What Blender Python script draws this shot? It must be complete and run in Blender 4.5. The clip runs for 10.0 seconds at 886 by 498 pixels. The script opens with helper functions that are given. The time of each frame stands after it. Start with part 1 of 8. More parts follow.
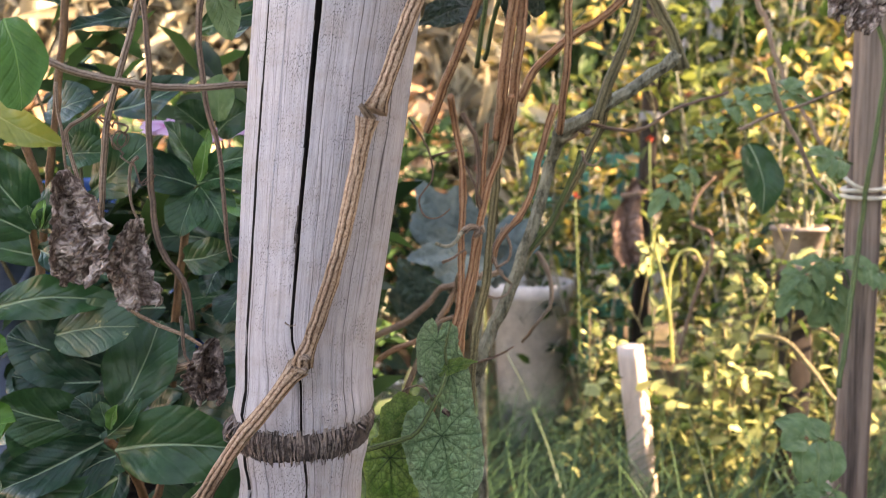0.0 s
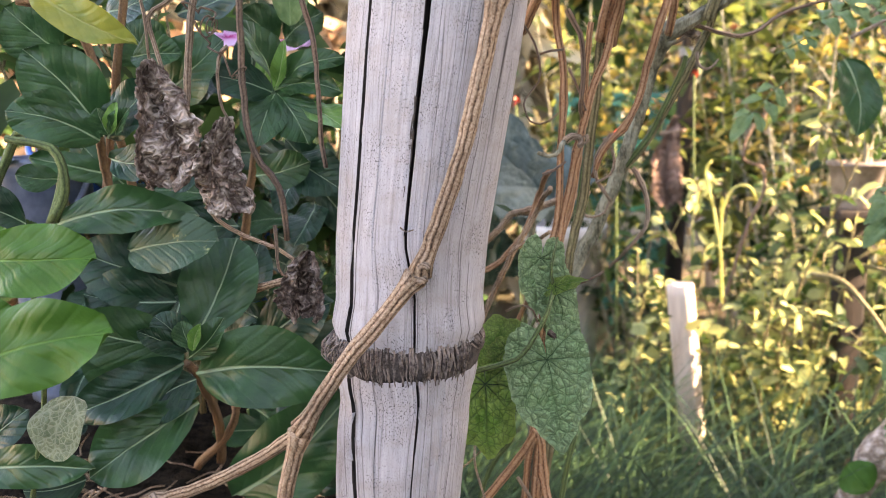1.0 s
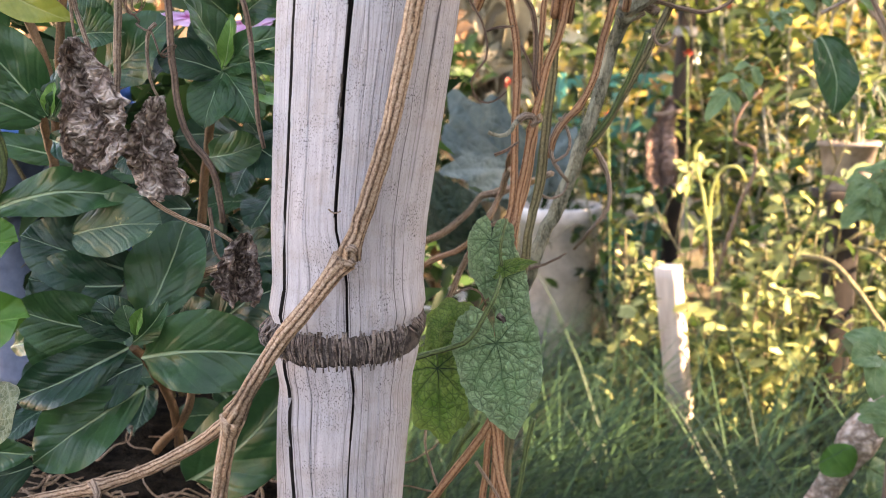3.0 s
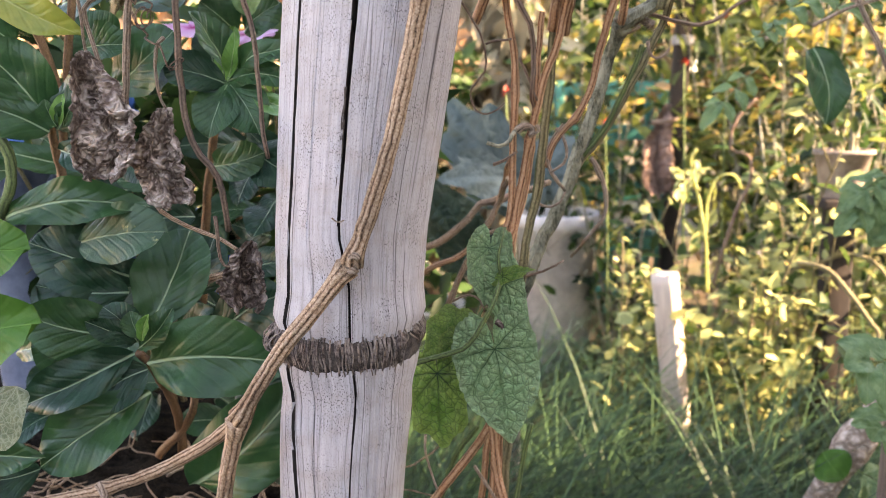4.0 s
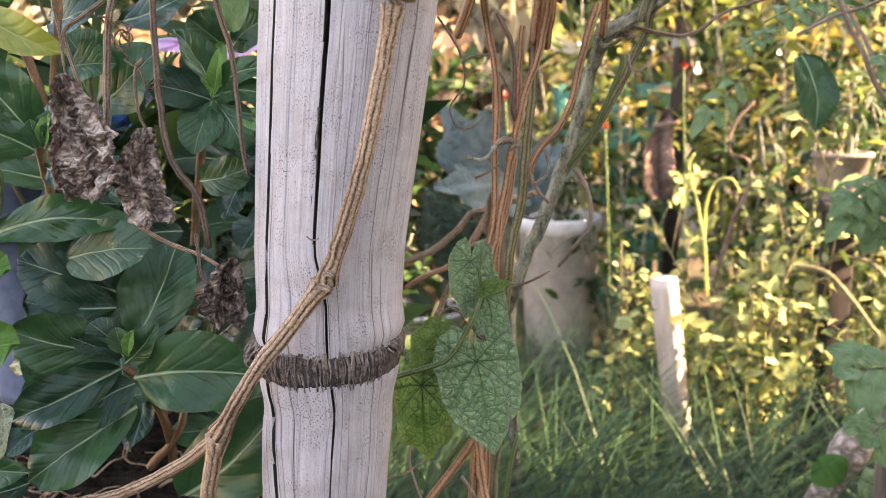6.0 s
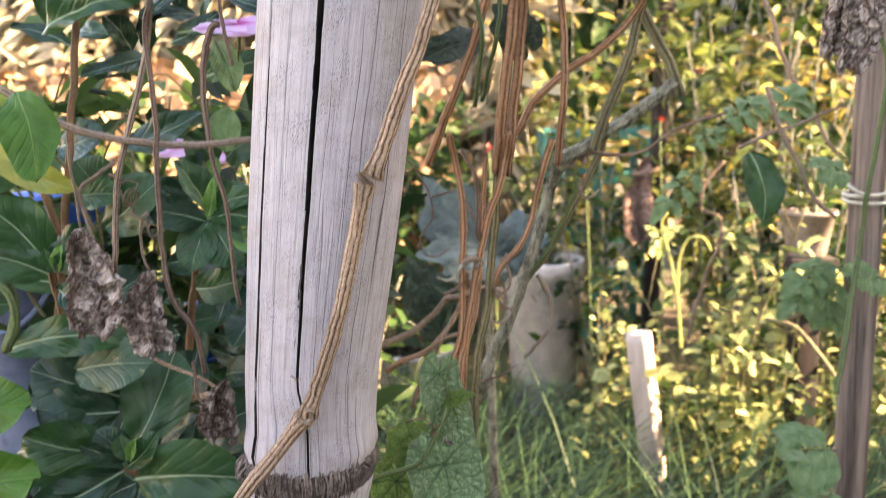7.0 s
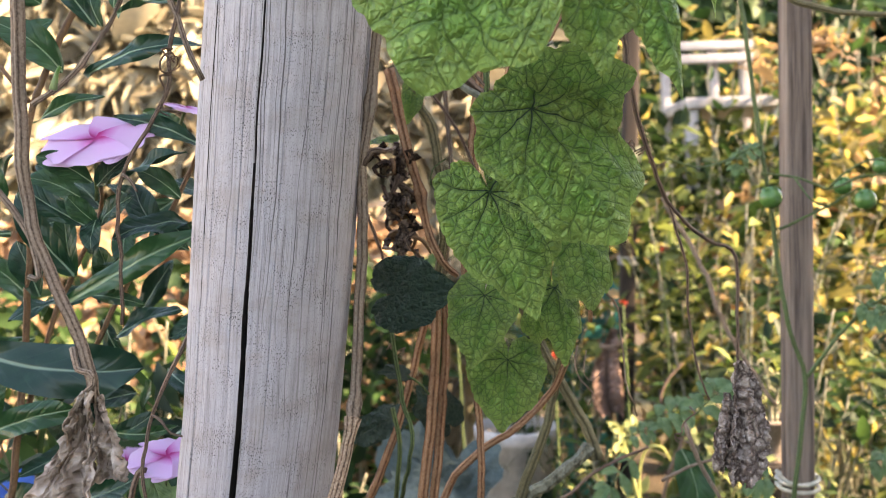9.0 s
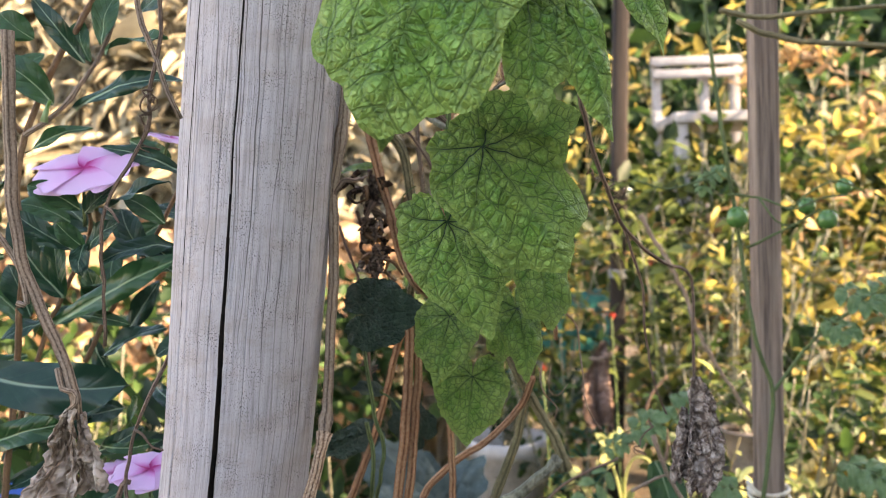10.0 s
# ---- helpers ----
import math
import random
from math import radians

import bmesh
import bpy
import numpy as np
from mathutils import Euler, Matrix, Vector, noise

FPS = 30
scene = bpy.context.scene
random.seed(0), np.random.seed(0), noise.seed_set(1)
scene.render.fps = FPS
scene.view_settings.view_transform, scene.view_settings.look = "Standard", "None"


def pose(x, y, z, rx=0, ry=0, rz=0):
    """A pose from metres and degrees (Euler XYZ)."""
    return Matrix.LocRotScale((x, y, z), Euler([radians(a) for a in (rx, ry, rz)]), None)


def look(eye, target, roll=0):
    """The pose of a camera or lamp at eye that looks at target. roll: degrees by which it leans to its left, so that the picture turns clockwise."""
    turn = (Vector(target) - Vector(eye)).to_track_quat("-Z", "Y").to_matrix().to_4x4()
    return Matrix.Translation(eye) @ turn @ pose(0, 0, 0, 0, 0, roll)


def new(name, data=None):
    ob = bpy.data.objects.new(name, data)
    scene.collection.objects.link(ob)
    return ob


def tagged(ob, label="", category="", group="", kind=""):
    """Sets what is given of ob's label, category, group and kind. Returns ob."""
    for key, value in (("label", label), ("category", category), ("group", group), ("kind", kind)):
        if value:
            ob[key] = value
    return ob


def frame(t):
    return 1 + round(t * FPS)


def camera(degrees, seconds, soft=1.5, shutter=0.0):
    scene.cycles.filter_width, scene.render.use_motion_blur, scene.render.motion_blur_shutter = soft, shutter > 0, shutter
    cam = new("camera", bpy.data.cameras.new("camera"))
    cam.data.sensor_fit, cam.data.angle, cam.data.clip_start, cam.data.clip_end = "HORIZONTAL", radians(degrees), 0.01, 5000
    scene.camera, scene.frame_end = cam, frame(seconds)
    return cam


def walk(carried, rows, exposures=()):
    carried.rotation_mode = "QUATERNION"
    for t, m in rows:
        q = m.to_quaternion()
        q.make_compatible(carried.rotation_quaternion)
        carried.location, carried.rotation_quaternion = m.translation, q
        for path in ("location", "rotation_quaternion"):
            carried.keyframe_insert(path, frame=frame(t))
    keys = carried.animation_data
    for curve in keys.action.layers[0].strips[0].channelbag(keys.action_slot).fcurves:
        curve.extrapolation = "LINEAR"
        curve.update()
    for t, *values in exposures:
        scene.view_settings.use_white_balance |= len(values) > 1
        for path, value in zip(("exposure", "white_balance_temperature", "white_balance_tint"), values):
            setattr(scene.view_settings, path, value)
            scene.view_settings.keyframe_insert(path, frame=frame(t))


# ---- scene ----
cam = camera(58.0, 10.0, soft=0.9, shutter=0.15)
PATH = [
    (0, (0.02, -0.045, 0.81), (-0.03, 1.943, 0.595), -0.8),
    (0.5, (-0.011, -0.028, 0.785), (-0.089, 1.948, 0.486), -0.9),
    (1, (-0.034, -0.009, 0.784), (-0.119, 1.96, 0.441), -0.8),
    (1.5, (-0.04, 0.001, 0.793), (-0.137, 1.967, 0.439), -1.0),
    (2, (-0.015, 0.004, 0.779), (-0.116, 1.968, 0.413), -1.0),
    (3.5, (-0.001, -0.002, 0.783), (-0.099, 1.958, 0.396), -1.1),
    (4, (-0.002, -0.009, 0.784), (-0.096, 1.954, 0.416), -1.0),
    (4.5, (-0.001, -0.023, 0.788), (-0.091, 1.941, 0.421), -0.8),
    (5, (0.018, -0.004, 0.796), (-0.078, 1.96, 0.432), -1.2),
    (6.5, (0.012, -0.029, 0.789), (-0.103, 1.935, 0.431), -1.6),
    (7, (0.031, -0.056, 0.859), (-0.059, 1.918, 0.553), -1.6),
    (7.5, (0.064, -0.036, 0.993), (-0.03, 1.948, 0.76), -1.3),
    (8, (0.061, -0.046, 1.039), (-0.006, 1.948, 0.891), -1.4),
    (8.5, (0.07, -0.055, 1.053), (0.011, 1.942, 0.959), -1.5),
    (9, (0.082, -0.07, 1.059), (0.03, 1.928, 1.001), -1.6),
    (9.5, (0.088, -0.085, 1.066), (0.041, 1.914, 1.025), -1.7),
    (10, (0.102, -0.098, 1.067), (0.055, 1.902, 1.036), -1.7),
]
walk(cam, [(t, look(eye, target, roll)) for t, eye, target, roll in PATH], exposures=[(0.0, 2.98, 8900, 28), (0.6, 3.27, 9000, 27), (5.0, 3.27, 9000, 27), (6.5, 3.23, 9100, 27), (7.0, 3.23, 9100, 27), (7.5, 2.81, 9000, 26), (8.5, 2.74, 8600, 23), (10.0, 2.68, 8400, 22)])

# ==== place ====
cam.data.dof.use_dof = True
cam.data.dof.focus_distance = 0.40
cam.data.dof.aperture_fstop = 13.0

# ---- light ----
SUN_AZ, SUN_EL = -12.0, 32.0   # degrees from +x towards +y, and above the horizon
world = bpy.data.worlds.new("sky")
scene.world = world
world.use_nodes = True
wn = world.node_tree.nodes
sky = wn.new("ShaderNodeTexSky")
sky.sky_type = "NISHITA"
sky.sun_disc = False
sky.sun_elevation = radians(SUN_EL)
sky.sun_rotation = radians(90 - SUN_AZ)
world.node_tree.links.new(sky.outputs["Color"], wn["Background"].inputs["Color"])
wn["Background"].inputs["Strength"].default_value = 0.15
sun = new("sun", bpy.data.lights.new("sun", "SUN"))
sun.data.energy, sun.data.angle, sun.data.color = 4.8, radians(0.6), (1.0, 0.86, 0.66)
sun_dir = Vector((math.cos(radians(SUN_EL)) * math.cos(radians(SUN_AZ)), math.cos(radians(SUN_EL)) * math.sin(radians(SUN_AZ)), math.sin(radians(SUN_EL))))
sun.matrix_world = look(sun_dir * 20, (0, 0, 0))

rnd = random.Random(7)


# ---- materials ----
def link(nt, a, b):
    nt.links.new(a, b)


def nd(nt, kind, ins=None, **attrs):
    n = nt.nodes.new("ShaderNode" + kind)
    for k, v in attrs.items():
        setattr(n, k, v)
    for k, v in (ins or {}).items():
        if isinstance(v, bpy.types.NodeSocket):
            nt.links.new(v, n.inputs[k])
        else:
            n.inputs[k].default_value = v
    return n


def c4(c):
    return (c[0], c[1], c[2], 1.0)


def ramp(nt, fac, stops):
    n = nd(nt, "ValToRGB", {"Fac": fac})
    el = n.color_ramp.elements
    while len(el) < len(stops):
        el.new(0.5)
    for e, (p, c) in zip(el, stops):
        e.position, e.color = p, c4(c)
    return n.outputs["Color"]


def mix(nt, fac, a, b, mode="MIX"):
    n = nt.nodes.new("ShaderNodeMix")
    n.data_type, n.blend_type = "RGBA", mode
    for s, v in ((n.inputs[0], fac), (n.inputs[6], a), (n.inputs[7], b)):
        if isinstance(v, bpy.types.NodeSocket):
            nt.links.new(v, s)
        else:
            s.default_value = v if isinstance(v, (int, float)) else c4(v)
    return n.outputs[2]


def mth(nt, op, a, b=0.0, c=0.0):
    n = nt.nodes.new("ShaderNodeMath")
    n.operation = op
    for s, v in zip(n.inputs, (a, b, c)):
        if isinstance(v, bpy.types.NodeSocket):
            nt.links.new(v, s)
        else:
            s.default_value = v
    return n.outputs[0]


def smooth(nt, x, lo, hi):
    n = nd(nt, "MapRange", {"Value": x, "From Min": lo, "From Max": hi}, interpolation_type="SMOOTHSTEP")
    return n.outputs[0]


def noise_tex(nt, vec, scale, detail=4.0, rough=0.6, stretch=None):
    if stretch:
        vec = nd(nt, "Mapping", {"Vector": vec, "Scale": stretch}).outputs[0]
    return nd(nt, "TexNoise", {"Vector": vec, "Scale": scale, "Detail": detail, "Roughness": rough}).outputs[0]


def begin(name):
    m = bpy.data.materials.new(name)
    m.use_nodes = True
    nt = m.node_tree
    return m, nt, nt.nodes["Principled BSDF"], nd(nt, "TexCoord")


def finish(nt, bsdf, colour, rough=0.7, height=None, bump=0.3, dist=0.001, spec=0.4):
    for key, v in (("Base Color", colour), ("Roughness", rough)):
        if isinstance(v, bpy.types.NodeSocket):
            link(nt, v, bsdf.inputs[key])
        else:
            bsdf.inputs[key].default_value = v if key == "Roughness" else c4(v)
    bsdf.inputs["Specular IOR Level"].default_value = spec
    if height is not None:
        b = nd(nt, "Bump", {"Strength": bump, "Distance": dist, "Height": height})
        link(nt, b.outputs[0], bsdf.inputs["Normal"])
        return b
    return None


def thin(nt, bsdf, colour, amount=0.35):
    """Adds the light that passes through a thin blade."""
    tr = nd(nt, "BsdfTranslucent")
    if isinstance(colour, bpy.types.NodeSocket):
        link(nt, colour, tr.inputs["Color"])
    else:
        tr.inputs["Color"].default_value = c4(colour)
    ms = nd(nt, "MixShader", {0: amount})
    link(nt, bsdf.outputs[0], ms.inputs[1])
    link(nt, tr.outputs[0], ms.inputs[2])
    link(nt, ms.outputs[0], nt.nodes["Material Output"].inputs["Surface"])


def plain(name, a, b, scale=20.0, rough=0.7, bump=0.25, dist=0.002, stretch=None, spec=0.4):
    """A surface of two tones in coarse and fine grain."""
    m, nt, bs, tc = begin(name)
    n1 = noise_tex(nt, tc.outputs["Object"], scale, 5, 0.62, stretch)
    n2 = noise_tex(nt, tc.outputs["Object"], scale * 7, 3, 0.6, stretch)
    f = mth(nt, "ADD", mth(nt, "MULTIPLY", n1, 0.7), mth(nt, "MULTIPLY", n2, 0.3))
    col = ramp(nt, f, [(0.40, a), (0.60, b)])
    finish(nt, bs, col, rough, f, bump, dist, spec)
    return m


def stem_mat(name, ridge, groove, tone, ribs=9.0, rough=0.75, wobble=0.5):
    """A ribbed stem: pale ridges, dark grooves, blotches along its length. UV: turn, metres."""
    m, nt, bs, tc = begin(name)
    uv = nd(nt, "SeparateXYZ", {0: tc.outputs["UV"]})
    n = noise_tex(nt, tc.outputs["Object"], 140.0, 4)
    ang = mth(nt, "ADD", mth(nt, "MULTIPLY", uv.outputs[0], ribs * 6.2832), mth(nt, "MULTIPLY", n, wobble * 4))
    w = mth(nt, "POWER", mth(nt, "ABSOLUTE", mth(nt, "SINE", mth(nt, "MULTIPLY", ang, 0.5))), 0.6)
    fib = noise_tex(nt, tc.outputs["UV"], 34.0, 8, 0.9, (1.0, 5.0, 1.0))
    pit = noise_tex(nt, tc.outputs["Object"], 900.0, 3, 0.7)
    f = mth(nt, "ADD", mth(nt, "ADD", mth(nt, "MULTIPLY", w, 0.20), mth(nt, "MULTIPLY", fib, 0.48)), mth(nt, "MULTIPLY", pit, 0.38))
    col = ramp(nt, f, [(0.44, groove), (0.56, tone), (0.69, ridge)])
    big = noise_tex(nt, tc.outputs["Object"], 25.0, 3)
    col = mix(nt, mth(nt, "MULTIPLY", smooth(nt, big, 0.45, 0.7), 0.45), col, groove, "MIX")
    finish(nt, bs, col, rough, f, 0.9, 0.0016, 0.25)
    return m


def blade_mat(name, low, high, vein, style, vein_amt=0.7, rough=0.5, through_amt=0.3, edge=None, spec=0.4, bump=0.5):
    """A leaf. UV: along, across in blade lengths. style 'palmate': rays from the stalk and a net between; 'feather': midrib and side veins."""
    m, nt, bs, tc = begin(name)
    uvn = nd(nt, "SeparateXYZ", {0: tc.outputs["UV"]})
    u, v = uvn.outputs[0], uvn.outputs[1]
    obi = nd(nt, "ObjectInfo")
    off = nd(nt, "VectorMath", {0: tc.outputs["UV"], 1: obi.outputs["Location"]}, operation="ADD").outputs[0]
    big = noise_tex(nt, off, 3.5, 4)
    col = ramp(nt, big, [(0.32, low), (0.68, high)])
    av = mth(nt, "ABSOLUTE", v)
    if style == "palmate":
        wob = nd(nt, "TexNoise", {"Vector": off, "Scale": 5.0, "Detail": 2.0})
        wv = nd(nt, "VectorMath", {0: wob.outputs["Color"], 1: (0.5, 0.5, 0.5)}, operation="SUBTRACT").outputs[0]
        wv = nd(nt, "VectorMath", {0: wv, 3: 0.08}, operation="SCALE").outputs[0]
        p = nd(nt, "VectorMath", {0: tc.outputs["UV"], 1: wv}, operation="ADD").outputs[0]
        ps = nd(nt, "SeparateXYZ", {0: p})
        pu, pv = ps.outputs[0], mth(nt, "ABSOLUTE", ps.outputs[1])
        dist = near_along = near_across = None
        for a in (0.0, 42.0, 82.0, 125.0):
            ca, sa = math.cos(radians(a)), math.sin(radians(a))
            across = mth(nt, "ABSOLUTE", mth(nt, "SUBTRACT", mth(nt, "MULTIPLY", pu, sa), mth(nt, "MULTIPLY", pv, ca)))
            along = mth(nt, "ADD", mth(nt, "MULTIPLY", pu, ca), mth(nt, "MULTIPLY", pv, sa))
            d = mth(nt, "ADD", across, mth(nt, "MULTIPLY", mth(nt, "LESS_THAN", along, 0.0), 1.0))
            d = mth(nt, "ADD", d, mth(nt, "MULTIPLY", along, 0.012))
            if dist is None:
                dist, near_along, near_across = d, along, across
            else:
                closer = mth(nt, "LESS_THAN", d, dist)
                near_along = mth(nt, "ADD", near_along, mth(nt, "MULTIPLY", closer, mth(nt, "SUBTRACT", along, near_along)))
                near_across = mth(nt, "ADD", near_across, mth(nt, "MULTIPLY", closer, mth(nt, "SUBTRACT", across, near_across)))
                dist = mth(nt, "MINIMUM", dist, d)
        ph = mth(nt, "SUBTRACT", mth(nt, "MULTIPLY", near_along, 7.0), mth(nt, "MULTIPLY", near_across, 5.5))
        ph = mth(nt, "ADD", ph, mth(nt, "MULTIPLY", noise_tex(nt, off, 3.0, 2), 1.0))
        branch = mth(nt, "ABSOLUTE", mth(nt, "SUBTRACT", mth(nt, "FRACT", ph), 0.5))
        branch = mth(nt, "MULTIPLY", smooth(nt, branch, 0.075, 0.01), 0.55)
        main = mth(nt, "MAXIMUM", smooth(nt, dist, 0.012, 0.002), mth(nt, "MULTIPLY", smooth(nt, dist, 0.04, 0.004), 0.45))
        main = mth(nt, "MAXIMUM", main, branch)
        wob2 = nd(nt, "TexNoise", {"Vector": off, "Scale": 7.0, "Detail": 1.0})
        wv2 = nd(nt, "VectorMath", {0: wob2.outputs["Color"], 3: 0.05}, operation="SCALE").outputs[0]
        pp = nd(nt, "VectorMath", {0: off, 1: wv2}, operation="ADD").outputs[0]
        net1 = nd(nt, "TexVoronoi", {"Vector": pp, "Scale": 10.5, "Randomness": 1.0}, feature="DISTANCE_TO_EDGE").outputs["Distance"]
        net2 = nd(nt, "TexVoronoi", {"Vector": pp, "Scale": 31.0}, feature="DISTANCE_TO_EDGE").outputs["Distance"]
        n1 = mth(nt, "MULTIPLY", smooth(nt, net1, 0.11, 0.0), 0.54)
        n2 = mth(nt, "MULTIPLY", smooth(nt, net2, 0.14, 0.0), 0.20)
        vf = mth(nt, "MAXIMUM", main, mth(nt, "MAXIMUM", n1, n2))
        hgt = mth(nt, "SUBTRACT", mth(nt, "ADD", smooth(nt, net1, 0.0, 0.30), mth(nt, "MULTIPLY", smooth(nt, net2, 0.0, 0.25), 0.4)), mth(nt, "MULTIPLY", main, 1.2))
        rim = nd(nt, "Attribute", attribute_name="rim").outputs["Fac"]
        if edge:
            col = mix(nt, mth(nt, "MULTIPLY", smooth(nt, rim, 0.72, 1.0), 0.55), col, edge)
        vf = mth(nt, "MULTIPLY", vf, mth(nt, "SUBTRACT", 1.0, mth(nt, "MULTIPLY", smooth(nt, rim, 0.9, 1.0), 0.8)))
    else:
        midw = mth(nt, "MULTIPLY_ADD", u, -0.010, 0.012)
        main = smooth(nt, mth(nt, "SUBTRACT", av, midw), 0.006, -0.006)
        ph = mth(nt, "SUBTRACT", mth(nt, "MULTIPLY", u, 7.0), mth(nt, "MULTIPLY", mth(nt, "POWER", av, 0.75), 7.5))
        ph = mth(nt, "ADD", ph, mth(nt, "MULTIPLY", noise_tex(nt, off, 3.0, 1), 0.7))
        side = mth(nt, "ABSOLUTE", mth(nt, "SUBTRACT", mth(nt, "FRACT", ph), 0.5))
        sf = mth(nt, "MULTIPLY", smooth(nt, side, 0.045, 0.0), mth(nt, "MULTIPLY_ADD", smooth(nt, noise_tex(nt, off, 9.0, 3), 0.45, 0.65), 0.06, 0.012))
        vf = mth(nt, "MAXIMUM", main, sf)
        hgt = mth(nt, "SUBTRACT", mth(nt, "MULTIPLY", smooth(nt, side, 0.0, 0.25), 0.5), mth(nt, "MULTIPLY", main, 1.5))
        hgt = mth(nt, "ADD", hgt, mth(nt, "MULTIPLY", noise_tex(nt, off, 11.0, 3), 1.3))
    fine = noise_tex(nt, off, 60.0, 3)
    col = mix(nt, mth(nt, "MULTIPLY", fine, 0.35), col, low)
    if edge:
        spots = smooth(nt, noise_tex(nt, off, 5.0, 5, 0.7), 0.62, 0.75)
        col = mix(nt, mth(nt, "MULTIPLY", spots, 0.7), col, edge)
    col = mix(nt, mth(nt, "MULTIPLY", vf, vein_amt), col, vein)
    rg = mth(nt, "MULTIPLY_ADD", fine, 0.25, rough - 0.12)
    finish(nt, bs, col, rg, hgt, bump, 0.0034 if style == "palmate" else 0.0012, spec)
    thin(nt, bs, col, through_amt)
    return m


def foliage_mat(name, low, high, rough=0.55, through_amt=0.4):
    """Small leaves of a shrub or tuft, each of its own tone; the dark end stands in for shaded gaps."""
    m, nt, bs, tc = begin(name)
    g = nd(nt, "NewGeometry")
    n = noise_tex(nt, tc.outputs["Object"], 40.0, 3)
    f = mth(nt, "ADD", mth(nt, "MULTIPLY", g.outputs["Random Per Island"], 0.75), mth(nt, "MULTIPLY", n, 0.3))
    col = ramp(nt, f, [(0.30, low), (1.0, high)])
    finish(nt, bs, col, rough, n, 0.2, 0.002, 0.3)
    thin(nt, bs, col, through_amt)
    return m


def bamboo_mat():
    m, nt, bs, tc = begin("weathered_bamboo")
    uv = tc.outputs["UV"]
    st = noise_tex(nt, uv, 42.0, 8, 0.72, (1.0, 0.06, 1.0))
    st2 = noise_tex(nt, uv, 120.0, 3, 0.6, (1.0, 0.010, 1.0))
    patch = noise_tex(nt, uv, 5.0, 5, 0.6, (0.8, 1.4, 1.0))
    col = ramp(nt, st, [(0.25, (0.19, 0.172, 0.168)), (0.43, (0.385, 0.362, 0.365)), (0.75, (0.52, 0.498, 0.508))])
    col = mix(nt, mth(nt, "MULTIPLY", smooth(nt, patch, 0.46, 0.66), 0.55), col, (0.34, 0.298, 0.272))
    lines = mth(nt, "MULTIPLY", smooth(nt, st2, 0.60, 0.68), 0.5)
    uvs = nd(nt, "SeparateXYZ", {0: uv})
    drift = mth(nt, "MULTIPLY", noise_tex(nt, uv, 2.2, 3, 0.5, (1.0, 0.35, 1.0)), 0.10)
    for cells, width, gate_lo in ((9.0, 0.040, 0.40), (17.0, 0.050, 0.46), (34.0, 0.07, 0.50)):
        uu = mth(nt, "MULTIPLY", mth(nt, "ADD", uvs.outputs[0], drift), cells)
        cell = mth(nt, "FLOOR", uu)
        shift = nd(nt, "TexWhiteNoise", {"W": cell}, noise_dimensions="1D").outputs["Value"]
        off = mth(nt, "ABSOLUTE", mth(nt, "SUBTRACT", mth(nt, "FRACT", uu), mth(nt, "MULTIPLY_ADD", shift, 0.6, 0.2)))
        where_at = nd(nt, "CombineXYZ", {0: mth(nt, "MULTIPLY", cell, 3.7), 1: mth(nt, "MULTIPLY", uvs.outputs[1], 0.28)}).outputs[0]
        gate = smooth(nt, noise_tex(nt, where_at, 1.0, 4, 0.6), gate_lo, gate_lo + 0.16)
        lines = mth(nt, "MAXIMUM", lines, mth(nt, "MULTIPLY", smooth(nt, off, width, width * 0.25), gate))
    col = mix(nt, mth(nt, "MULTIPLY", lines, 0.88), col, (0.07, 0.06, 0.058))
    speck = noise_tex(nt, uv, 170.0, 3, 0.65, (1.0, 0.5, 1.0))
    where = smooth(nt, noise_tex(nt, uv, 7.0, 4, 0.6, (1.0, 0.7, 1.0)), 0.42, 0.66)
    sp = mth(nt, "MULTIPLY", smooth(nt, speck, 0.545, 0.61), mth(nt, "MULTIPLY_ADD", where, 0.80, 0.20))
    col = mix(nt, sp, col, (0.07, 0.06, 0.06))
    scr = noise_tex(nt, uv, 16.0, 2, 0.5, (1.0, 0.6, 1.0))
    scratch = smooth(nt, mth(nt, "ABSOLUTE", mth(nt, "SUBTRACT", scr, 0.5)), 0.006, 0.0)
    col = mix(nt, mth(nt, "MULTIPLY", scratch, 0.35), col, (0.28, 0.26, 0.26))
    h = mth(nt, "SUBTRACT", mth(nt, "MULTIPLY", st, 0.6), mth(nt, "ADD", mth(nt, "MULTIPLY", lines, 0.6), mth(nt, "MULTIPLY", sp, 0.4)))
    finish(nt, bs, col, 0.72, h, 0.5, 0.0008, 0.25)
    return m


M = {}
M["bamboo"] = bamboo_mat()
# near-black lining that stands in for the shade deep inside the cracks
M["crack_shade"] = plain("crack_shade_wood", (0.008, 0.006, 0.005), (0.03, 0.022, 0.018), 90, 0.95, 0.3, 0.001)
M["rootlet"] = plain("dry_rootlets", (0.045, 0.032, 0.026), (0.28, 0.22, 0.185), 160, 0.9, 0.6, 0.001)
M["tan"] = stem_mat("dry_tan_stem", (0.64, 0.475, 0.335), (0.035, 0.020, 0.012), (0.28, 0.172, 0.105), 8, 0.8, 1.6)
# brown joint backing, darkened to stand in for shade between the rootlets
M["band"] = plain("shaded_joint_bark", (0.02, 0.015, 0.013), (0.10, 0.078, 0.066), 150, 0.95, 0.8, 0.001)
M["brown"] = stem_mat("dry_brown_stem", (0.30, 0.21, 0.15), (0.05, 0.032, 0.024), (0.16, 0.105, 0.075), 4)
M["pale"] = stem_mat("dry_pale_stem", (0.44, 0.345, 0.265), (0.07, 0.048, 0.034), (0.26, 0.185, 0.13), 6)
M["red"] = stem_mat("reddish_stem", (0.58, 0.36, 0.22), (0.08, 0.034, 0.02), (0.35, 0.175, 0.09), 5)
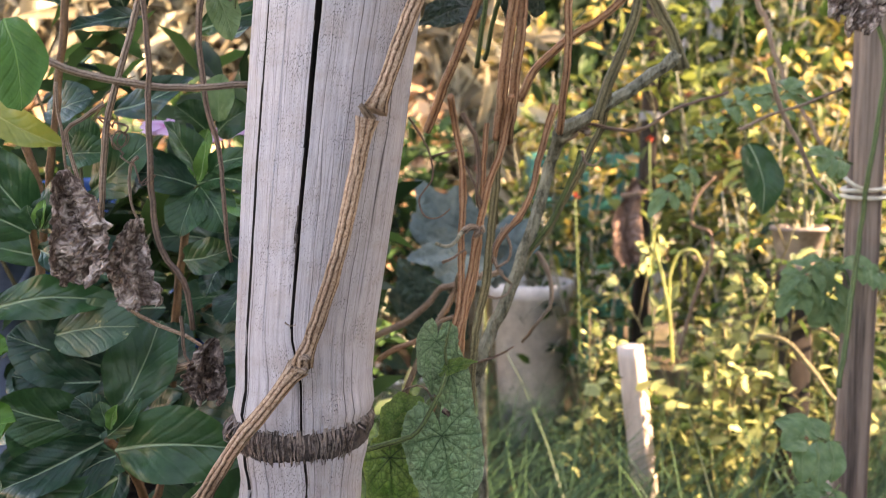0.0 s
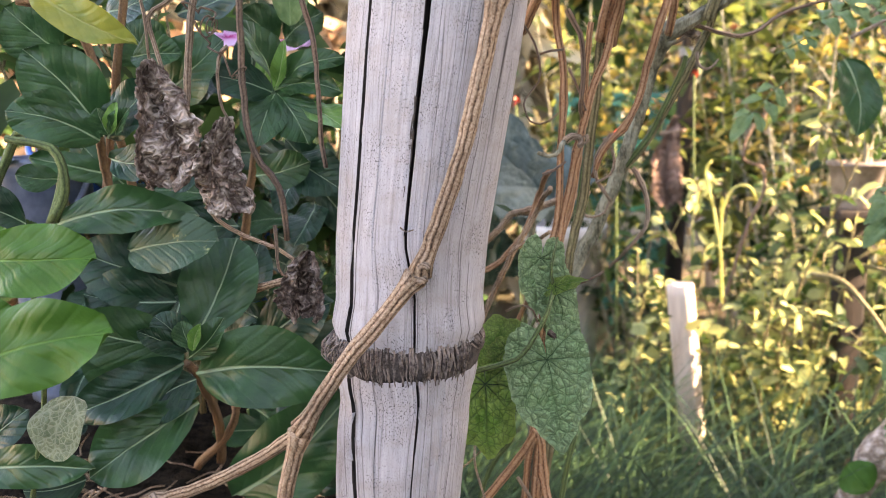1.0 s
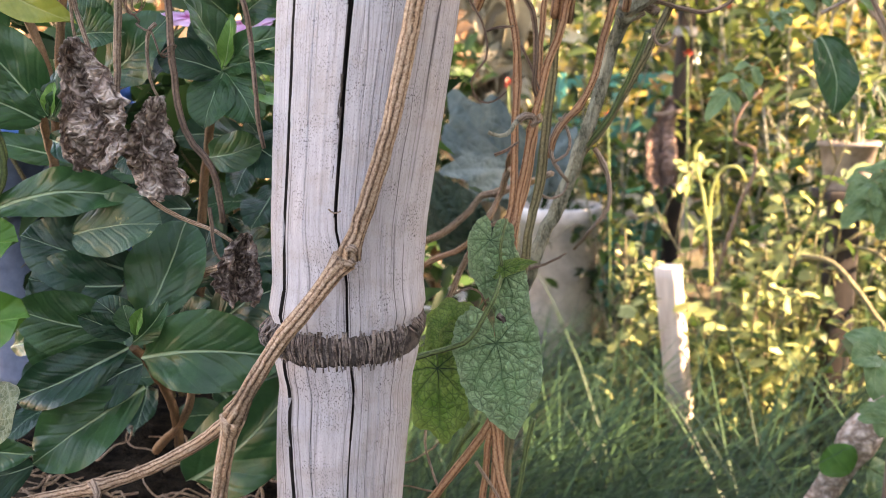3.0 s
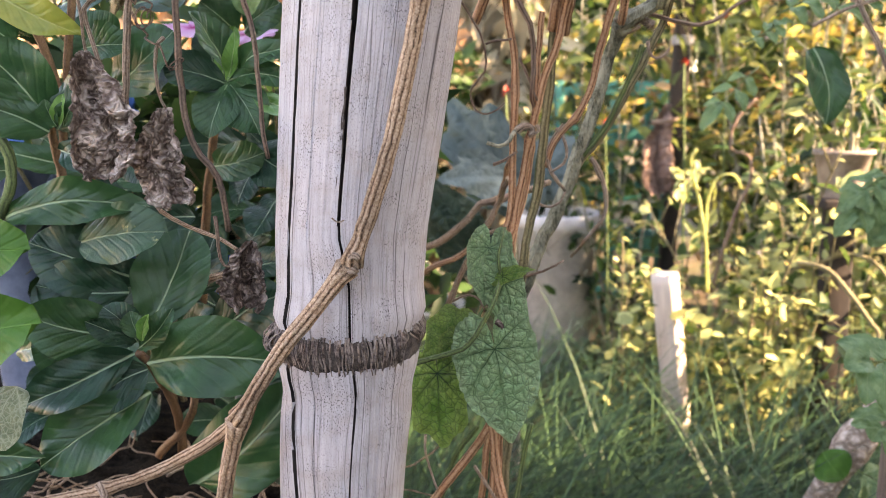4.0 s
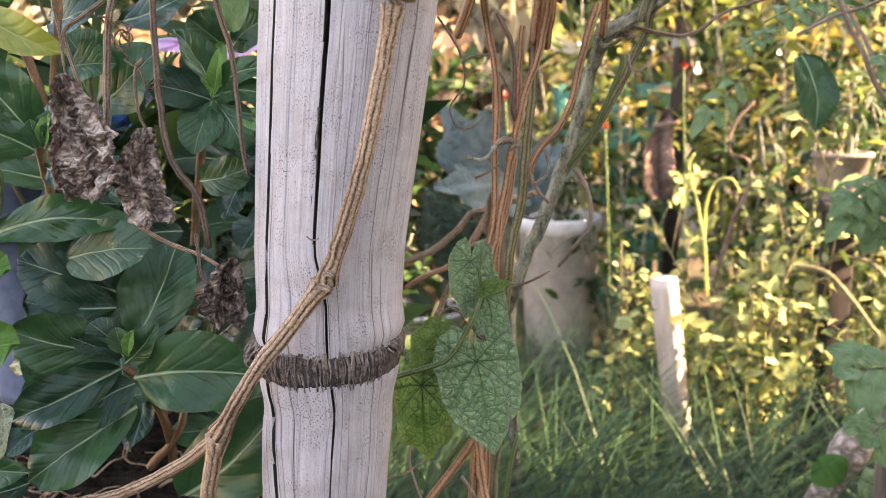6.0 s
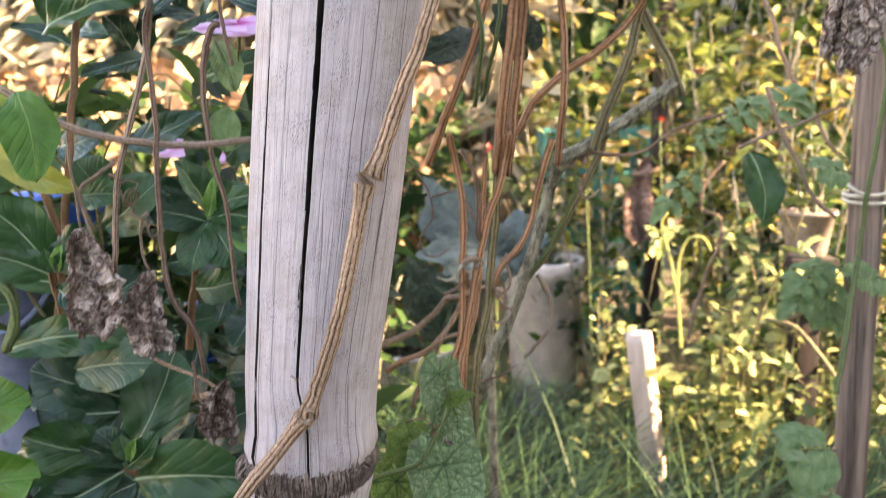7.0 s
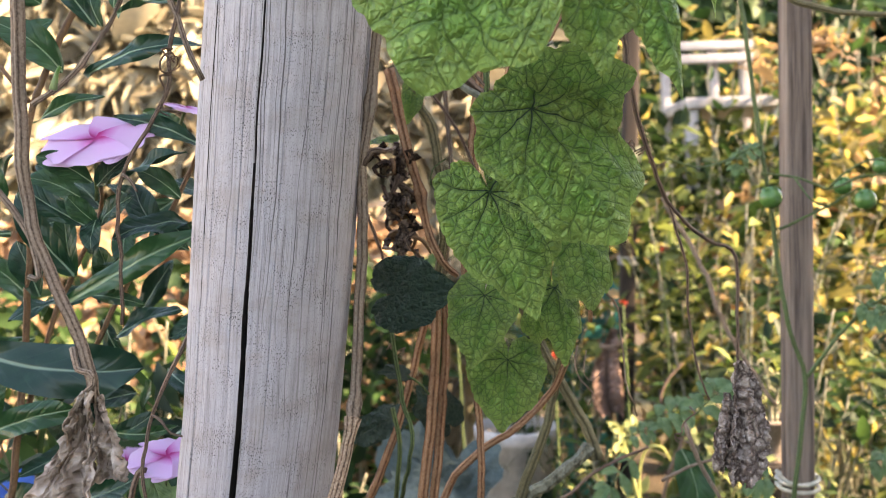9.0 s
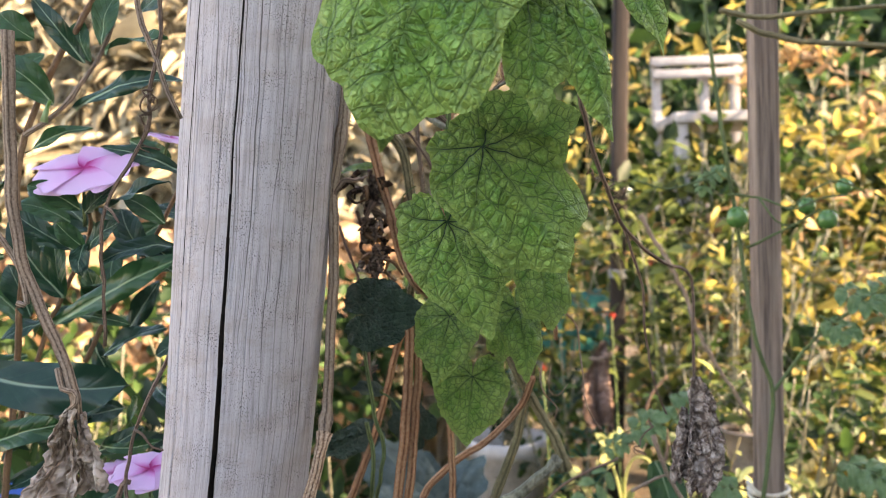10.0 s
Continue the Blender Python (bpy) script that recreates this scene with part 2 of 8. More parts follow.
M["greenstem"] = stem_mat("green_stem", (0.17, 0.24, 0.09), (0.035, 0.055, 0.022), (0.085, 0.125, 0.045), 5, 0.6)
M["olive"] = stem_mat("olive_stem", (0.34, 0.30, 0.17), (0.05, 0.045, 0.025), (0.15, 0.13, 0.065), 6)
M["bark"] = plain("grey_green_bark", (0.05, 0.05, 0.03), (0.31, 0.30, 0.215), 130, 0.85, 0.8, 0.002, (1.0, 1.0, 0.45))
M["orange"] = stem_mat("orange_brown_stem", (0.30, 0.18, 0.095), (0.09, 0.05, 0.025), (0.19, 0.105, 0.055), 3, 0.6)
M["gourd"] = blade_mat("gourd_leaf", (0.115, 0.30, 0.045), (0.37, 0.57, 0.15), (0.007, 0.036, 0.012), "palmate", 0.96, 0.46, 0.30, (0.30, 0.40, 0.10), 0.45, 1.0)
M["gourd_low"] = blade_mat("grey_gourd_leaf", (0.24, 0.44, 0.20), (0.40, 0.60, 0.32), (0.02, 0.085, 0.03), "palmate", 0.88, 0.55, 0.2, (0.30, 0.42, 0.24), 0.4, 1.0)
# gourd leaf copy, darkened as if facing away from the light
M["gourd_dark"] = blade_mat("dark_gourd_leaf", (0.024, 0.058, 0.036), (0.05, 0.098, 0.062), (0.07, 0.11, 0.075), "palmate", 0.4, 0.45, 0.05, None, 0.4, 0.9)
M["peri"] = blade_mat("glossy_leaf", (0.005, 0.030, 0.015), (0.014, 0.058, 0.027), (0.27, 0.38, 0.26), "feather", 0.85, 0.36, 0.05, None, 0.32, 0.45)
M["peri_deep"] = blade_mat("deep_green_leaf", (0.005, 0.028, 0.017), (0.013, 0.05, 0.028), (0.20, 0.29, 0.20), "feather", 0.8, 0.34, 0.05, None, 0.35, 0.3)
M["peri_mid"] = blade_mat("mid_green_leaf", (0.012, 0.052, 0.017), (0.030, 0.100, 0.033), (0.27, 0.38, 0.23), "feather", 0.85, 0.36, 0.15, None, 0.34, 0.45)
M["peri_light"] = blade_mat("young_leaf", (0.07, 0.20, 0.04), (0.15, 0.32, 0.07), (0.36, 0.48, 0.24), "feather", 0.8, 0.4, 0.25)
M["peri_spot"] = blade_mat("spotted_leaf", (0.022, 0.065, 0.03), (0.045, 0.105, 0.05), (0.30, 0.38, 0.24), "feather", 0.8, 0.45, 0.15, (0.42, 0.42, 0.16))
M["yellow"] = blade_mat("yellowing_leaf", (0.15, 0.19, 0.03), (0.34, 0.33, 0.06), (0.36, 0.38, 0.14), "feather", 0.7, 0.45, 0.3)
M["lime"] = blade_mat("lime_leaf", (0.028, 0.10, 0.014), (0.05, 0.15, 0.022), (0.12, 0.25, 0.06), "feather", 0.7, 0.5, 0.22, None, 0.2)
M["withered_web"] = blade_mat("pale_webbed_leaf", (0.10, 0.14, 0.07), (0.22, 0.26, 0.15), (0.42, 0.44, 0.32), "palmate", 0.8, 0.6, 0.2)
M["glaucous"] = blade_mat("blue_grey_leaf", (0.075, 0.115, 0.108), (0.17, 0.225, 0.215), (0.22, 0.28, 0.27), "palmate", 0.35, 0.8, 0.1, None, 0.15)
M["soft"] = blade_mat("soft_leaf", (0.085, 0.17, 0.06), (0.19, 0.29, 0.13), (0.22, 0.32, 0.16), "feather", 0.6, 0.5, 0.35)
def crinkle_mat(name, dark, mid, light, scale=170.0, relief=0.002):
    """A withered blade: shading put into the colour, pale on crinkled ridges, dark brown in creases."""
    m, nt, bs, tc = begin(name)
    o = tc.outputs["Object"]
    wob = nd(nt, "TexNoise", {"Vector": o, "Scale": scale * 0.6, "Detail": 3.0})
    wv = nd(nt, "VectorMath", {0: wob.outputs["Color"], 3: 0.012}, operation="SCALE").outputs[0]
    p = nd(nt, "VectorMath", {0: o, 1: wv}, operation="ADD").outputs[0]
    v1 = nd(nt, "TexVoronoi", {"Vector": p, "Scale": scale}, feature="DISTANCE_TO_EDGE").outputs["Distance"]
    v2 = nd(nt, "TexVoronoi", {"Vector": p, "Scale": scale * 2.6}, feature="DISTANCE_TO_EDGE").outputs["Distance"]
    n = noise_tex(nt, o, 45.0, 5)
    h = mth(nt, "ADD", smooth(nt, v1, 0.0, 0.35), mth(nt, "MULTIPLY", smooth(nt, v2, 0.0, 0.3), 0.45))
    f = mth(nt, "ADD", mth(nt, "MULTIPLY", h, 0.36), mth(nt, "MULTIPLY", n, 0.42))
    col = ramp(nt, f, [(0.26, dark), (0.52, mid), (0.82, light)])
    finish(nt, bs, col, 0.9, h, 0.9, relief, 0.2)
    return m


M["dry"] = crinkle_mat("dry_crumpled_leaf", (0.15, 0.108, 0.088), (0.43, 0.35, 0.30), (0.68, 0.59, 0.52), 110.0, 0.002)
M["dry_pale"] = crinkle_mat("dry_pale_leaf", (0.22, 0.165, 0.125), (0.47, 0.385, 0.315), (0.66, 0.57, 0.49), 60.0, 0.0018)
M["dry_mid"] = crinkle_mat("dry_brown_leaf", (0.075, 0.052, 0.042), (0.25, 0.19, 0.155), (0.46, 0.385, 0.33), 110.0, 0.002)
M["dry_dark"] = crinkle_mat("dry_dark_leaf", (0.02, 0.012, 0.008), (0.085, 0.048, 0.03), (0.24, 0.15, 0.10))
M["soil"] = plain("potting_soil", (0.006, 0.005, 0.004), (0.035, 0.026, 0.018), 60, 0.95, 0.9, 0.01, None, 0.03)


def earth_mat():
    """Loose brown earth with crumbs, litter and thin green growth."""
    m, nt, bs, tc = begin("garden_earth")
    o = tc.outputs["Object"]
    crumb = noise_tex(nt, o, 55.0, 6, 0.7)
    broad = noise_tex(nt, o, 0.9, 5, 0.6)
    col = ramp(nt, crumb, [(0.32, (0.045, 0.034, 0.023)), (0.52, (0.085, 0.064, 0.042)), (0.72, (0.15, 0.115, 0.075))])
    col = mix(nt, mth(nt, "MULTIPLY", smooth(nt, broad, 0.40, 0.66), 0.6), col, (0.06, 0.085, 0.03))
    litter = smooth(nt, noise_tex(nt, o, 24.0, 3, 0.5), 0.64, 0.68)
    col = mix(nt, mth(nt, "MULTIPLY", litter, 0.6), col, (0.22, 0.16, 0.09))
    finish(nt, bs, col, 0.95, crumb, 0.9, 0.02, 0.2)
    return m


M["ground"] = earth_mat()
M["pot"] = plain("chalky_white_pot", (0.40, 0.39, 0.375), (0.60, 0.585, 0.56), 18, 0.7, 0.2, 0.002)
# pot colour darkened to stand in for half shade on the bowl
M["dim_pot"] = plain("half_shaded_pot", (0.16, 0.125, 0.10), (0.30, 0.25, 0.21), 30, 0.85, 0.3, 0.002)
M["darkpot"] = plain("black_plastic_pot", (0.010, 0.010, 0.011), (0.028, 0.028, 0.03), 25, 0.6, 0.15, 0.001, None, 0.25)
M["post"] = plain("grey_brown_post", (0.06, 0.042, 0.033), (0.27, 0.205, 0.16), 110, 0.8, 0.7, 0.002, (1.0, 1.0, 0.03))
M["darkpost"] = plain("dark_post", (0.012, 0.009, 0.008), (0.034, 0.025, 0.020), 30, 0.85, 0.4, 0.003, (1.0, 1.0, 0.1))
M["batten"] = plain("pale_batten", (0.46, 0.37, 0.30), (0.66, 0.56, 0.47), 40, 0.75, 0.3, 0.001, (1.0, 1.0, 0.1))
M["tie"] = plain("pale_tie", (0.45, 0.42, 0.32), (0.66, 0.62, 0.5), 90, 0.6)
M["tomato"] = plain("green_tomato", (0.05, 0.14, 0.035), (0.085, 0.21, 0.05), 40, 0.25, 0.05, 0.0005, None, 0.5)
M["blue"] = plain("blue_plastic", (0.02, 0.10, 0.38), (0.035, 0.16, 0.50), 9, 0.4, 0.1)
M["jar"] = plain("slate_blue_jar", (0.06, 0.085, 0.14), (0.15, 0.19, 0.26), 14, 0.3, 0.1)
M["teal"] = plain("teal_plastic", (0.015, 0.13, 0.11), (0.03, 0.22, 0.18), 10, 0.45, 0.1)
M["white"] = plain("worn_white_paint", (0.21, 0.21, 0.22), (0.35, 0.35, 0.36), 12, 0.55, 0.1)
M["sack"] = plain("faded_brown_cloth", (0.12, 0.075, 0.058), (0.25, 0.165, 0.13), 16, 0.9, 0.7, 0.01)
M["wall"] = plain("plaster", (0.42, 0.38, 0.33), (0.56, 0.51, 0.45), 3, 0.9, 0.3, 0.01)
# low tones kept very dark to paint in the shadowed gaps among shrubs
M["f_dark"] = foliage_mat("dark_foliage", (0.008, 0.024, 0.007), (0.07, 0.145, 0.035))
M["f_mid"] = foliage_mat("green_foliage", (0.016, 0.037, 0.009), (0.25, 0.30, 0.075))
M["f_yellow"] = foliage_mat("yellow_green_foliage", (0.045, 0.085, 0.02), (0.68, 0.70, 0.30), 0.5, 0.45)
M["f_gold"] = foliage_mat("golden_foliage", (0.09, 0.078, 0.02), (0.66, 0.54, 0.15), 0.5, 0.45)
M["f_rust"] = foliage_mat("rusty_foliage", (0.10, 0.055, 0.025), (0.56, 0.37, 0.17), 0.6, 0.35)
M["f_straw"] = foliage_mat("straw", (0.13, 0.11, 0.07), (0.62, 0.56, 0.39), 0.7, 0.3)
M["f_peach"] = foliage_mat("fallen_dry_leaves", (0.20, 0.115, 0.06), (0.66, 0.48, 0.30), 0.7, 0.3)
M["grass"] = foliage_mat("grass_blades", (0.012, 0.036, 0.017), (0.075, 0.155, 0.06), 0.5, 0.3)


def petal_mat():
    m, nt, bs, tc = begin("pink_petal")
    u = nd(nt, "SeparateXYZ", {0: tc.outputs["UV"]}).outputs[0]
    n = noise_tex(nt, tc.outputs["UV"], 8.0, 4, 0.6, (0.3, 3.0, 1.0))
    f = mth(nt, "ADD", u, mth(nt, "MULTIPLY", n, 0.12))
    col = ramp(nt, f, [(0.10, (0.42, 0.02, 0.16)), (0.24, (0.62, 0.20, 0.47)), (0.42, (0.70, 0.42, 0.66)), (1.0, (0.74, 0.52, 0.73))])
    finish(nt, bs, col, 0.55, n, 0.15, 0.0008, 0.3)
    thin(nt, bs, col, 0.3)
    return m


M["petal"] = petal_mat()
M["redpetal"] = plain("red_petal", (0.24, 0.022, 0.012), (0.36, 0.05, 0.02), 60, 0.5)


# ---- builders ----
def mesh_of(name, bm):
    for f in bm.faces:
        f.smooth = True
    me = bpy.data.meshes.new(name)
    bm.to_mesh(me)
    bm.free()
    return me


def thing(name, at, label, category, group="", kind=""):
    e = new(name)
    e.location = at
    e.empty_display_size = 0.02
    bpy.context.view_layer.update()
    return tagged(e, label, category, group, kind)


def hang(ob, parent):
    ob.parent = parent
    ob.matrix_parent_inverse = world_of(parent).inverted()
    return ob


def world_of(ob):
    m = Matrix.LocRotScale(ob.location, ob.rotation_euler, ob.scale)
    return m if ob.parent is None else world_of(ob.parent) @ ob.matrix_parent_inverse @ m


def part(name, bm, material, parent, label=""):
    me = bm if isinstance(bm, bpy.types.Mesh) else mesh_of(name, bm)
    me.materials.clear()
    me.materials.append(M[material])
    ob = new(name, me)
    if parent is not None:
        hang(ob, parent)
    return tagged(ob, label)


def smooth_path(pts, step=0.006, jitter=0.0, r=None):
    """Points along a Catmull-Rom line through pts."""
    p = [Vector(q) for q in pts]
    if len(p) == 2:
        p = [p[0], (p[0] + p[1]) / 2, p[1]]
    p = [2 * p[0] - p[1]] + p + [2 * p[-1] - p[-2]]
    out = []
    for i in range(1, len(p) - 2):
        a, b, c, d = p[i - 1:i + 3]
        n = max(2, int((c - b).length / step))
        for k in range(n):
            t = k / n
            out.append(0.5 * ((2 * b) + (c - a) * t + (2 * a - 5 * b + 4 * c - d) * t * t + (3 * b - a - 3 * c + d) * t ** 3))
    out.append(p[-2])
    if jitter:
        r = r or rnd
        s = r.random() * 50
        out = [q + jitter * (noise.noise_vector(q * 40 + Vector((s, 0, 0))) + 0.5 * noise.noise_vector(q * 110)) for q in out]
    return out


def sweep(bm, path, r0, r1, sides=10, rib=0.0, ribs=5, knots=(), uvl=None, lump=0.07):
    """A tube along a path; its turn and length go into the UV map. knots: fractions of its length where it swells."""
    uvl = uvl or bm.loops.layers.uv.verify()
    n = len(path)
    acc = [0.0]
    for a, b in zip(path, path[1:]):
        acc.append(acc[-1] + (b - a).length)
    total = max(acc[-1], 1e-6)
    t = (path[1] - path[0]).normalized()
    side = t.cross(Vector((0.31, 0.9, 0.2))).normalized()
    rings = []
    for i, q in enumerate(path):
        t2 = (path[min(i + 1, n - 1)] - path[max(i - 1, 0)]).normalized()
        side = (side - t2 * side.dot(t2)).normalized()
        up = t2.cross(side)
        f = acc[i] / total
        r = r0 + (r1 - r0) * f
        r *= 1 + lump * (noise.noise(q * 120) + noise.noise(q * 330))
        for k in knots:
            d = (acc[i] - k * total) / (r * 1.6)
            r *= 1 + 0.55 * math.exp(-d * d)
        ring = []
        for s in range(sides):
            a = 2 * math.pi * s / sides
            rr = r * (1 + rib * math.cos(a * ribs + 3 * f))
            ring.append(bm.verts.new(q + side * (rr * math.cos(a)) + up * (rr * math.sin(a))))
        rings.append(ring)
    for i in range(n - 1):
        for s in range(sides):
            s2 = (s + 1) % sides
            f = bm.faces.new((rings[i][s], rings[i][s2], rings[i + 1][s2], rings[i + 1][s]))
            for lp, (uu, vv) in zip(f.loops, ((s, i), (s + 1, i), (s + 1, i + 1), (s, i + 1))):
                lp[uvl].uv = (uu / sides, acc[vv])
    for ring, at in ((rings[0][::-1], 0), (rings[-1], -1)):
        c = bm.verts.new(path[at])
        for s in range(sides):
            bm.faces.new((ring[s], ring[(s + 1) % sides], c))
    return bm


def stem(parent, name, pts, r0, r1, material, rib=0.08, ribs=5, knots=(), jitter=0.0012, sides=10, label="", step=0.006):
    bm = bmesh.new()
    sweep(bm, smooth_path(pts, step, jitter), r0, r1, sides, rib, ribs, knots)
    return part(name, bm, material, parent, label)


def tendril(parent, start, away, turns=2.5, r=0.004, thick=0.0006, material="brown", seed=0):
    """A thin coil that ends a wandering thread."""
    g = random.Random(seed)
    s, d = Vector(start), Vector(away)
    pts = [s + d * (i / 6) + Vector((g.uniform(-1, 1), g.uniform(-1, 1), g.uniform(-1, 1))) * 0.003 for i in range(7)]
    e = pts[-1]
    ax = d.normalized()
    o = ax.orthogonal()
    b = ax.cross(o)
    n = int(turns * 10)
    for i in range(1, n):
        a = i / 10 * 2 * math.pi
        q = r * (1 - 0.5 * i / n)
        pts.append(e + o * (q * (math.cos(a) - 1)) + b * (q * math.sin(a)) + ax * (0.004 * i / n))
    bm = bmesh.new()
    sweep(bm, smooth_path(pts, 0.002), thick, thick * 0.5, 6)
    return part("tendril", bm, material, parent)


def leaf_frame(base, tip, face):
    b, t = Vector(base), Vector(tip)
    x = (t - b).normalized()
    f = Vector(face)
    z = (f - x * f.dot(x)).normalized()
    y = z.cross(x)
    m = Matrix((x, y, z)).transposed().to_4x4()
    m.translation = b
    return m, (t - b).length


def palmate_mesh(length, width, seed, lobes=0.05, droop=0.22, fold=0.18, ripple=0.05, heart=False):
    """A heart-shaped, shallowly five-lobed blade, attached at its notch."""
    g = random.Random(seed)
    bm = bmesh.new()
    uvl = bm.loops.layers.uv.verify()
    rim = bm.verts.layers.float.new("rim")
    spokes, rings = 120, 18
    ph = [g.uniform(0, 6.28) for _ in range(6)]
    wid = width / length

    def rad(a):
        d = abs(math.degrees(a))
        ks = [(0, 0.95), (22, 0.88), (42, 0.90), (62, 0.76), (82, 0.71), (108, 0.55), (132, 0.37), (155, 0.25), (171, 0.15), (180, 0.02)]
        if heart:
            ks = [(0, 1.0), (10, 0.88), (30, 0.76), (55, 0.67), (85, 0.60), (115, 0.56), (145, 0.46), (165, 0.32), (175, 0.16), (180, 0.02)]
        for (d0, v0), (d1, v1) in zip(ks, ks[1:]):
            if d <= d1:
                k = (d - d0) / (d1 - d0)
                k = k * k * (3 - 2 * k)
                base = v0 + (v1 - v0) * k
                break
        lob = lobes * (math.cos(math.radians(d) * 360 / 42) * 0.5) * (1 if d < 140 else 0)
        teeth = 0.018 * abs(math.sin(a * 14 + ph[0])) ** 0.6 + 0.014 * math.sin(a * 7 + ph[1]) + 0.006 * math.sin(a * 37 + ph[2])
        return max(0.03, base + lob + teeth)

    sx = 1.0 / (rad(0) + 0.0)
    sy = wid / 1.26
    grid = []
    for i in range(rings + 1):
        row = []
        for s in range(spokes):
            a = -math.pi + 2 * math.pi * (s + 0.5) / spokes
            r = rad(a) * i / rings
            u, v = r * math.cos(a) * sx, r * math.sin(a) * sy
            rr = math.hypot(u, v)
            z = -droop * rr * rr * (0.5 + 0.7 * max(0, u)) + fold * abs(v) * (1 - 0.5 * rr) * 0.8
            z += ripple * rr * rr * math.sin(a * 5 + ph[3]) + 0.5 * ripple * rr * math.sin(a * 11 + ph[4])
            z += 0.03 * noise.noise(Vector((u * 4 + seed, v * 4, 0.3))) + 0.012 * noise.noise(Vector((u * 13 + seed, v * 13, 1.3)))
            vt = bm.verts.new((u * length, v * length, z * length))
            vt[rim] = i / rings
            row.append((vt, (u, v)))
        grid.append(row)
    for i in range(rings):
        for s in range(spokes):
            s2 = (s + 1) % spokes
            if s2 == 0 and i > 2:
                continue
            if i == 0:
                q = (grid[0][s], grid[1][s], grid[1][s2])
            else:
                q = (grid[i][s], grid[i + 1][s], grid[i + 1][s2], grid[i][s2])
            f = bm.faces.new([w[0] for w in q])
            for lp, w in zip(f.loops, q):
                lp[uvl].uv = w[1]
    bmesh.ops.remove_doubles(bm, verts=[w[0] for w in grid[0]], dist=1e-6)
    bmesh.ops.recalc_face_normals(bm, faces=bm.faces)
    return bm


def ovate_mesh(length, width, seed, arch=0.18, fold=0.22, widest=0.55, curl=0.0, wave=0.05, blunt=0.55):
    """A smooth-edged oval blade with a sunken midrib."""
    g = random.Random(seed)
    bm = bmesh.new()
    uvl = bm.loops.layers.uv.verify()
    nu, nv = 26, 7
    k = width / length / 2
    pw = math.log(0.5) / math.log(widest)
    ph = g.uniform(0, 6.28)
    tw = g.uniform(-0.25, 0.25)
    side = g.uniform(-0.10, 0.10)
    grid = []
    for i in range(nu + 1):
        u = i / nu
        w = k * max(0.0, math.sin(math.pi * min(1, u ** pw))) ** blunt
        w = max(w, 0.012 if u < 0.9 else 0.002)
        row = []
        for j in range(-nv, nv + 1):
            s = j / nv
            v = s * w
            z = -arch * (u - 0.3) ** 2 * 1.6 + arch * 0.144 + fold * abs(v) + tw * v * u
            z += wave * math.sin(u * 9 + ph + (2 if s > 0 else 0)) * abs(s) ** 2 + curl * s * s * w
            z += 0.04 * noise.noise(Vector((u * 4 + seed * 3.1, v * 9, 0))) + 0.007 * noise.noise(Vector((u * 13 + seed * 3.1, v * 20, 3)))
            y = v + side * math.sin(u * math.pi * 0.9)
            row.append((bm.verts.new((u * length, y * length, z * length)), (u, v)))
        grid.append(row)
    for i in range(nu):
        for j in range(2 * nv):
            q = (grid[i][j], grid[i + 1][j], grid[i + 1][j + 1], grid[i][j + 1])
            f = bm.faces.new([w[0] for w in q])
            for lp, w in zip(f.loops, q):
                lp[uvl].uv = w[1]
    return bm


leaf_count = [0]


def leaf(parent, kind, base, tip, width, face=(0, -1, 0.35), name="leaf", label="", **shape):
    leaf_count[0] += 1
    if kind == "peri" and (leaf_count[0] * 37) % 10 < 4:
        kind = "peri_mid"
    m, length = leaf_frame(base, tip, face)
    make = palmate_mesh if kind in ("gourd", "gourd_low", "gourd_dark", "glaucous") else ovate_mesh
    bm = make(length, width, leaf_count[0] * 1.7, **shape)
    ob = part(name, bm, kind, None, label)
    ob.matrix_basis = m
    return hang(ob, parent)


def compound_leaf(parent, base, tip, width, face=(0, -0.6, 0.8), pairs=3):
    """A feathered leaf: a thin rachis with toothed leaflets in pairs and one at its end."""
    b, t = Vector(base), Vector(tip)
    x = (t - b).normalized()
    L = (t - b).length
    f = Vector(face)
    z = (f - x * f.dot(x)).normalized()
    y = z.cross(x)
    sag = lambda k: b + x * (L * k) - Vector((0, 0, 1)) * (0.12 * L * k * k)
    holder = stem(parent, "rachis", [sag(0), sag(0.35), sag(0.7)], 0.0010, 0.0006, "greenstem", sides=6)
    for i in range(pairs):
        k = 0.22 + 0.45 * i / max(1, pairs - 1)
        for sgn in (-1, 1):
            q = sag(k)
            e = q + (y * sgn * 0.9 + x * 0.45).normalized() * width * (0.62 - 0.10 * abs(i - 1)) - Vector((0, 0, 1)) * width * 0.12
            leaf(holder, "soft", q, e, width * 0.30, face, "leaflet", wave=0.06, fold=0.3, arch=0.3)
    leaf(holder, "soft", sag(0.66), sag(1.05), width * 0.40, face, "leaflet", wave=0.06, fold=0.3, arch=0.3)
    return holder


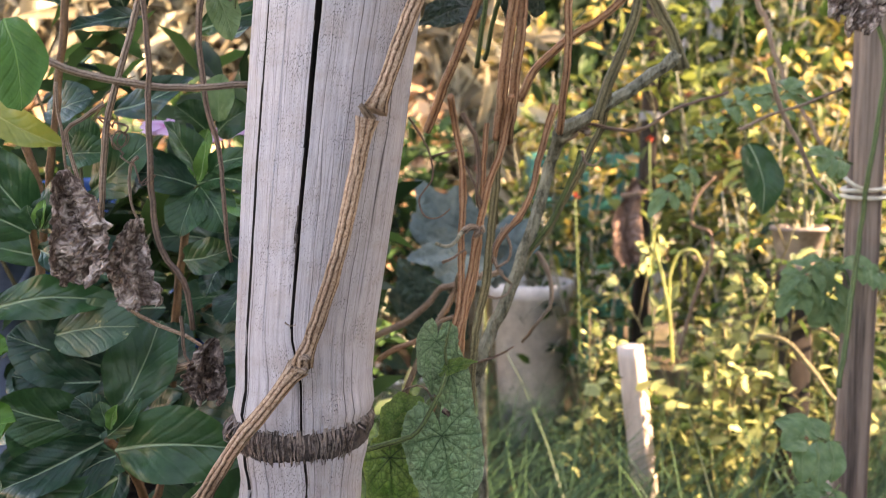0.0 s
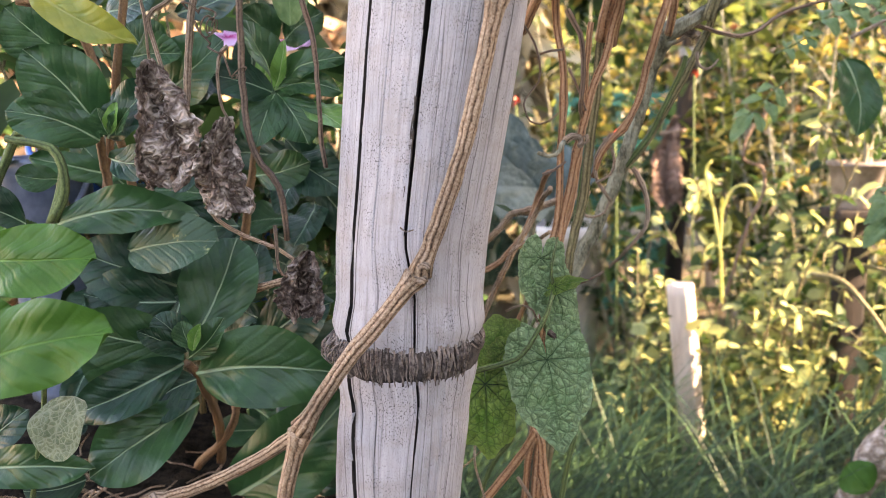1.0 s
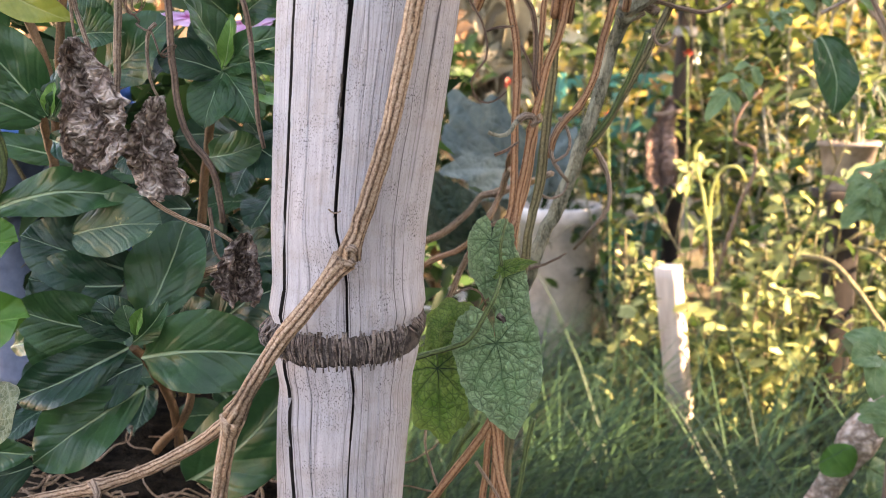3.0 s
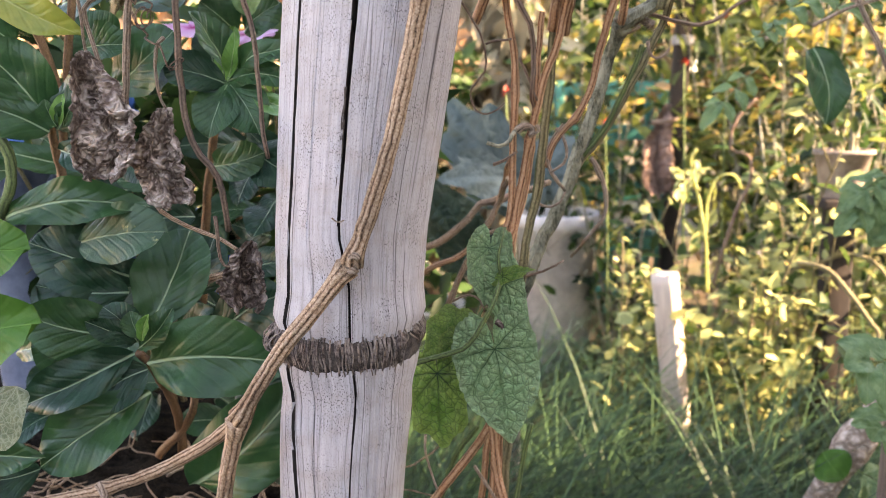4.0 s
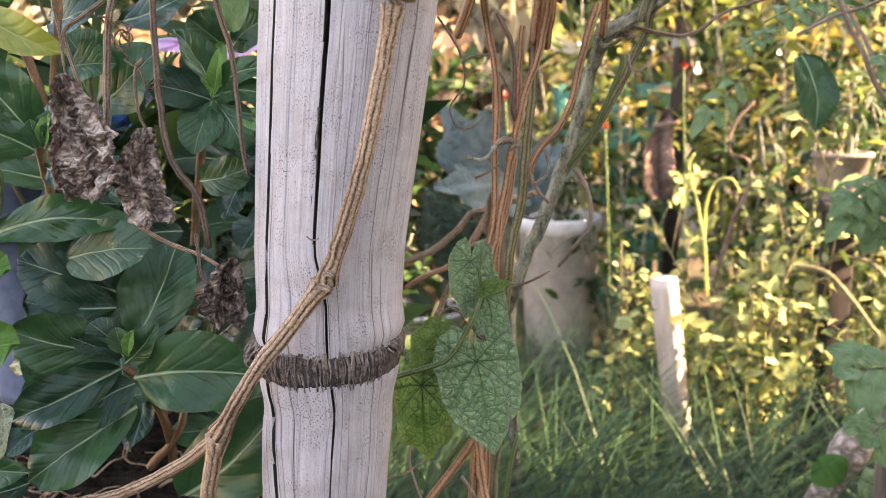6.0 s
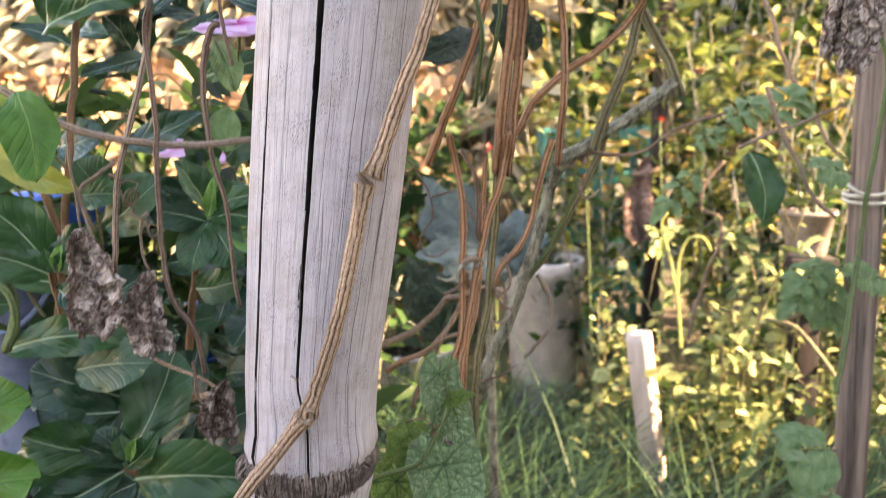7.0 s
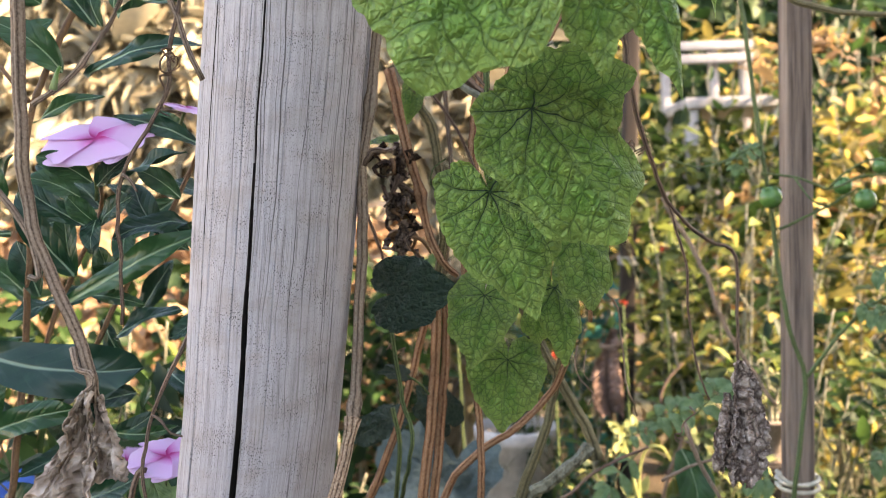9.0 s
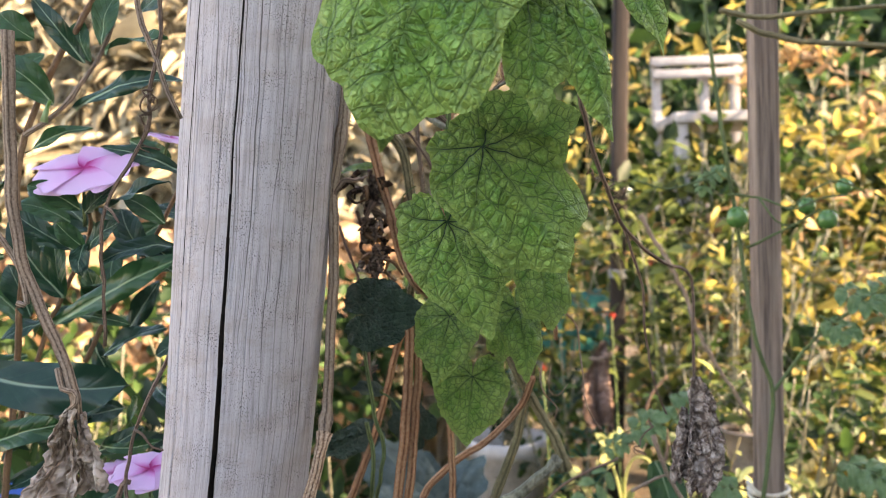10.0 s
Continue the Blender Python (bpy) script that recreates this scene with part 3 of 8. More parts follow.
def crumple(parent, top, tip, width, depth, seed, material="dry", name="leaf", amp=0.36, label="", rows=150, cols=110, flare=False):
    """A withered leaf: a thin sheet gathered at its stalk, hanging in folds, wrinkled all over, with a ragged edge."""
    a, b = Vector(top), Vector(tip)
    ax = b - a
    L = ax.length
    x = ax.normalized()
    y = Vector((0, 1, 0))
    y = (y - x * y.dot(x)).normalized()
    s = x.cross(y)
    g = random.Random(seed)
    p1, p2, p3 = g.uniform(0, 6), g.uniform(0, 6), g.uniform(-0.25, 0.25)
    off = Vector((seed * 3.7, seed * 1.3, 0))
    k = L / width

    def ridge(q):
        w = q + noise.noise_vector(q * 0.7 + off) * 0.55
        return (1 - 2.2 * abs(noise.noise(w + off))) + 0.5 * (1 - 2.2 * abs(noise.noise(w * 2.1 - off))) + 0.22 * (1 - 2 * abs(noise.noise(w * 4.6)))

    bm = bmesh.new()
    grid = []
    for i in range(rows + 1):
        u = i / rows
        body = 0.16 + 0.84 * min(1.0, u / 0.55) ** 0.75
        body *= 1 - 0.35 * max(0.0, (u - 0.8) / 0.2) ** 2
        if flare:
            body = 0.10 + 0.95 * u ** 1.15
        edge = [body * (1 + 0.38 * noise.noise(Vector((u * 3.0, e * 7.0 + seed, 0))) + 0.16 * noise.noise(Vector((u * 13.0, e * 5.0 + seed, 3)))) for e in (0, 1)]
        row = []
        for j in range(cols + 1):
            v = j / cols * 2 - 1
            side = edge[0] if v < 0 else edge[1]
            q = Vector((v * 1.6, u * k * 1.9, 0))
            fold = math.sin(v * 4.4 + p1 + 1.6 * noise.noise(Vector((u * 1.7, seed, 0)))) + 0.5 * math.sin(v * 9.0 + p2 + 2.0 * noise.noise(Vector((u * 2.3, seed, 5))))
            lump = noise.noise(q * 0.8 + off * 2)
            wr = ridge(q * 3.0)
            across = side * (0.5 * v + 0.10 * math.sin(v * 6.0 + p3 * 8)) * width + 0.05 * width * noise.noise(q * 3.1 + off)
            front = depth * (0.26 * fold * (0.35 + 0.65 * body) + 0.35 * lump - 0.30 * v * v * body) - amp * 0.48 * depth * wr
            drop = L * (u * (1 + 0.09 * noise.noise(Vector((v * 2.0, seed, 1))) + 0.05 * noise.noise(Vector((v * 8.0, seed, 2)))) + 0.015 * noise.noise(q * 4 + off))
            sway = p3 * width * math.sin(u * 3.0)
            row.append(bm.verts.new(a + x * drop + s * (across + sway) + y * front))
        grid.append(row)
    for i in range(rows):
        for j in range(cols):
            bm.faces.new((grid[i][j], grid[i][j + 1], grid[i + 1][j + 1], grid[i + 1][j]))
    bmesh.ops.recalc_face_normals(bm, faces=bm.faces)
    ob = part(name, bm, material, parent, label)
    thick = ob.modifiers.new("thickness", "SOLIDIFY")
    thick.thickness, thick.use_even_offset = 0.0004, False
    return ob


def flower(parent, centre, radius, up, seed=0, name="flower"):
    """Five broad overlapping petals, an eye and a thin tube below."""
    c = Vector(centre)
    z = Vector(up).normalized()
    x = z.orthogonal().normalized()
    y = z.cross(x)
    head = None
    for k in range(5):
        a0 = 2 * math.pi * (k / 5) + seed
        bm = bmesh.new()
        uvl = bm.loops.layers.uv.verify()
        grid = []
        for i in range(13):
            u = i / 12
            row = []
            for j in range(13):
                s = j / 6 - 1
                w = (0.14 + 0.86 * u ** 0.75) * (1 if u < 0.7 else math.sqrt(max(0, 1 - ((u - 0.7) / 0.31) ** 2)) * 0.92 + 0.08)
                r = radius * (0.01 + 0.99 * u)
                off = Vector((r * (1 - 0.10 * s * s * u), radius * s * w, 0))
                off.z = radius * (0.10 * u - 0.16 * u * u + 0.05 * s + 0.025 * math.sin(4 * s + k + seed) * u + 0.01 * k)
                ca, sa = math.cos(a0), math.sin(a0)
                q = c + x * (off.x * ca - off.y * sa) + y * (off.x * sa + off.y * ca) + z * off.z
                row.append((bm.verts.new(q), (u, s)))
            grid.append(row)
        for i in range(12):
            for j in range(12):
                q = (grid[i][j], grid[i + 1][j], grid[i + 1][j + 1], grid[i][j + 1])
                f = bm.faces.new([w[0] for w in q])
                for lp, w in zip(f.loops, q):
                    lp[uvl].uv = w[1]
        ob = part("petal", bm, "petal", head or parent)
        if head is None:
            ob.name = name
            head = ob
    stem(head, "flower_tube", [c - z * 0.002, c - z * radius * 0.6, c - z * radius * 1.0], 0.0011, 0.0014, "greenstem", sides=6)
    return head


def leaf_cloud(centres, dirs, normals, lengths, widths, name="crown"):
    """Many small folded leaves in one mesh."""
    n = len(centres)
    c, d, nn = np.array(centres), np.array(dirs), np.array(normals)
    d /= np.linalg.norm(d, axis=1)[:, None] + 1e-9
    s = np.cross(d, nn)
    s /= np.linalg.norm(s, axis=1)[:, None] + 1e-9
    up = np.cross(s, d)
    L, W = np.array(lengths)[:, None], np.array(widths)[:, None]
    v = np.stack([c, c + d * L * 0.3 + s * W * 0.42 + up * L * 0.05, c + d * L * 0.35 - up * L * 0.02, c + d * L * 0.3 - s * W * 0.42 + up * L * 0.05,
                  c + d * L * 0.68 + s * W * 0.36 + up * L * 0.03, c + d * L * 0.7 - up * L * 0.05, c + d * L * 0.68 - s * W * 0.36 + up * L * 0.03,
                  c + d * L - up * L * 0.14], axis=1).reshape(-1, 3)
    b = (np.arange(n) * 8)[:, None]
    quads = [(0, 1, 2), (0, 2, 3), (1, 4, 5, 2), (2, 5, 6, 3), (4, 7, 5), (5, 7, 6)]
    faces = []
    for i in range(n):
        faces += [tuple(i * 8 + k for k in q) for q in quads]
    me = bpy.data.meshes.new(name)
    me.from_pydata(v.tolist(), [], faces)
    me.polygons.foreach_set("use_smooth", [True] * len(faces))
    return me


def shrub(name, at, height, spread, count, size, material, seed, label, category="shrub", stem_material="bark", stems=7, slim=0.42, low=0.15, up=0.3, group="", thick=0.006):
    """Branching stems with leaves set along them."""
    g = random.Random(seed)
    base = Vector(at)
    t = thing(name, base, label, category, group)
    twigs = []
    for k in range(stems):
        a = g.uniform(0, 6.28)
        lean = g.uniform(0.1, 1.0) * spread
        top = base + Vector((math.cos(a) * lean, math.sin(a) * lean, height * g.uniform(0.65, 1.0)))
        mid = base.lerp(top, 0.5) + Vector((g.uniform(-0.15, 0.15) * spread, g.uniform(-0.15, 0.15) * spread, height * 0.06))
        path = smooth_path([base + Vector((g.uniform(-1, 1) * 0.02, g.uniform(-1, 1) * 0.02, -0.01)), mid, top], height / 14)
        bm = bmesh.new()
        sweep(bm, path, thick, thick * 0.35, 7)
        part("stem", bm, stem_material, t)
        twigs.append(path)
        for _ in range(5):
            q = path[int(len(path) * g.uniform(0.25, 0.92))]
            e = q + Vector((g.uniform(-1, 1), g.uniform(-1, 1), g.uniform(-0.2, 0.8))).normalized() * spread * g.uniform(0.3, 0.7)
            tw = smooth_path([q, q.lerp(e, 0.5) + Vector((0, 0, 0.05 * height)), e], height / 14)
            bm = bmesh.new()
            sweep(bm, tw, thick * 0.4, thick * 0.15, 5)
            part("twig", bm, stem_material, t)
            twigs.append(tw)
    C, D, N, L, W = [], [], [], [], []
    for _ in range(count):
        tw = g.choice(twigs)
        f = g.uniform(low, 1.0)
        i = min(int(len(tw) * f), len(tw) - 1)
        q = tw[i] + Vector((g.gauss(0, 1), g.gauss(0, 1), g.gauss(0, 1))) * size * 0.35
        d = Vector((g.gauss(0, 1), g.gauss(0, 1), g.gauss(up, 0.7)))
        C.append(q), D.append(d), N.append((g.gauss(0, 0.6), g.gauss(-0.2, 0.6), 1))
        k = size * g.uniform(0.5, 1.25)
        L.append(k), W.append(k * slim * g.uniform(0.7, 1.3))
    part("crown", leaf_cloud(C, D, N, L, W), material, t)
    return t


def box(bm, size, m):
    """A box with eased edges."""
    r = bmesh.ops.create_cube(bm, size=1.0)
    bmesh.ops.scale(bm, vec=size, verts=r["verts"])
    es = list({e for v in r["verts"] for e in v.link_edges})
    bv = bmesh.ops.bevel(bm, geom=es, offset=min(size) * 0.12, segments=2, affect="EDGES", profile=0.6)
    vs = list({v for f in bv["faces"] for v in f.verts} | {v for v in r["verts"] if v.is_valid})
    fs = {v for v in vs}
    bmesh.ops.transform(bm, matrix=m, verts=list(fs))
    return bm


def lathe(profile, sides=48):
    """A turned shape from rows of radius and height."""
    bm = bmesh.new()
    rings = []
    for r, z in profile:
        rings.append([bm.verts.new((r * math.cos(2 * math.pi * k / sides), r * math.sin(2 * math.pi * k / sides), z)) for k in range(sides)])
    for a, b in zip(rings, rings[1:]):
        for k in range(sides):
            bm.faces.new((a[k], a[(k + 1) % sides], b[(k + 1) % sides], b[k]))
    bm.faces.new(rings[0][::-1])
    bm.faces.new(rings[-1])
    return bm


def moved(bm, at):
    bmesh.ops.translate(bm, vec=at, verts=bm.verts)
    return bm


# ---- ground and setting ----
def ground_sheet():
    bm = bmesh.new()
    n = 90
    rows = []
    for i in range(n + 1):
        row = []
        for j in range(n + 1):
            a, b = (i / n * 2 - 1), (j / n * 2 - 1)
            x, y = 60 * a * abs(a) ** 1.6, 1.5 + 60 * b * abs(b) ** 1.6
            z = 0.02 * noise.noise(Vector((x * 2.5, y * 2.5, 0))) + 0.05 * noise.noise(Vector((x * 0.6, y * 0.6, 2)))
            row.append(bm.verts.new((x, y, z - 0.03)))
        rows.append(row)
    for i in range(n):
        for j in range(n):
            bm.faces.new((rows[i][j], rows[i + 1][j], rows[i + 1][j + 1], rows[i][j + 1]))
    ob = part("ground", bm, "ground", None)
    return tagged(ob, "brown garden earth strewn with litter", "ground", kind="structure")


ground_sheet()

def wall(name, size, at, label):
    tagged(part(name, box(bmesh.new(), size, Matrix.Translation(at)), "wall", None), label, "wall", kind="structure")


# unseen wall added to keep sun off the foreground; the shed round it is added too
wall("wall_east", (0.12, 4.2, 3.4), (1.42, -1.27, 1.66), "unseen plain plastered wall added to shade the foreground")
wall("wall_shed_north", (1.6, 0.12, 2.4), (2.29, 0.40, 1.16), "plain plastered end wall of the shed")
wall("wall_shed_south", (1.6, 0.12, 2.4), (2.29, -3.30, 1.16), "plain plastered end wall of the shed")
wall("wall_shed_back", (0.12, 3.8, 2.3), (3.16, -1.45, 1.11), "plain plastered rear wall of the shed")
wall("wall_south", (5.9, 0.14, 1.3), (-1.6, -3.44, 0.61), "plain plastered garden wall")
wall("wall_west", (0.14, 9.4, 1.3), (-4.62, 1.2, 0.61), "plain plastered garden wall")
tilt = Matrix.Translation((2.32, -1.45, 2.82)) @ Matrix.Rotation(radians(24), 4, "Y")
tagged(part("shed_roof", box(bmesh.new(), (1.95, 4.1, 0.06), tilt), "darkpost", None), "sloping dark board roof of the shed", "roof", kind="structure")


# ---- bamboo pole ----
def lerp_list(z, zs, vs):
    return float(np.interp(z, zs, vs))


def pole_axis(z):
    return lerp_list(z, (0, 0.6, 0.64, 0.72, 0.81, 0.92, 0.96, 1.06, 1.13, 1.8), (-0.118, -0.0755, -0.0714, -0.0664, -0.0547, -0.0406, -0.0355, -0.0253, -0.0183, 0.055)), 0.385


def pole_radius(z):
    return lerp_list(z, (0, 0.4, 0.571, 0.64, 0.685, 0.723, 0.81, 0.92, 0.96, 1.06, 1.12, 1.8), (0.028, 0.031, 0.0325, 0.0345, 0.0368, 0.0379, 0.0416, 0.0440, 0.0442, 0.0460, 0.0468, 0.05))


def bamboo_pole():
    t = thing("bamboo_pole", (-0.126, 0.385, 0), "weathered grey bamboo pole with long drying cracks", "pole")
    g = random.Random(3)
    main_z, main_a = (0.0, 0.6, 0.645, 0.672, 0.70, 0.725, 0.78, 0.9, 1.0, 1.1, 1.7), (16, 15, 15.5, 9.4, 8.0, -1.4, -2.2, -2.5, -2.6, -2.6, -2.8)
    left_z, left_a = (0.0, 0.587, 0.626, 0.651, 0.675, 0.70, 0.75, 0.82, 0.92, 1.1, 1.7), (-25, -33.4, -42.2, -46, -46, -44, -42.5, -42, -42, -40, -38)
    third_z, third_a = (0, 0.587, 0.653, 0.70, 0.76, 0.96, 1.1, 1.7), (39, 38.3, 36, 31, 32, 41, 40, 40)
    cracks = [(main_z, main_a, lambda z: lerp_list(z, (0, 0.60, 0.64, 0.70, 0.72, 0.75, 0.80, 0.86, 0.92, 1.0, 1.06, 1.12, 1.3), (0.5, 0.5, 0.6, 0.8, 0.9, 1.3, 1.8, 2.2, 2.5, 2.1, 1.2, 0.6, 0.4))),
              (left_z, left_a, lambda z: lerp_list(z, (0, 0.58, 0.69, 0.8, 0.88, 0.95, 1.2), (0.8, 1.3, 1.7, 1.5, 0.9, 0.45, 0.35))),
              (third_z, third_a, lambda z: lerp_list(z, (0, 0.5, 0.6, 0.655, 0.70, 0.8, 1.0, 1.2), (0.8, 0.9, 0.9, 0.7, 0.5, 0.5, 0.6, 0.6)))]
    for a0, z0, z1, w in ((15.5, 0.93, 1.22, 0.5), (-24, 0.5, 0.64, 0.4), (-22, 0.70, 0.92, 0.4), (20, 0.69, 0.82, 0.45), (-31, 0.94, 1.2, 0.4), (58, 0.7, 0.9, 0.4), (60, 0.95, 1.2, 0.4), (-60, 0.72, 1.1, 0.4), (27, 0.5, 0.63, 0.35), (-10, 0.98, 1.2, 0.35)):
        cracks.append(((z0, z1), (a0, a0 + 1.5), (lambda z, z0=z0, z1=z1, w=w: w * min(1.0, (z - z0) / 0.03, (z1 - z) / 0.03) if z0 < z < z1 else 0.0)))
    for _ in range(9):
        a0, z0, h = g.uniform(-75, 75), g.uniform(0.5, 1.15), g.uniform(0.08, 0.35)
        cracks.append(((z0, z0 + h), (a0, a0 + g.uniform(-3, 3)), (lambda z, z0=z0, h=h, w=g.uniform(0.2, 0.4): w if z0 < z < z0 + h else 0.0)))
    angs = []
    na = 520
    for k in range(na):
        f = k / na
        angs.append(-180 + 360 * (f + 0.09 * math.sin(2 * math.pi * f) * 1.0))
    zs = [0.0, 0.2, 0.4] + [0.5 + 0.006 * i for i in range(118)] + [1.25, 1.4, 1.6]
    bm = bmesh.new()
    uvl = bm.loops.layers.uv.verify()
    rings = []
    sunk, crack_shade = [], []
    for z in zs:
        cx, cy = pole_axis(z)
        r0 = pole_radius(z)
        r0 += 0.0022 * math.exp(-((z - 0.681) / 0.006) ** 2) + 0.0010 * math.exp(-((z - 0.655) / 0.010) ** 2) - 0.0012 * math.exp(-((z - 0.640) / 0.010) ** 2)
        turn = [-180] + [lerp_list(z, cz, ca) + 0.5 * noise.noise(Vector((z * 30, i * 5.0, 0))) for i, (cz, ca, wf) in ((1, cracks[1]), (0, cracks[0]), (2, cracks[2]))] + [180]
        cut = [((0.0, -38.0, 40.0)[i] if i < 3 else lerp_list(z, cz, ca), wf(z) * (1 + 0.35 * noise.noise(Vector((z * 55, i * 3.0, 4))))) for i, (cz, ca, wf) in enumerate(cracks)]
        cut = [(a, w / 1000 / r0 * 57.3, 0.022 if i < 2 else 0.0007) for i, (a, w) in enumerate(cut) if w > 0.02]
        ring = []
        deep = []
        for a, at in zip(angs, np.interp(angs, (-180, -38, 0, 40, 180), turn)):
            r = r0 + 0.0005 * noise.noise(Vector((math.sin(radians(a)) * 3, math.cos(radians(a)) * 3, z * 3))) + 0.00022 * noise.noise(Vector((a * 0.5, z * 4, 7)))
            for ca, w, most in cut:
                d = abs(a - ca)
                if d < w * 0.7 + 0.5:
                    k = 1 - max(0.0, (d - w * 0.42) / (w * 0.12 + 0.12))
                    if k > 0:
                        r -= min(1, k) * min(most, 0.0004 + w / 57.3 * r0 * 9)
            ring.append(bm.verts.new((cx + r * math.sin(radians(at)), cy - r * math.cos(radians(at)), z)))
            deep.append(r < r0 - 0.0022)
        rings.append(ring)
        sunk.append(deep)
    for i in range(len(zs) - 1):
        for k in range(na):
            k2 = (k + 1) % na
            f = bm.faces.new((rings[i][k], rings[i][k2], rings[i + 1][k2], rings[i + 1][k]))
            crack_shade.append(1 if sunk[i][k] or sunk[i][k2] or sunk[i + 1][k] or sunk[i + 1][k2] else 0)
            a1 = angs[k + 1] if k + 1 < na else angs[0] + 360
            for lp, (a, z) in zip(f.loops, ((angs[k], zs[i]), (a1, zs[i]), (a1, zs[i + 1]), (angs[k], zs[i + 1]))):
                lp[uvl].uv = (a / 57.3 * 0.04 * 10, z * 10)
    bm.faces.new(rings[-1])
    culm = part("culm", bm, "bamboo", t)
    # faces inside the deep cracks take the painted shade colour
    culm.data.materials.append(M["crack_shade"])
    culm.data.polygons.foreach_set("material_index", crack_shade + [0])
    bm = bmesh.new()
    band = []
    for i in range(9):
        z = 0.656 + 0.017 * i / 8
        cx, cy = pole_axis(z)
        bump = 0.0004 + 0.0011 * math.sin(math.pi * i / 8)
        band.append([bm.verts.new((cx + (pole_radius(z) + bump + 0.0004 * noise.noise(Vector((k * 0.9, i * 0.7, 0)))) * math.sin(2 * math.pi * k / 160), cy - (pole_radius(z) + bump) * math.cos(2 * math.pi * k / 160), z)) for k in range(160)])
    for p, q in zip(band, band[1:]):
        for k in range(160):
            bm.faces.new((p[k], p[(k + 1) % 160], q[(k + 1) % 160], q[k]))
    part("joint_band", bm, "band", t, "brown band at the joint, darkened for shade between rootlets")
    # torn fibres beside the long crack
    for a0, z0, z1, rr in ((-4.4, 0.764, 0.790, 0.0007), (-3.6, 0.756, 0.776, 0.0006), (-5.2, 0.742, 0.756, 0.0004), (5.5, 0.695, 0.716, 0.0005)):
        path = []
        for i in range(22):
            z = z0 + (z1 - z0) * i / 21
            cx, cy = pole_axis(z)
            a = radians(a0 + 1.1 * noise.noise(Vector((z * 160, a0, 0))))
            path.append(Vector((cx + (pole_radius(z) - 0.0001) * math.sin(a), cy - (pole_radius(z) - 0.0001) * math.cos(a), z)))
        part("torn_fibre", sweep(bmesh.new(), path, rr * 0.4, rr, 6, lump=0.6), "band", t)
    # a fringe of dead rootlets round the joint
    for side, n in (("rootlet_fringe", 250),):
        bm = bmesh.new()
        for k in range(n):
            a = radians(g.uniform(-105, 100)) if k > 40 else radians(g.uniform(-100, -45))
            messy = k <= 40
            z0 = 0.6735 + g.uniform(-0.003, 0.002)
            L = g.uniform(0.0130, 0.0165) * (0.62 if a > 0.9 else 1)
            cx, cy = pole_axis(z0)
            r = pole_radius(z0) + 0.0012
            pts = []
            da = g.uniform(-0.035, 0.035) * (9.0 if messy else 1) + (0.25 if a > 0.95 else 0)
            out = g.uniform(0.0008, 0.0020) * (3.0 if messy else 1)
            for i in range(6):
                f = i / 5
                aa = a + da * f + 0.012 * math.sin(f * 7 + k)
                rr = r + out * math.sin(math.pi * min(1, f * 1.05)) + (0.0025 * f if messy else -0.001 * f)
                pts.append((cx + rr * math.sin(aa), cy - rr * math.cos(aa), z0 - L * f * (1 - (0.25 * f if messy else 0))))
            sweep(bm, [Vector(p) for p in pts], g.uniform(0.0004, 0.00062), 0.0003, 5)
        part(side, bm, "rootlet", t, "dark fringe of dead rootlets at the joint")
    return t


bamboo_pole()

# ---- dry vine climbing the pole ----
vine = thing("climbing_vine", (-0.15, 0.37, 0.0), "dry ribbed tan vine stem climbing the bamboo pole", "vine")
stem(vine, "stem", [(-0.1906, 0.4200, 0.3001), (-0.1504, 0.3750, 0.5186), (-0.1306, 0.3540, 0.5910), (-0.1172, 0.3430, 0.6366)], 0.0039, 0.0038, "tan", rib=0.09, ribs=7, knots=(1.0,), sides=36, jitter=0.001)
stem(vine, "stem", [(-0.1172, 0.3430, 0.6366), (-0.0973, 0.3370, 0.6668), (-0.0783, 0.3350, 0.6909), (-0.0612, 0.3360, 0.7113)], 0.0037, 0.0037, "tan", rib=0.09, ribs=7, knots=(0.0, 1.0), sides=36, jitter=0.0006)
stem(vine, "stem", [(-0.0600, 0.3360, 0.7122), (-0.0420, 0.3360, 0.7600), (-0.0245, 0.3360, 0.8310)], 0.0036, 0.0035, "tan", rib=0.09, ribs=7, knots=(0.0, 1.0), sides=36, jitter=0.001)
stem(vine, "stem", [(-0.0216, 0.3360, 0.8342), (-0.0096, 0.3410, 0.8647), (0.0043, 0.3500, 0.9021), (0.0129, 0.3600, 0.9287), (0.0180, 0.3720, 0.9532)], 0.0038, 0.0032, "tan", rib=0.09, ribs=7, knots=(0.0, 1.0), sides=36, jitter=0.001)
stem(vine, "stem", [(0.0158, 0.3680, 0.9440), (0.0184, 0.3745, 0.9600), (0.0194, 0.3785, 0.9780), (0.0212, 0.3820, 1.0073), (0.0242, 0.3820, 1.0482), (0.0256, 0.3820, 1.0924), (0.0316, 0.3820, 1.1296), (0.0366, 0.3820, 1.1701), (0.0413, 0.3820, 1.2104), (0.0450, 0.4000, 1.2366)], 0.0031, 0.0025, "pale", rib=0.16, ribs=6, knots=(0.05, 0.62), sides=24, jitter=0.0010)
stem(vine, "side_branch", [(-0.1195, 0.3480, 0.6331), (-0.1400, 0.3650, 0.6140), (-0.1673, 0.3700, 0.5987), (-0.2017, 0.3750, 0.5845), (-0.2407, 0.3750, 0.5751), (-0.2902, 0.3800, 0.5641), (-0.3910, 0.4000, 0.5319)], 0.0032, 0.0026, "tan", rib=0.12, ribs=6, knots=(0.34,), sides=16)
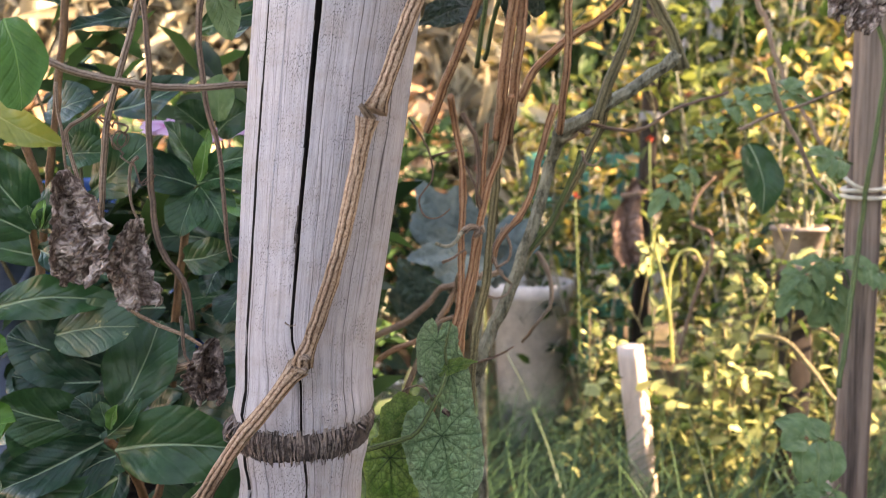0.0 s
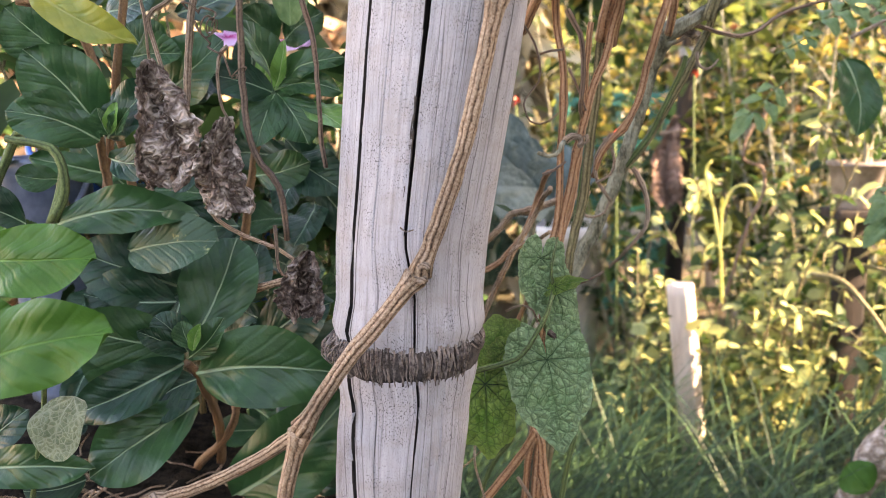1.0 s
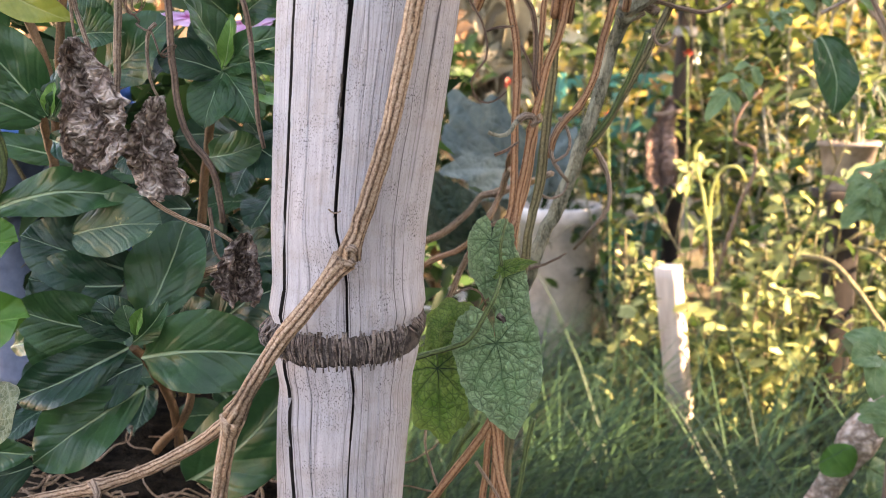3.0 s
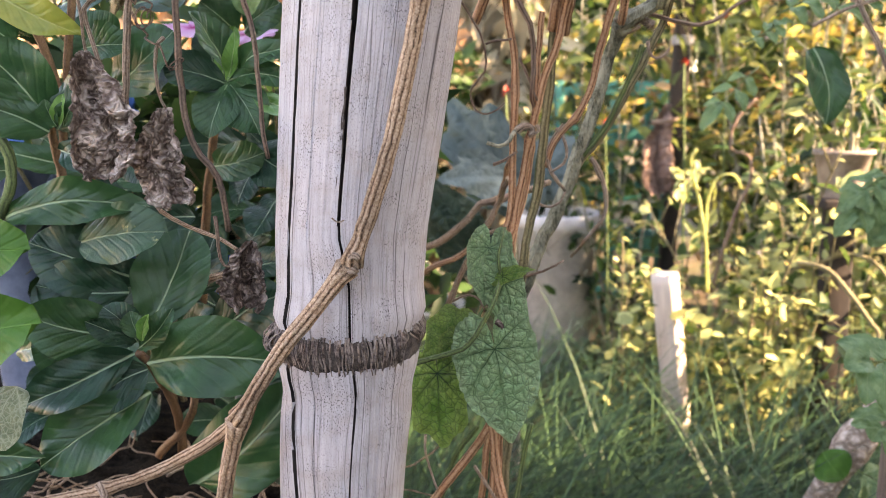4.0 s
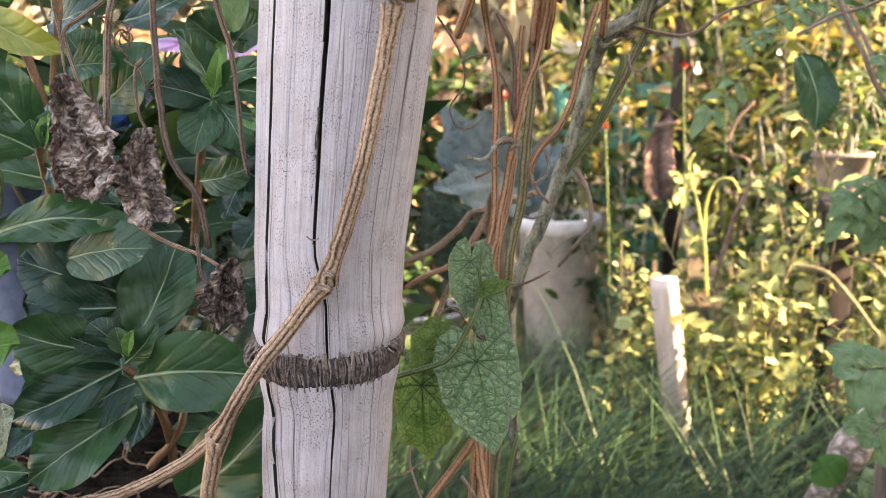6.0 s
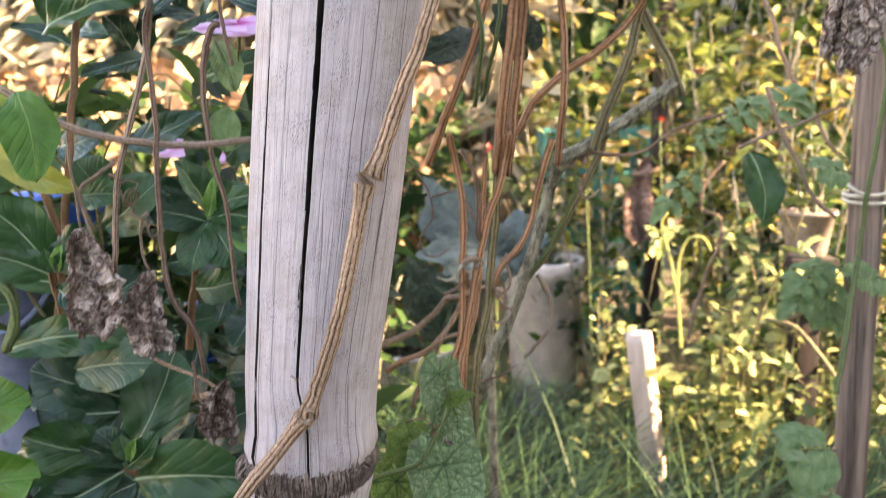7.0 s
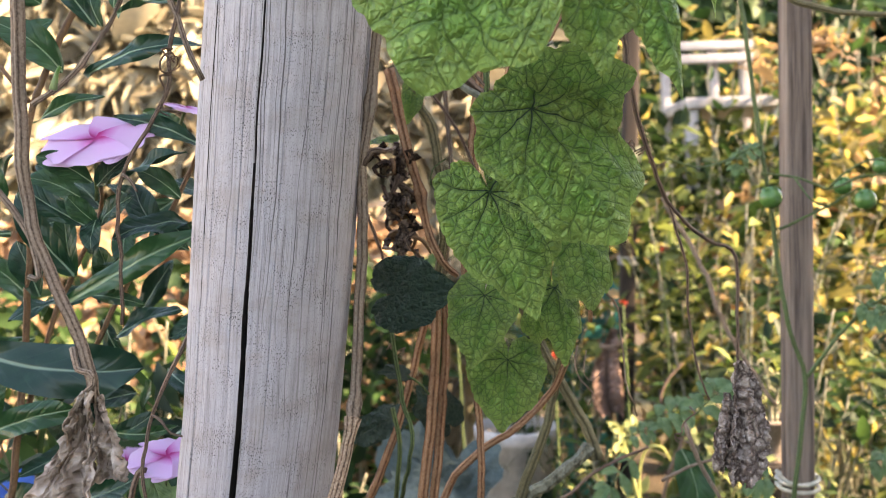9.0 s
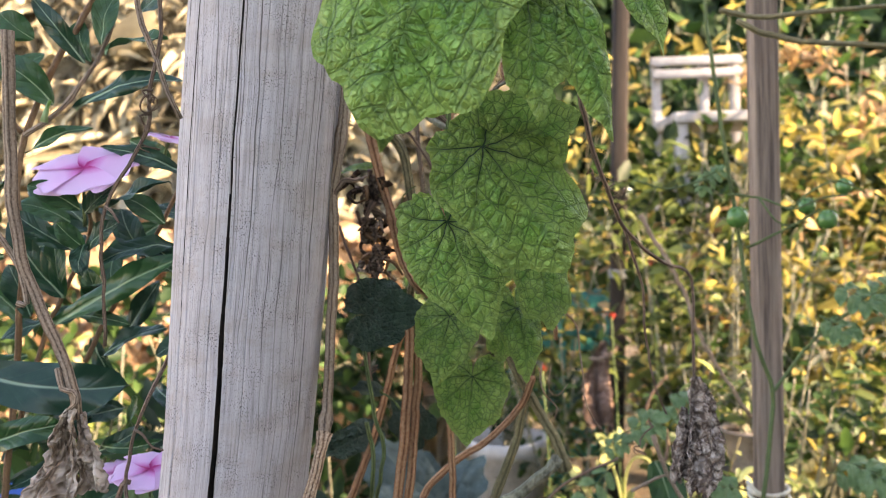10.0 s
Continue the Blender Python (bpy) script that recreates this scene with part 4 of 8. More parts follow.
stem(vine, "knob", [(-0.0644, 0.3360, 0.7113), (-0.0591, 0.3310, 0.7124), (-0.0563, 0.3290, 0.7102)], 0.0032, 0.0016, "pale", rib=0.3, ribs=5, jitter=0.003, sides=14)
stem(vine, "knob", [(-0.0617, 0.3360, 0.7135), (-0.0568, 0.3310, 0.7184), (-0.0542, 0.3300, 0.7168)], 0.0022, 0.0012, "pale", rib=0.3, ribs=5, jitter=0.003)
stem(vine, "knob", [(-0.0230, 0.3380, 0.8300), (-0.0250, 0.3320, 0.8345), (-0.0262, 0.3300, 0.8366)], 0.0026, 0.0012, "pale", rib=0.2, jitter=0.002)
stem(vine, "knob", [(-0.2037, 0.3730, 0.5871), (-0.1986, 0.3680, 0.5831), (-0.1996, 0.3660, 0.5792)], 0.0026, 0.0014, "pale", rib=0.2, jitter=0.002)
stem(vine, "knob", [(0.0267, 0.3800, 1.0940), (0.0317, 0.3800, 1.1030), (0.0382, 0.3800, 1.1021), (0.0421, 0.4200, 1.1077)], 0.0018, 0.0009, "brown", jitter=0.002)

# ---- hanging dead stems and withered leaves ----
hang1 = thing("hanging_stem", (-0.13, 0.385, 0.69), "thin grooved brown dead vine stem hanging beside the pole", "vine", "hanging dead stems")
stem(hang1, "stem", [(-0.1380, 0.3720, 0.9300), (-0.1462, 0.3800, 0.9127), (-0.1449, 0.3800, 0.8846), (-0.1453, 0.3800, 0.8413), (-0.1468, 0.3800, 0.7982), (-0.1431, 0.3800, 0.7662), (-0.1312, 0.3800, 0.7476), (-0.1296, 0.3850, 0.7210)], 0.0016, 0.0014, "brown", rib=0.15, ribs=4)
stem(hang1, "stem", [(-0.1344, 0.3820, 0.7282), (-0.1343, 0.3850, 0.7066), (-0.1313, 0.3860, 0.7019), (-0.1279, 0.3880, 0.7029)], 0.0010, 0.0007, "brown")
hang2 = thing("hanging_stem", (-0.18, 0.385, 0.78), "straight pale brown dead stem hanging in front of leaves", "vine", "hanging dead stems")
stem(hang2, "stem", [(-0.1410, 0.3760, 0.9250), (-0.1461, 0.3850, 0.9135), (-0.1563, 0.3850, 0.8765), (-0.1704, 0.3850, 0.8324), (-0.1772, 0.3850, 0.7808)], 0.0018, 0.0015, "pale", rib=0.12, ribs=4)
tendril(hang2, (-0.1675, 0.3830, 0.8265), (0.0136, -0.0030, -0.0208), 2.0, seed=1)
tendril(hang2, (-0.1757, 0.3840, 0.8364), (0.0169, -0.0040, -0.0061), 2.5, seed=2)
hang3 = thing("hanging_stem", (-0.113, 0.40, 0.72), "dark thin dead stem hanging close to the pole", "vine", "hanging dead stems")
stem(hang3, "stem", [(-0.1120, 0.4000, 0.9180), (-0.1174, 0.4000, 0.9157), (-0.1231, 0.4000, 0.8922), (-0.1220, 0.4000, 0.8502), (-0.1156, 0.4000, 0.8194), (-0.1137, 0.4020, 0.7814), (-0.1125, 0.4050, 0.7549)], 0.0017, 0.0013, "brown", rib=0.12, ribs=4)
hang4 = thing("trailing_stem", (-0.22, 0.385, 0.87), "pale dry stem trailing sideways to the pole", "vine", "hanging dead stems")
stem(hang4, "stem", [(-0.2504, 0.3700, 0.9009), (-0.2187, 0.3720, 0.8815), (-0.2038, 0.3750, 0.8703), (-0.1805, 0.3800, 0.8589), (-0.1389, 0.3870, 0.8522), (-0.0988, 0.3950, 0.8537), (-0.0816, 0.4300, 0.8568)], 0.0023, 0.0016, "pale", rib=0.1, ribs=4)
stem(hang4, "stem", [(-0.1705, 0.3820, 0.8443), (-0.1812, 0.3780, 0.8356), (-0.1886, 0.3750, 0.8284), (-0.1847, 0.3730, 0.8153), (-0.1810, 0.3720, 0.7977), (-0.1839, 0.3720, 0.7902)], 0.0012, 0.0010, "pale", rib=0.1)
hang5 = thing("hanging_stem", (-0.13, 0.37, 0.95), "dry grooved stem holding up a withered leaf", "vine", "hanging dead stems")
stem(hang5, "stem", [(-0.1022, 0.2632, 1.1670), (-0.1045, 0.2665, 1.1248), (-0.1039, 0.2660, 1.0958), (-0.1012, 0.2655, 1.0642), (-0.0923, 0.2655, 1.0392), (-0.0843, 0.2654, 1.0183), (-0.0785, 0.2651, 0.9976), (-0.0779, 0.2667, 0.9879)], 0.0026, 0.0022, "pale", rib=0.2, ribs=5, sides=16)
stem(hang5, "stem", [(-0.1288, 0.2668, 1.0923), (-0.1192, 0.2653, 1.0840), (-0.1098, 0.2655, 1.0713), (-0.1018, 0.2646, 1.0575), (-0.0982, 0.2637, 1.0415), (-0.1027, 0.2635, 1.0418)], 0.0016, 0.0012, "pale", rib=0.12)
stem(hang5, "stem", [(-0.0850, 0.2636, 1.0117), (-0.0818, 0.2619, 1.0027), (-0.0761, 0.2604, 1.0016), (-0.0753, 0.2603, 0.9959), (-0.0831, 0.2616, 0.9891)], 0.0014, 0.0010, "pale", rib=0.12)
hang6 = thing("twining_stem", (-0.118, 0.39, 0.99), "thin dark dead stem twined and knotted in the air", "vine", "hanging dead stems")
stem(hang6, "stem", [(-0.0411, 0.3042, 1.2309), (-0.0466, 0.3032, 1.1863), (-0.0455, 0.3031, 1.1723), (-0.0535, 0.3006, 1.1442), (-0.0536, 0.3002, 1.1234), (-0.0670, 0.2977, 1.1029), (-0.0748, 0.2964, 1.0865), (-0.0777, 0.2968, 1.0673), (-0.0774, 0.2981, 1.0424), (-0.0799, 0.2993, 1.0173)], 0.0012, 0.0008, "brown", rib=0.1, jitter=0.002)
stem(hang6, "stem", [(-0.0638, 0.3077, 1.2277), (-0.0584, 0.3046, 1.1871), (-0.0513, 0.3028, 1.1668), (-0.0437, 0.3026, 1.1442), (-0.0386, 0.3043, 1.1305)], 0.0015, 0.0013, "pale", rib=0.12)
stem(hang6, "stem", [(-0.0748, 0.2964, 1.0870), (-0.0703, 0.2939, 1.0835), (-0.0664, 0.2921, 1.0783)], 0.0009, 0.0005, "brown")
tendril(hang6, (-0.0541, 0.2989, 1.1426), (0.0060, -0.0020, -0.0038), 2.0, seed=5)
tendril(hang6, (-0.0532, 0.2987, 1.1329), (-0.0035, -0.0020, -0.0163), 1.5, seed=6)
hang7 = thing("trailing_stem", (-0.10, 0.40, 0.90), "thin dark stem leaning out from behind the pole", "vine", "hanging dead stems")
stem(hang7, "stem", [(-0.0655, 0.3708, 1.0144), (-0.0725, 0.3704, 1.0014), (-0.0846, 0.3696, 0.9788), (-0.0935, 0.3690, 0.9593), (-0.1001, 0.3683, 0.9332), (-0.0994, 0.3680, 0.9134), (-0.0954, 0.3678, 0.8935)], 0.0013, 0.0009, "brown", rib=0.1)
stem(hang7, "stem", [(-0.0942, 0.3689, 0.9577), (-0.0875, 0.3661, 0.9549), (-0.0820, 0.3642, 0.9487), (-0.0739, 0.3644, 0.9467)], 0.0009, 0.0006, "brown")
hang8 = thing("trailing_stem", (-0.15, 0.40, 0.72), "brown dead stem running low behind withered leaves", "vine", "hanging dead stems")
stem(hang8, "stem", [(-0.1755, 0.3950, 0.7538), (-0.1734, 0.3980, 0.7384), (-0.1687, 0.4000, 0.7288), (-0.1553, 0.4000, 0.7210), (-0.1386, 0.4000, 0.7131), (-0.1272, 0.4020, 0.7048)], 0.0013, 0.0010, "tan", rib=0.1)

w1 = thing("withered_leaf", (-0.188, 0.372, 0.80), "grey-brown withered leaf crumpled into hanging folds", "leaf", "withered leaves")
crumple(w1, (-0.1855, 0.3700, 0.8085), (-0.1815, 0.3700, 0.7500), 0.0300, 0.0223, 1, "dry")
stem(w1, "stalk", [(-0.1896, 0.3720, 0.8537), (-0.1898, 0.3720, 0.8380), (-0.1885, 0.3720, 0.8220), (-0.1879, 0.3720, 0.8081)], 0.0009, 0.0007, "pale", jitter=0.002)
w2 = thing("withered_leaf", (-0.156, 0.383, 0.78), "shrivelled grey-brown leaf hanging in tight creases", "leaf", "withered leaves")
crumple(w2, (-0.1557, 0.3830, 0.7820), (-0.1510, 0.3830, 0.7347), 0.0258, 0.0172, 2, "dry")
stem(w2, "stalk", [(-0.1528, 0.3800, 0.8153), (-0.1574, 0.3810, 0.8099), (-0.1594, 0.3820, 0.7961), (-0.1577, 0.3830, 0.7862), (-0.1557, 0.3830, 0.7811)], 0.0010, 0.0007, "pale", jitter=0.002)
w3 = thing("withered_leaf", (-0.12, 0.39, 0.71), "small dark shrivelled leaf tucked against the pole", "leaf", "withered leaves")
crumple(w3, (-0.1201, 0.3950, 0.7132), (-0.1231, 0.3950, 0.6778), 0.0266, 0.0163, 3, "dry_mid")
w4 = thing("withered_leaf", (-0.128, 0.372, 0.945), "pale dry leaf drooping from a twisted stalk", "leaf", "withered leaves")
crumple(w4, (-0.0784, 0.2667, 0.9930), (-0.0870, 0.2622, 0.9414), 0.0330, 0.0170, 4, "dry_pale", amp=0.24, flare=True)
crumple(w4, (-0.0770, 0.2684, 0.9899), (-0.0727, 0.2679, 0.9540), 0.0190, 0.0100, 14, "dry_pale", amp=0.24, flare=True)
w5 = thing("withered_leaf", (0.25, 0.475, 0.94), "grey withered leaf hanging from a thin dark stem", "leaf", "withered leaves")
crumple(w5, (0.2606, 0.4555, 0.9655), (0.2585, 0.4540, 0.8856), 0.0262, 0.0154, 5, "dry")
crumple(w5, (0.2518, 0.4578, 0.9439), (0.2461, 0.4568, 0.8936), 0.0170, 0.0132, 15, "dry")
stem(w5, "stalk", [(0.1677, 0.3611, 1.1843), (0.1759, 0.3807, 1.1429), (0.1883, 0.4005, 1.1076), (0.2070, 0.4205, 1.0690), (0.2369, 0.4411, 1.0459), (0.2591, 0.4566, 1.0340), (0.2595, 0.4558, 0.9906), (0.2597, 0.4554, 0.9616)], 0.0016, 0.0010, "brown", rib=0.1)
stem(w5, "twig", [(0.2070, 0.4205, 1.0690), (0.2190, 0.4302, 1.0320), (0.2226, 0.4347, 0.9944), (0.2284, 0.4394, 0.9635), (0.2378, 0.4493, 0.9422)], 0.0010, 0.0006, "brown", rib=0.1)
tendril(w5, (0.2277, 0.4470, 0.9392), (-0.0103, -0.0080, -0.0168), 1.5, seed=8)
w6 = thing("withered_leaf", (0.03, 0.45, 1.0), "dark brown shredded dead leaf among the vine stems", "leaf", "withered leaves")
shred = random.Random(64)
for k in range(38):
    f = k / 37
    q = Vector((0.0396, 0.46, 1.1155)).lerp(Vector((0.0419, 0.465, 1.0401)), f * 0.95) + Vector((shred.uniform(-0.011, 0.011), shred.uniform(-0.006, 0.006), 0))
    pts = [q]
    for _ in range(4):
        pts.append(pts[-1] + Vector((shred.uniform(-0.006, 0.006), shred.uniform(-0.004, 0.004), shred.uniform(-0.007, 0.001))))
    stem(w6, "shred", pts, shred.uniform(0.0010, 0.0028), 0.0006, shred.choice(("dry_mid", "brown", "dry_dark", "orange")), rib=0.35, ribs=3, jitter=0.002, step=0.002)
for f, wid in ((0.12, 0.010), (0.45, 0.012), (0.72, 0.011)):
    q = Vector((0.0396, 0.46, 1.1155)).lerp(Vector((0.0419, 0.465, 1.0401)), f)
    crumple(w6, q, q + Vector((shred.uniform(-0.004, 0.004), 0, -0.018)), wid, 0.007, 60 + int(f * 10), "dry_mid", amp=0.7, rows=50, cols=40)
w7 = thing("withered_leaf", (0.13, 0.38, 1.18), "small dark dried flower end at the leaf joint", "leaf", "withered leaves")
crumple(w7, (0.1561, 0.3531, 1.2015), (0.1565, 0.3506, 1.1751), 0.0131, 0.0094, 7, "dry_dark")

# ---- green gourd vine beside the pole ----
gv = thing("gourd_vine", (0.05, 0.47, 0.60), "gourd vine with net-veined green leaves and tangled stems", "vine")
# stems rising from the ground
stem(gv, "stem", [(-0.0041, 0.5200, 0.4918), (0.0053, 0.5200, 0.5767), (0.0104, 0.5000, 0.6802), (0.0141, 0.5000, 0.6985), (0.0180, 0.5000, 0.7237), (0.0188, 0.5000, 0.7519), (0.0203, 0.5000, 0.7863), (0.0196, 0.5000, 0.8165), (0.0152, 0.5000, 0.8363), (0.0124, 0.4800, 0.8529)], 0.0023, 0.0022, "red", rib=0.16, ribs=5, sides=16, knots=(0.8,))
stem(gv, "stem", [(0.0031, 0.5200, 0.4918), (0.0103, 0.5200, 0.5767), (0.0143, 0.5000, 0.6802), (0.0184, 0.5000, 0.7021), (0.0234, 0.5000, 0.7271), (0.0279, 0.5000, 0.7500), (0.0324, 0.5000, 0.7724), (0.0375, 0.5000, 0.7927), (0.0455, 0.5000, 0.8159), (0.0507, 0.5000, 0.8355), (0.0523, 0.4800, 0.8519)], 0.0025, 0.0023, "red", rib=0.16, ribs=5, sides=16, knots=(0.72,))
stem(gv, "stem", [(0.0080, 0.5250, 0.4891), (0.0145, 0.5250, 0.6157), (0.0189, 0.5050, 0.6902), (0.0257, 0.5050, 0.7194), (0.0303, 0.5050, 0.7443), (0.0313, 0.5050, 0.7671), (0.0337, 0.5050, 0.7860), (0.0353, 0.5050, 0.8098), (0.0376, 0.5050, 0.8363)], 0.0021, 0.0017, "red", rib=0.16, ribs=5, sides=16)
stem(gv, "stem", [(0.0124, 0.5400, 0.4808), (0.0229, 0.5400, 0.6109), (0.0266, 0.5200, 0.6798), (0.0306, 0.5200, 0.6987), (0.0357, 0.5200, 0.7248), (0.0392, 0.5200, 0.7557), (0.0423, 0.5200, 0.7789), (0.0446, 0.5200, 0.8104), (0.0472, 0.5200, 0.8377), (0.0471, 0.5000, 0.8581)], 0.0030, 0.0028, "olive", rib=0.16, ribs=5, sides=16)
stem(gv, "stem", [(0.0282, 0.5300, 0.6856), (0.0338, 0.5300, 0.7199), (0.0374, 0.5300, 0.7497), (0.0399, 0.5300, 0.7716)], 0.0016, 0.0012, "greenstem", rib=0.16, ribs=5, sides=16)
stem(gv, "stem", [(0.0209, 0.4900, 0.8415), (0.0249, 0.4900, 0.8334), (0.0292, 0.4900, 0.8214), (0.0313, 0.4900, 0.8051), (0.0307, 0.4900, 0.7860), (0.0348, 0.5100, 0.7721)], 0.0017, 0.0011, "brown", rib=0.16, ribs=5, sides=16, jitter=0.002)
stem(gv, "stem", [(0.0225, 0.4900, 0.8076), (0.0266, 0.4900, 0.7993), (0.0303, 0.4900, 0.7893), (0.0327, 0.4900, 0.7826)], 0.0009, 0.0007, "brown")
stem(gv, "stem", [(0.0826, 0.5000, 0.8476), (0.0786, 0.5000, 0.8348), (0.0714, 0.5000, 0.8087), (0.0650, 0.5000, 0.7854), (0.0580, 0.5000, 0.7712), (0.0481, 0.5000, 0.7611), (0.0426, 0.5000, 0.7515), (0.0410, 0.5100, 0.7402)], 0.0025, 0.0015, "red", rib=0.16, ribs=5, sides=16, knots=(0.66,))
stem(gv, "stem", [(0.0513, 0.5050, 0.7667), (0.0451, 0.5050, 0.7588), (0.0406, 0.5050, 0.7470), (0.0431, 0.5050, 0.7363), (0.0481, 0.5050, 0.7291), (0.0544, 0.5200, 0.7252)], 0.0016, 0.0010, "pale", jitter=0.002)
stem(gv, "stem", [(0.0456, 0.5000, 0.7646), (0.0502, 0.5000, 0.7597), (0.0527, 0.5000, 0.7513), (0.0496, 0.5000, 0.7426), (0.0423, 0.5000, 0.7375), (0.0468, 0.5100, 0.7329)], 0.0011, 0.0008, "pale", jitter=0.0015)
stem(gv, "node", [(0.0218, 0.4900, 0.7647), (0.0259, 0.4900, 0.7673), (0.0307, 0.4900, 0.7652), (0.0328, 0.4900, 0.7611), (0.0297, 0.4850, 0.7593)], 0.0022, 0.0015, "pale", rib=0.3, jitter=0.004, sides=14)
stem(gv, "node", [(0.0326, 0.4880, 0.7676), (0.0353, 0.4880, 0.7645), (0.0320, 0.4880, 0.7619)], 0.0013, 0.0007, "pale", rib=0.3, jitter=0.003)
stem(gv, "stem", [(0.0025, 0.4700, 0.7586), (0.0078, 0.4700, 0.7572), (0.0134, 0.4700, 0.7577), (0.0208, 0.4900, 0.7620)], 0.0011, 0.0015, "bark", jitter=0.003)
stem(gv, "stem", [(0.0058, 0.4800, 0.7439), (0.0136, 0.4800, 0.7471), (0.0215, 0.4900, 0.7507)], 0.0011, 0.0007, "brown")
stem(gv, "stem", [(-0.0812, 0.7200, 0.6361), (-0.0536, 0.7200, 0.6480), (-0.0336, 0.7200, 0.6584), (-0.0127, 0.7200, 0.6764), (-0.0023, 0.7200, 0.6888), (0.0137, 0.7000, 0.6947), (0.0375, 0.7000, 0.7023), (0.0497, 0.6000, 0.7208)], 0.0033, 0.0022, "tan", rib=0.16, ribs=5, sides=16, knots=(0.48, 0.62))
stem(gv, "stem", [(-0.0581, 0.6600, 0.6334), (-0.0386, 0.6600, 0.6450), (-0.0193, 0.6600, 0.6526), (-0.0024, 0.6600, 0.6694), (0.0109, 0.6600, 0.6898), (0.0181, 0.6600, 0.7142), (0.0206, 0.6000, 0.7373)], 0.0024, 0.0020, "red", rib=0.16, ribs=5, sides=16)
stem(gv, "stem", [(-0.0302, 0.6200, 0.6142), (-0.0198, 0.6200, 0.6421), (-0.0046, 0.6200, 0.6717), (0.0058, 0.6200, 0.6897), (0.0134, 0.6200, 0.7052), (0.0180, 0.5600, 0.7285)], 0.0023, 0.0019, "tan", rib=0.16, ribs=5, sides=16)
stem(gv, "stem", [(-0.0089, 0.6000, 0.6732), (-0.0002, 0.6000, 0.6797), (0.0106, 0.6000, 0.6839), (0.0179, 0.5600, 0.6965)], 0.0015, 0.0013, "tan", rib=0.16, ribs=5, sides=16)
stem(gv, "stem", [(-0.0166, 0.6000, 0.5828), (0.0016, 0.6000, 0.6285), (0.0097, 0.5600, 0.6679)], 0.0017, 0.0017, "red", rib=0.16, ribs=5, sides=16)
stem(gv, "stem", [(0.0759, 0.5600, 0.7410), (0.0807, 0.5600, 0.7347), (0.0856, 0.5600, 0.7256), (0.0874, 0.5600, 0.7117), (0.0857, 0.5600, 0.6997), (0.0757, 0.5600, 0.6857), (0.0673, 0.6000, 0.6645)], 0.0018, 0.0011, "pale", rib=0.12, jitter=0.002, knots=(0.1,))
stem(gv, "stem", [(0.0293, 0.5500, 0.6584), (0.0412, 0.5500, 0.6624), (0.0511, 0.5500, 0.6664), (0.0590, 0.5700, 0.6654)], 0.0011, 0.0006, "brown")
stem(gv, "stem", [(0.0031, 0.4600, 0.5876), (0.0058, 0.4600, 0.5728), (0.0070, 0.4600, 0.5521), (0.0133, 0.4600, 0.5254), (0.0210, 0.5000, 0.4605)], 0.0024, 0.0028, "red", rib=0.16, ribs=5, sides=16, knots=(0.18,))
stem(gv, "stem", [(0.0049, 0.5000, 0.5707), (-0.0073, 0.5000, 0.5505), (-0.0229, 0.5000, 0.5299), (-0.0387, 0.5000, 0.5090), (-0.0653, 0.5200, 0.4692)], 0.0027, 0.0029, "red", rib=0.16, ribs=5, sides=16)
stem(gv, "stem", [(-0.0365, 0.4400, 0.5872), (-0.0352, 0.4400, 0.5728), (-0.0324, 0.4400, 0.5601), (-0.0299, 0.4400, 0.5517)], 0.0008, 0.0007, "pale", jitter=0.002)
stem(gv, "stem", [(0.0316, 0.5000, 0.5687), (0.0267, 0.5000, 0.5486), (0.0199, 0.5000, 0.5073), (0.0171, 0.5000, 0.4820)], 0.0017, 0.0019, "greenstem")
stem(gv, "stem", [(-0.0061, 0.6000, 0.5236), (-0.0246, 0.6000, 0.4968), (-0.0370, 0.6000, 0.4520), (-0.0422, 0.6000, 0.4214)], 0.0020, 0.0022, "greenstem")
stem(gv, "stem", [(-0.0075, 0.5000, 0.5382), (0.0038, 0.5000, 0.5197), (0.0114, 0.5000, 0.5031)], 0.0013, 0.0011, "pale")
# stems and runners high on the pole
stem(gv, "stem", [(0.0359, 0.4600, 1.1629), (0.0408, 0.4600, 1.1411), (0.0459, 0.4600, 1.1153), (0.0526, 0.4600, 1.0875), (0.0581, 0.4600, 1.0596), (0.0672, 0.4600, 1.0357), (0.0760, 0.4800, 1.0252)], 0.0035, 0.0021, "red", rib=0.16, ribs=5, sides=16, knots=(0.55,))
stem(gv, "stem", [(0.0482, 0.4750, 1.1731), (0.0530, 0.4750, 1.1446), (0.0614, 0.4750, 1.1282), (0.0656, 0.4750, 1.1038), (0.0678, 0.4750, 1.0835), (0.0686, 0.4750, 1.0551), (0.0609, 0.4900, 1.0090)], 0.0034, 0.0028, "olive", rib=0.16, ribs=5, sides=16)
stem(gv, "stem", [(0.0558, 0.4500, 1.1625), (0.0605, 0.4500, 1.1507), (0.0745, 0.4500, 1.1283), (0.0856, 0.4500, 1.1086), (0.0927, 0.4500, 1.0890)], 0.0013, 0.0010, "brown", rib=0.12)
stem(gv, "stem", [(0.0989, 0.4700, 1.1864), (0.0960, 0.4700, 1.1586), (0.0895, 0.4700, 1.1148), (0.0902, 0.4700, 1.0847), (0.0847, 0.4700, 1.0466), (0.0799, 0.4800, 0.9931)], 0.0033, 0.0026, "red", rib=0.16, ribs=5, sides=16)
stem(gv, "stem", [(0.0720, 0.4800, 1.1773), (0.0721, 0.4800, 1.1406), (0.0751, 0.4800, 1.1038), (0.0727, 0.4800, 1.0671), (0.0689, 0.4900, 1.0255)], 0.0016, 0.0014, "pale", rib=0.16, ribs=5, sides=16)
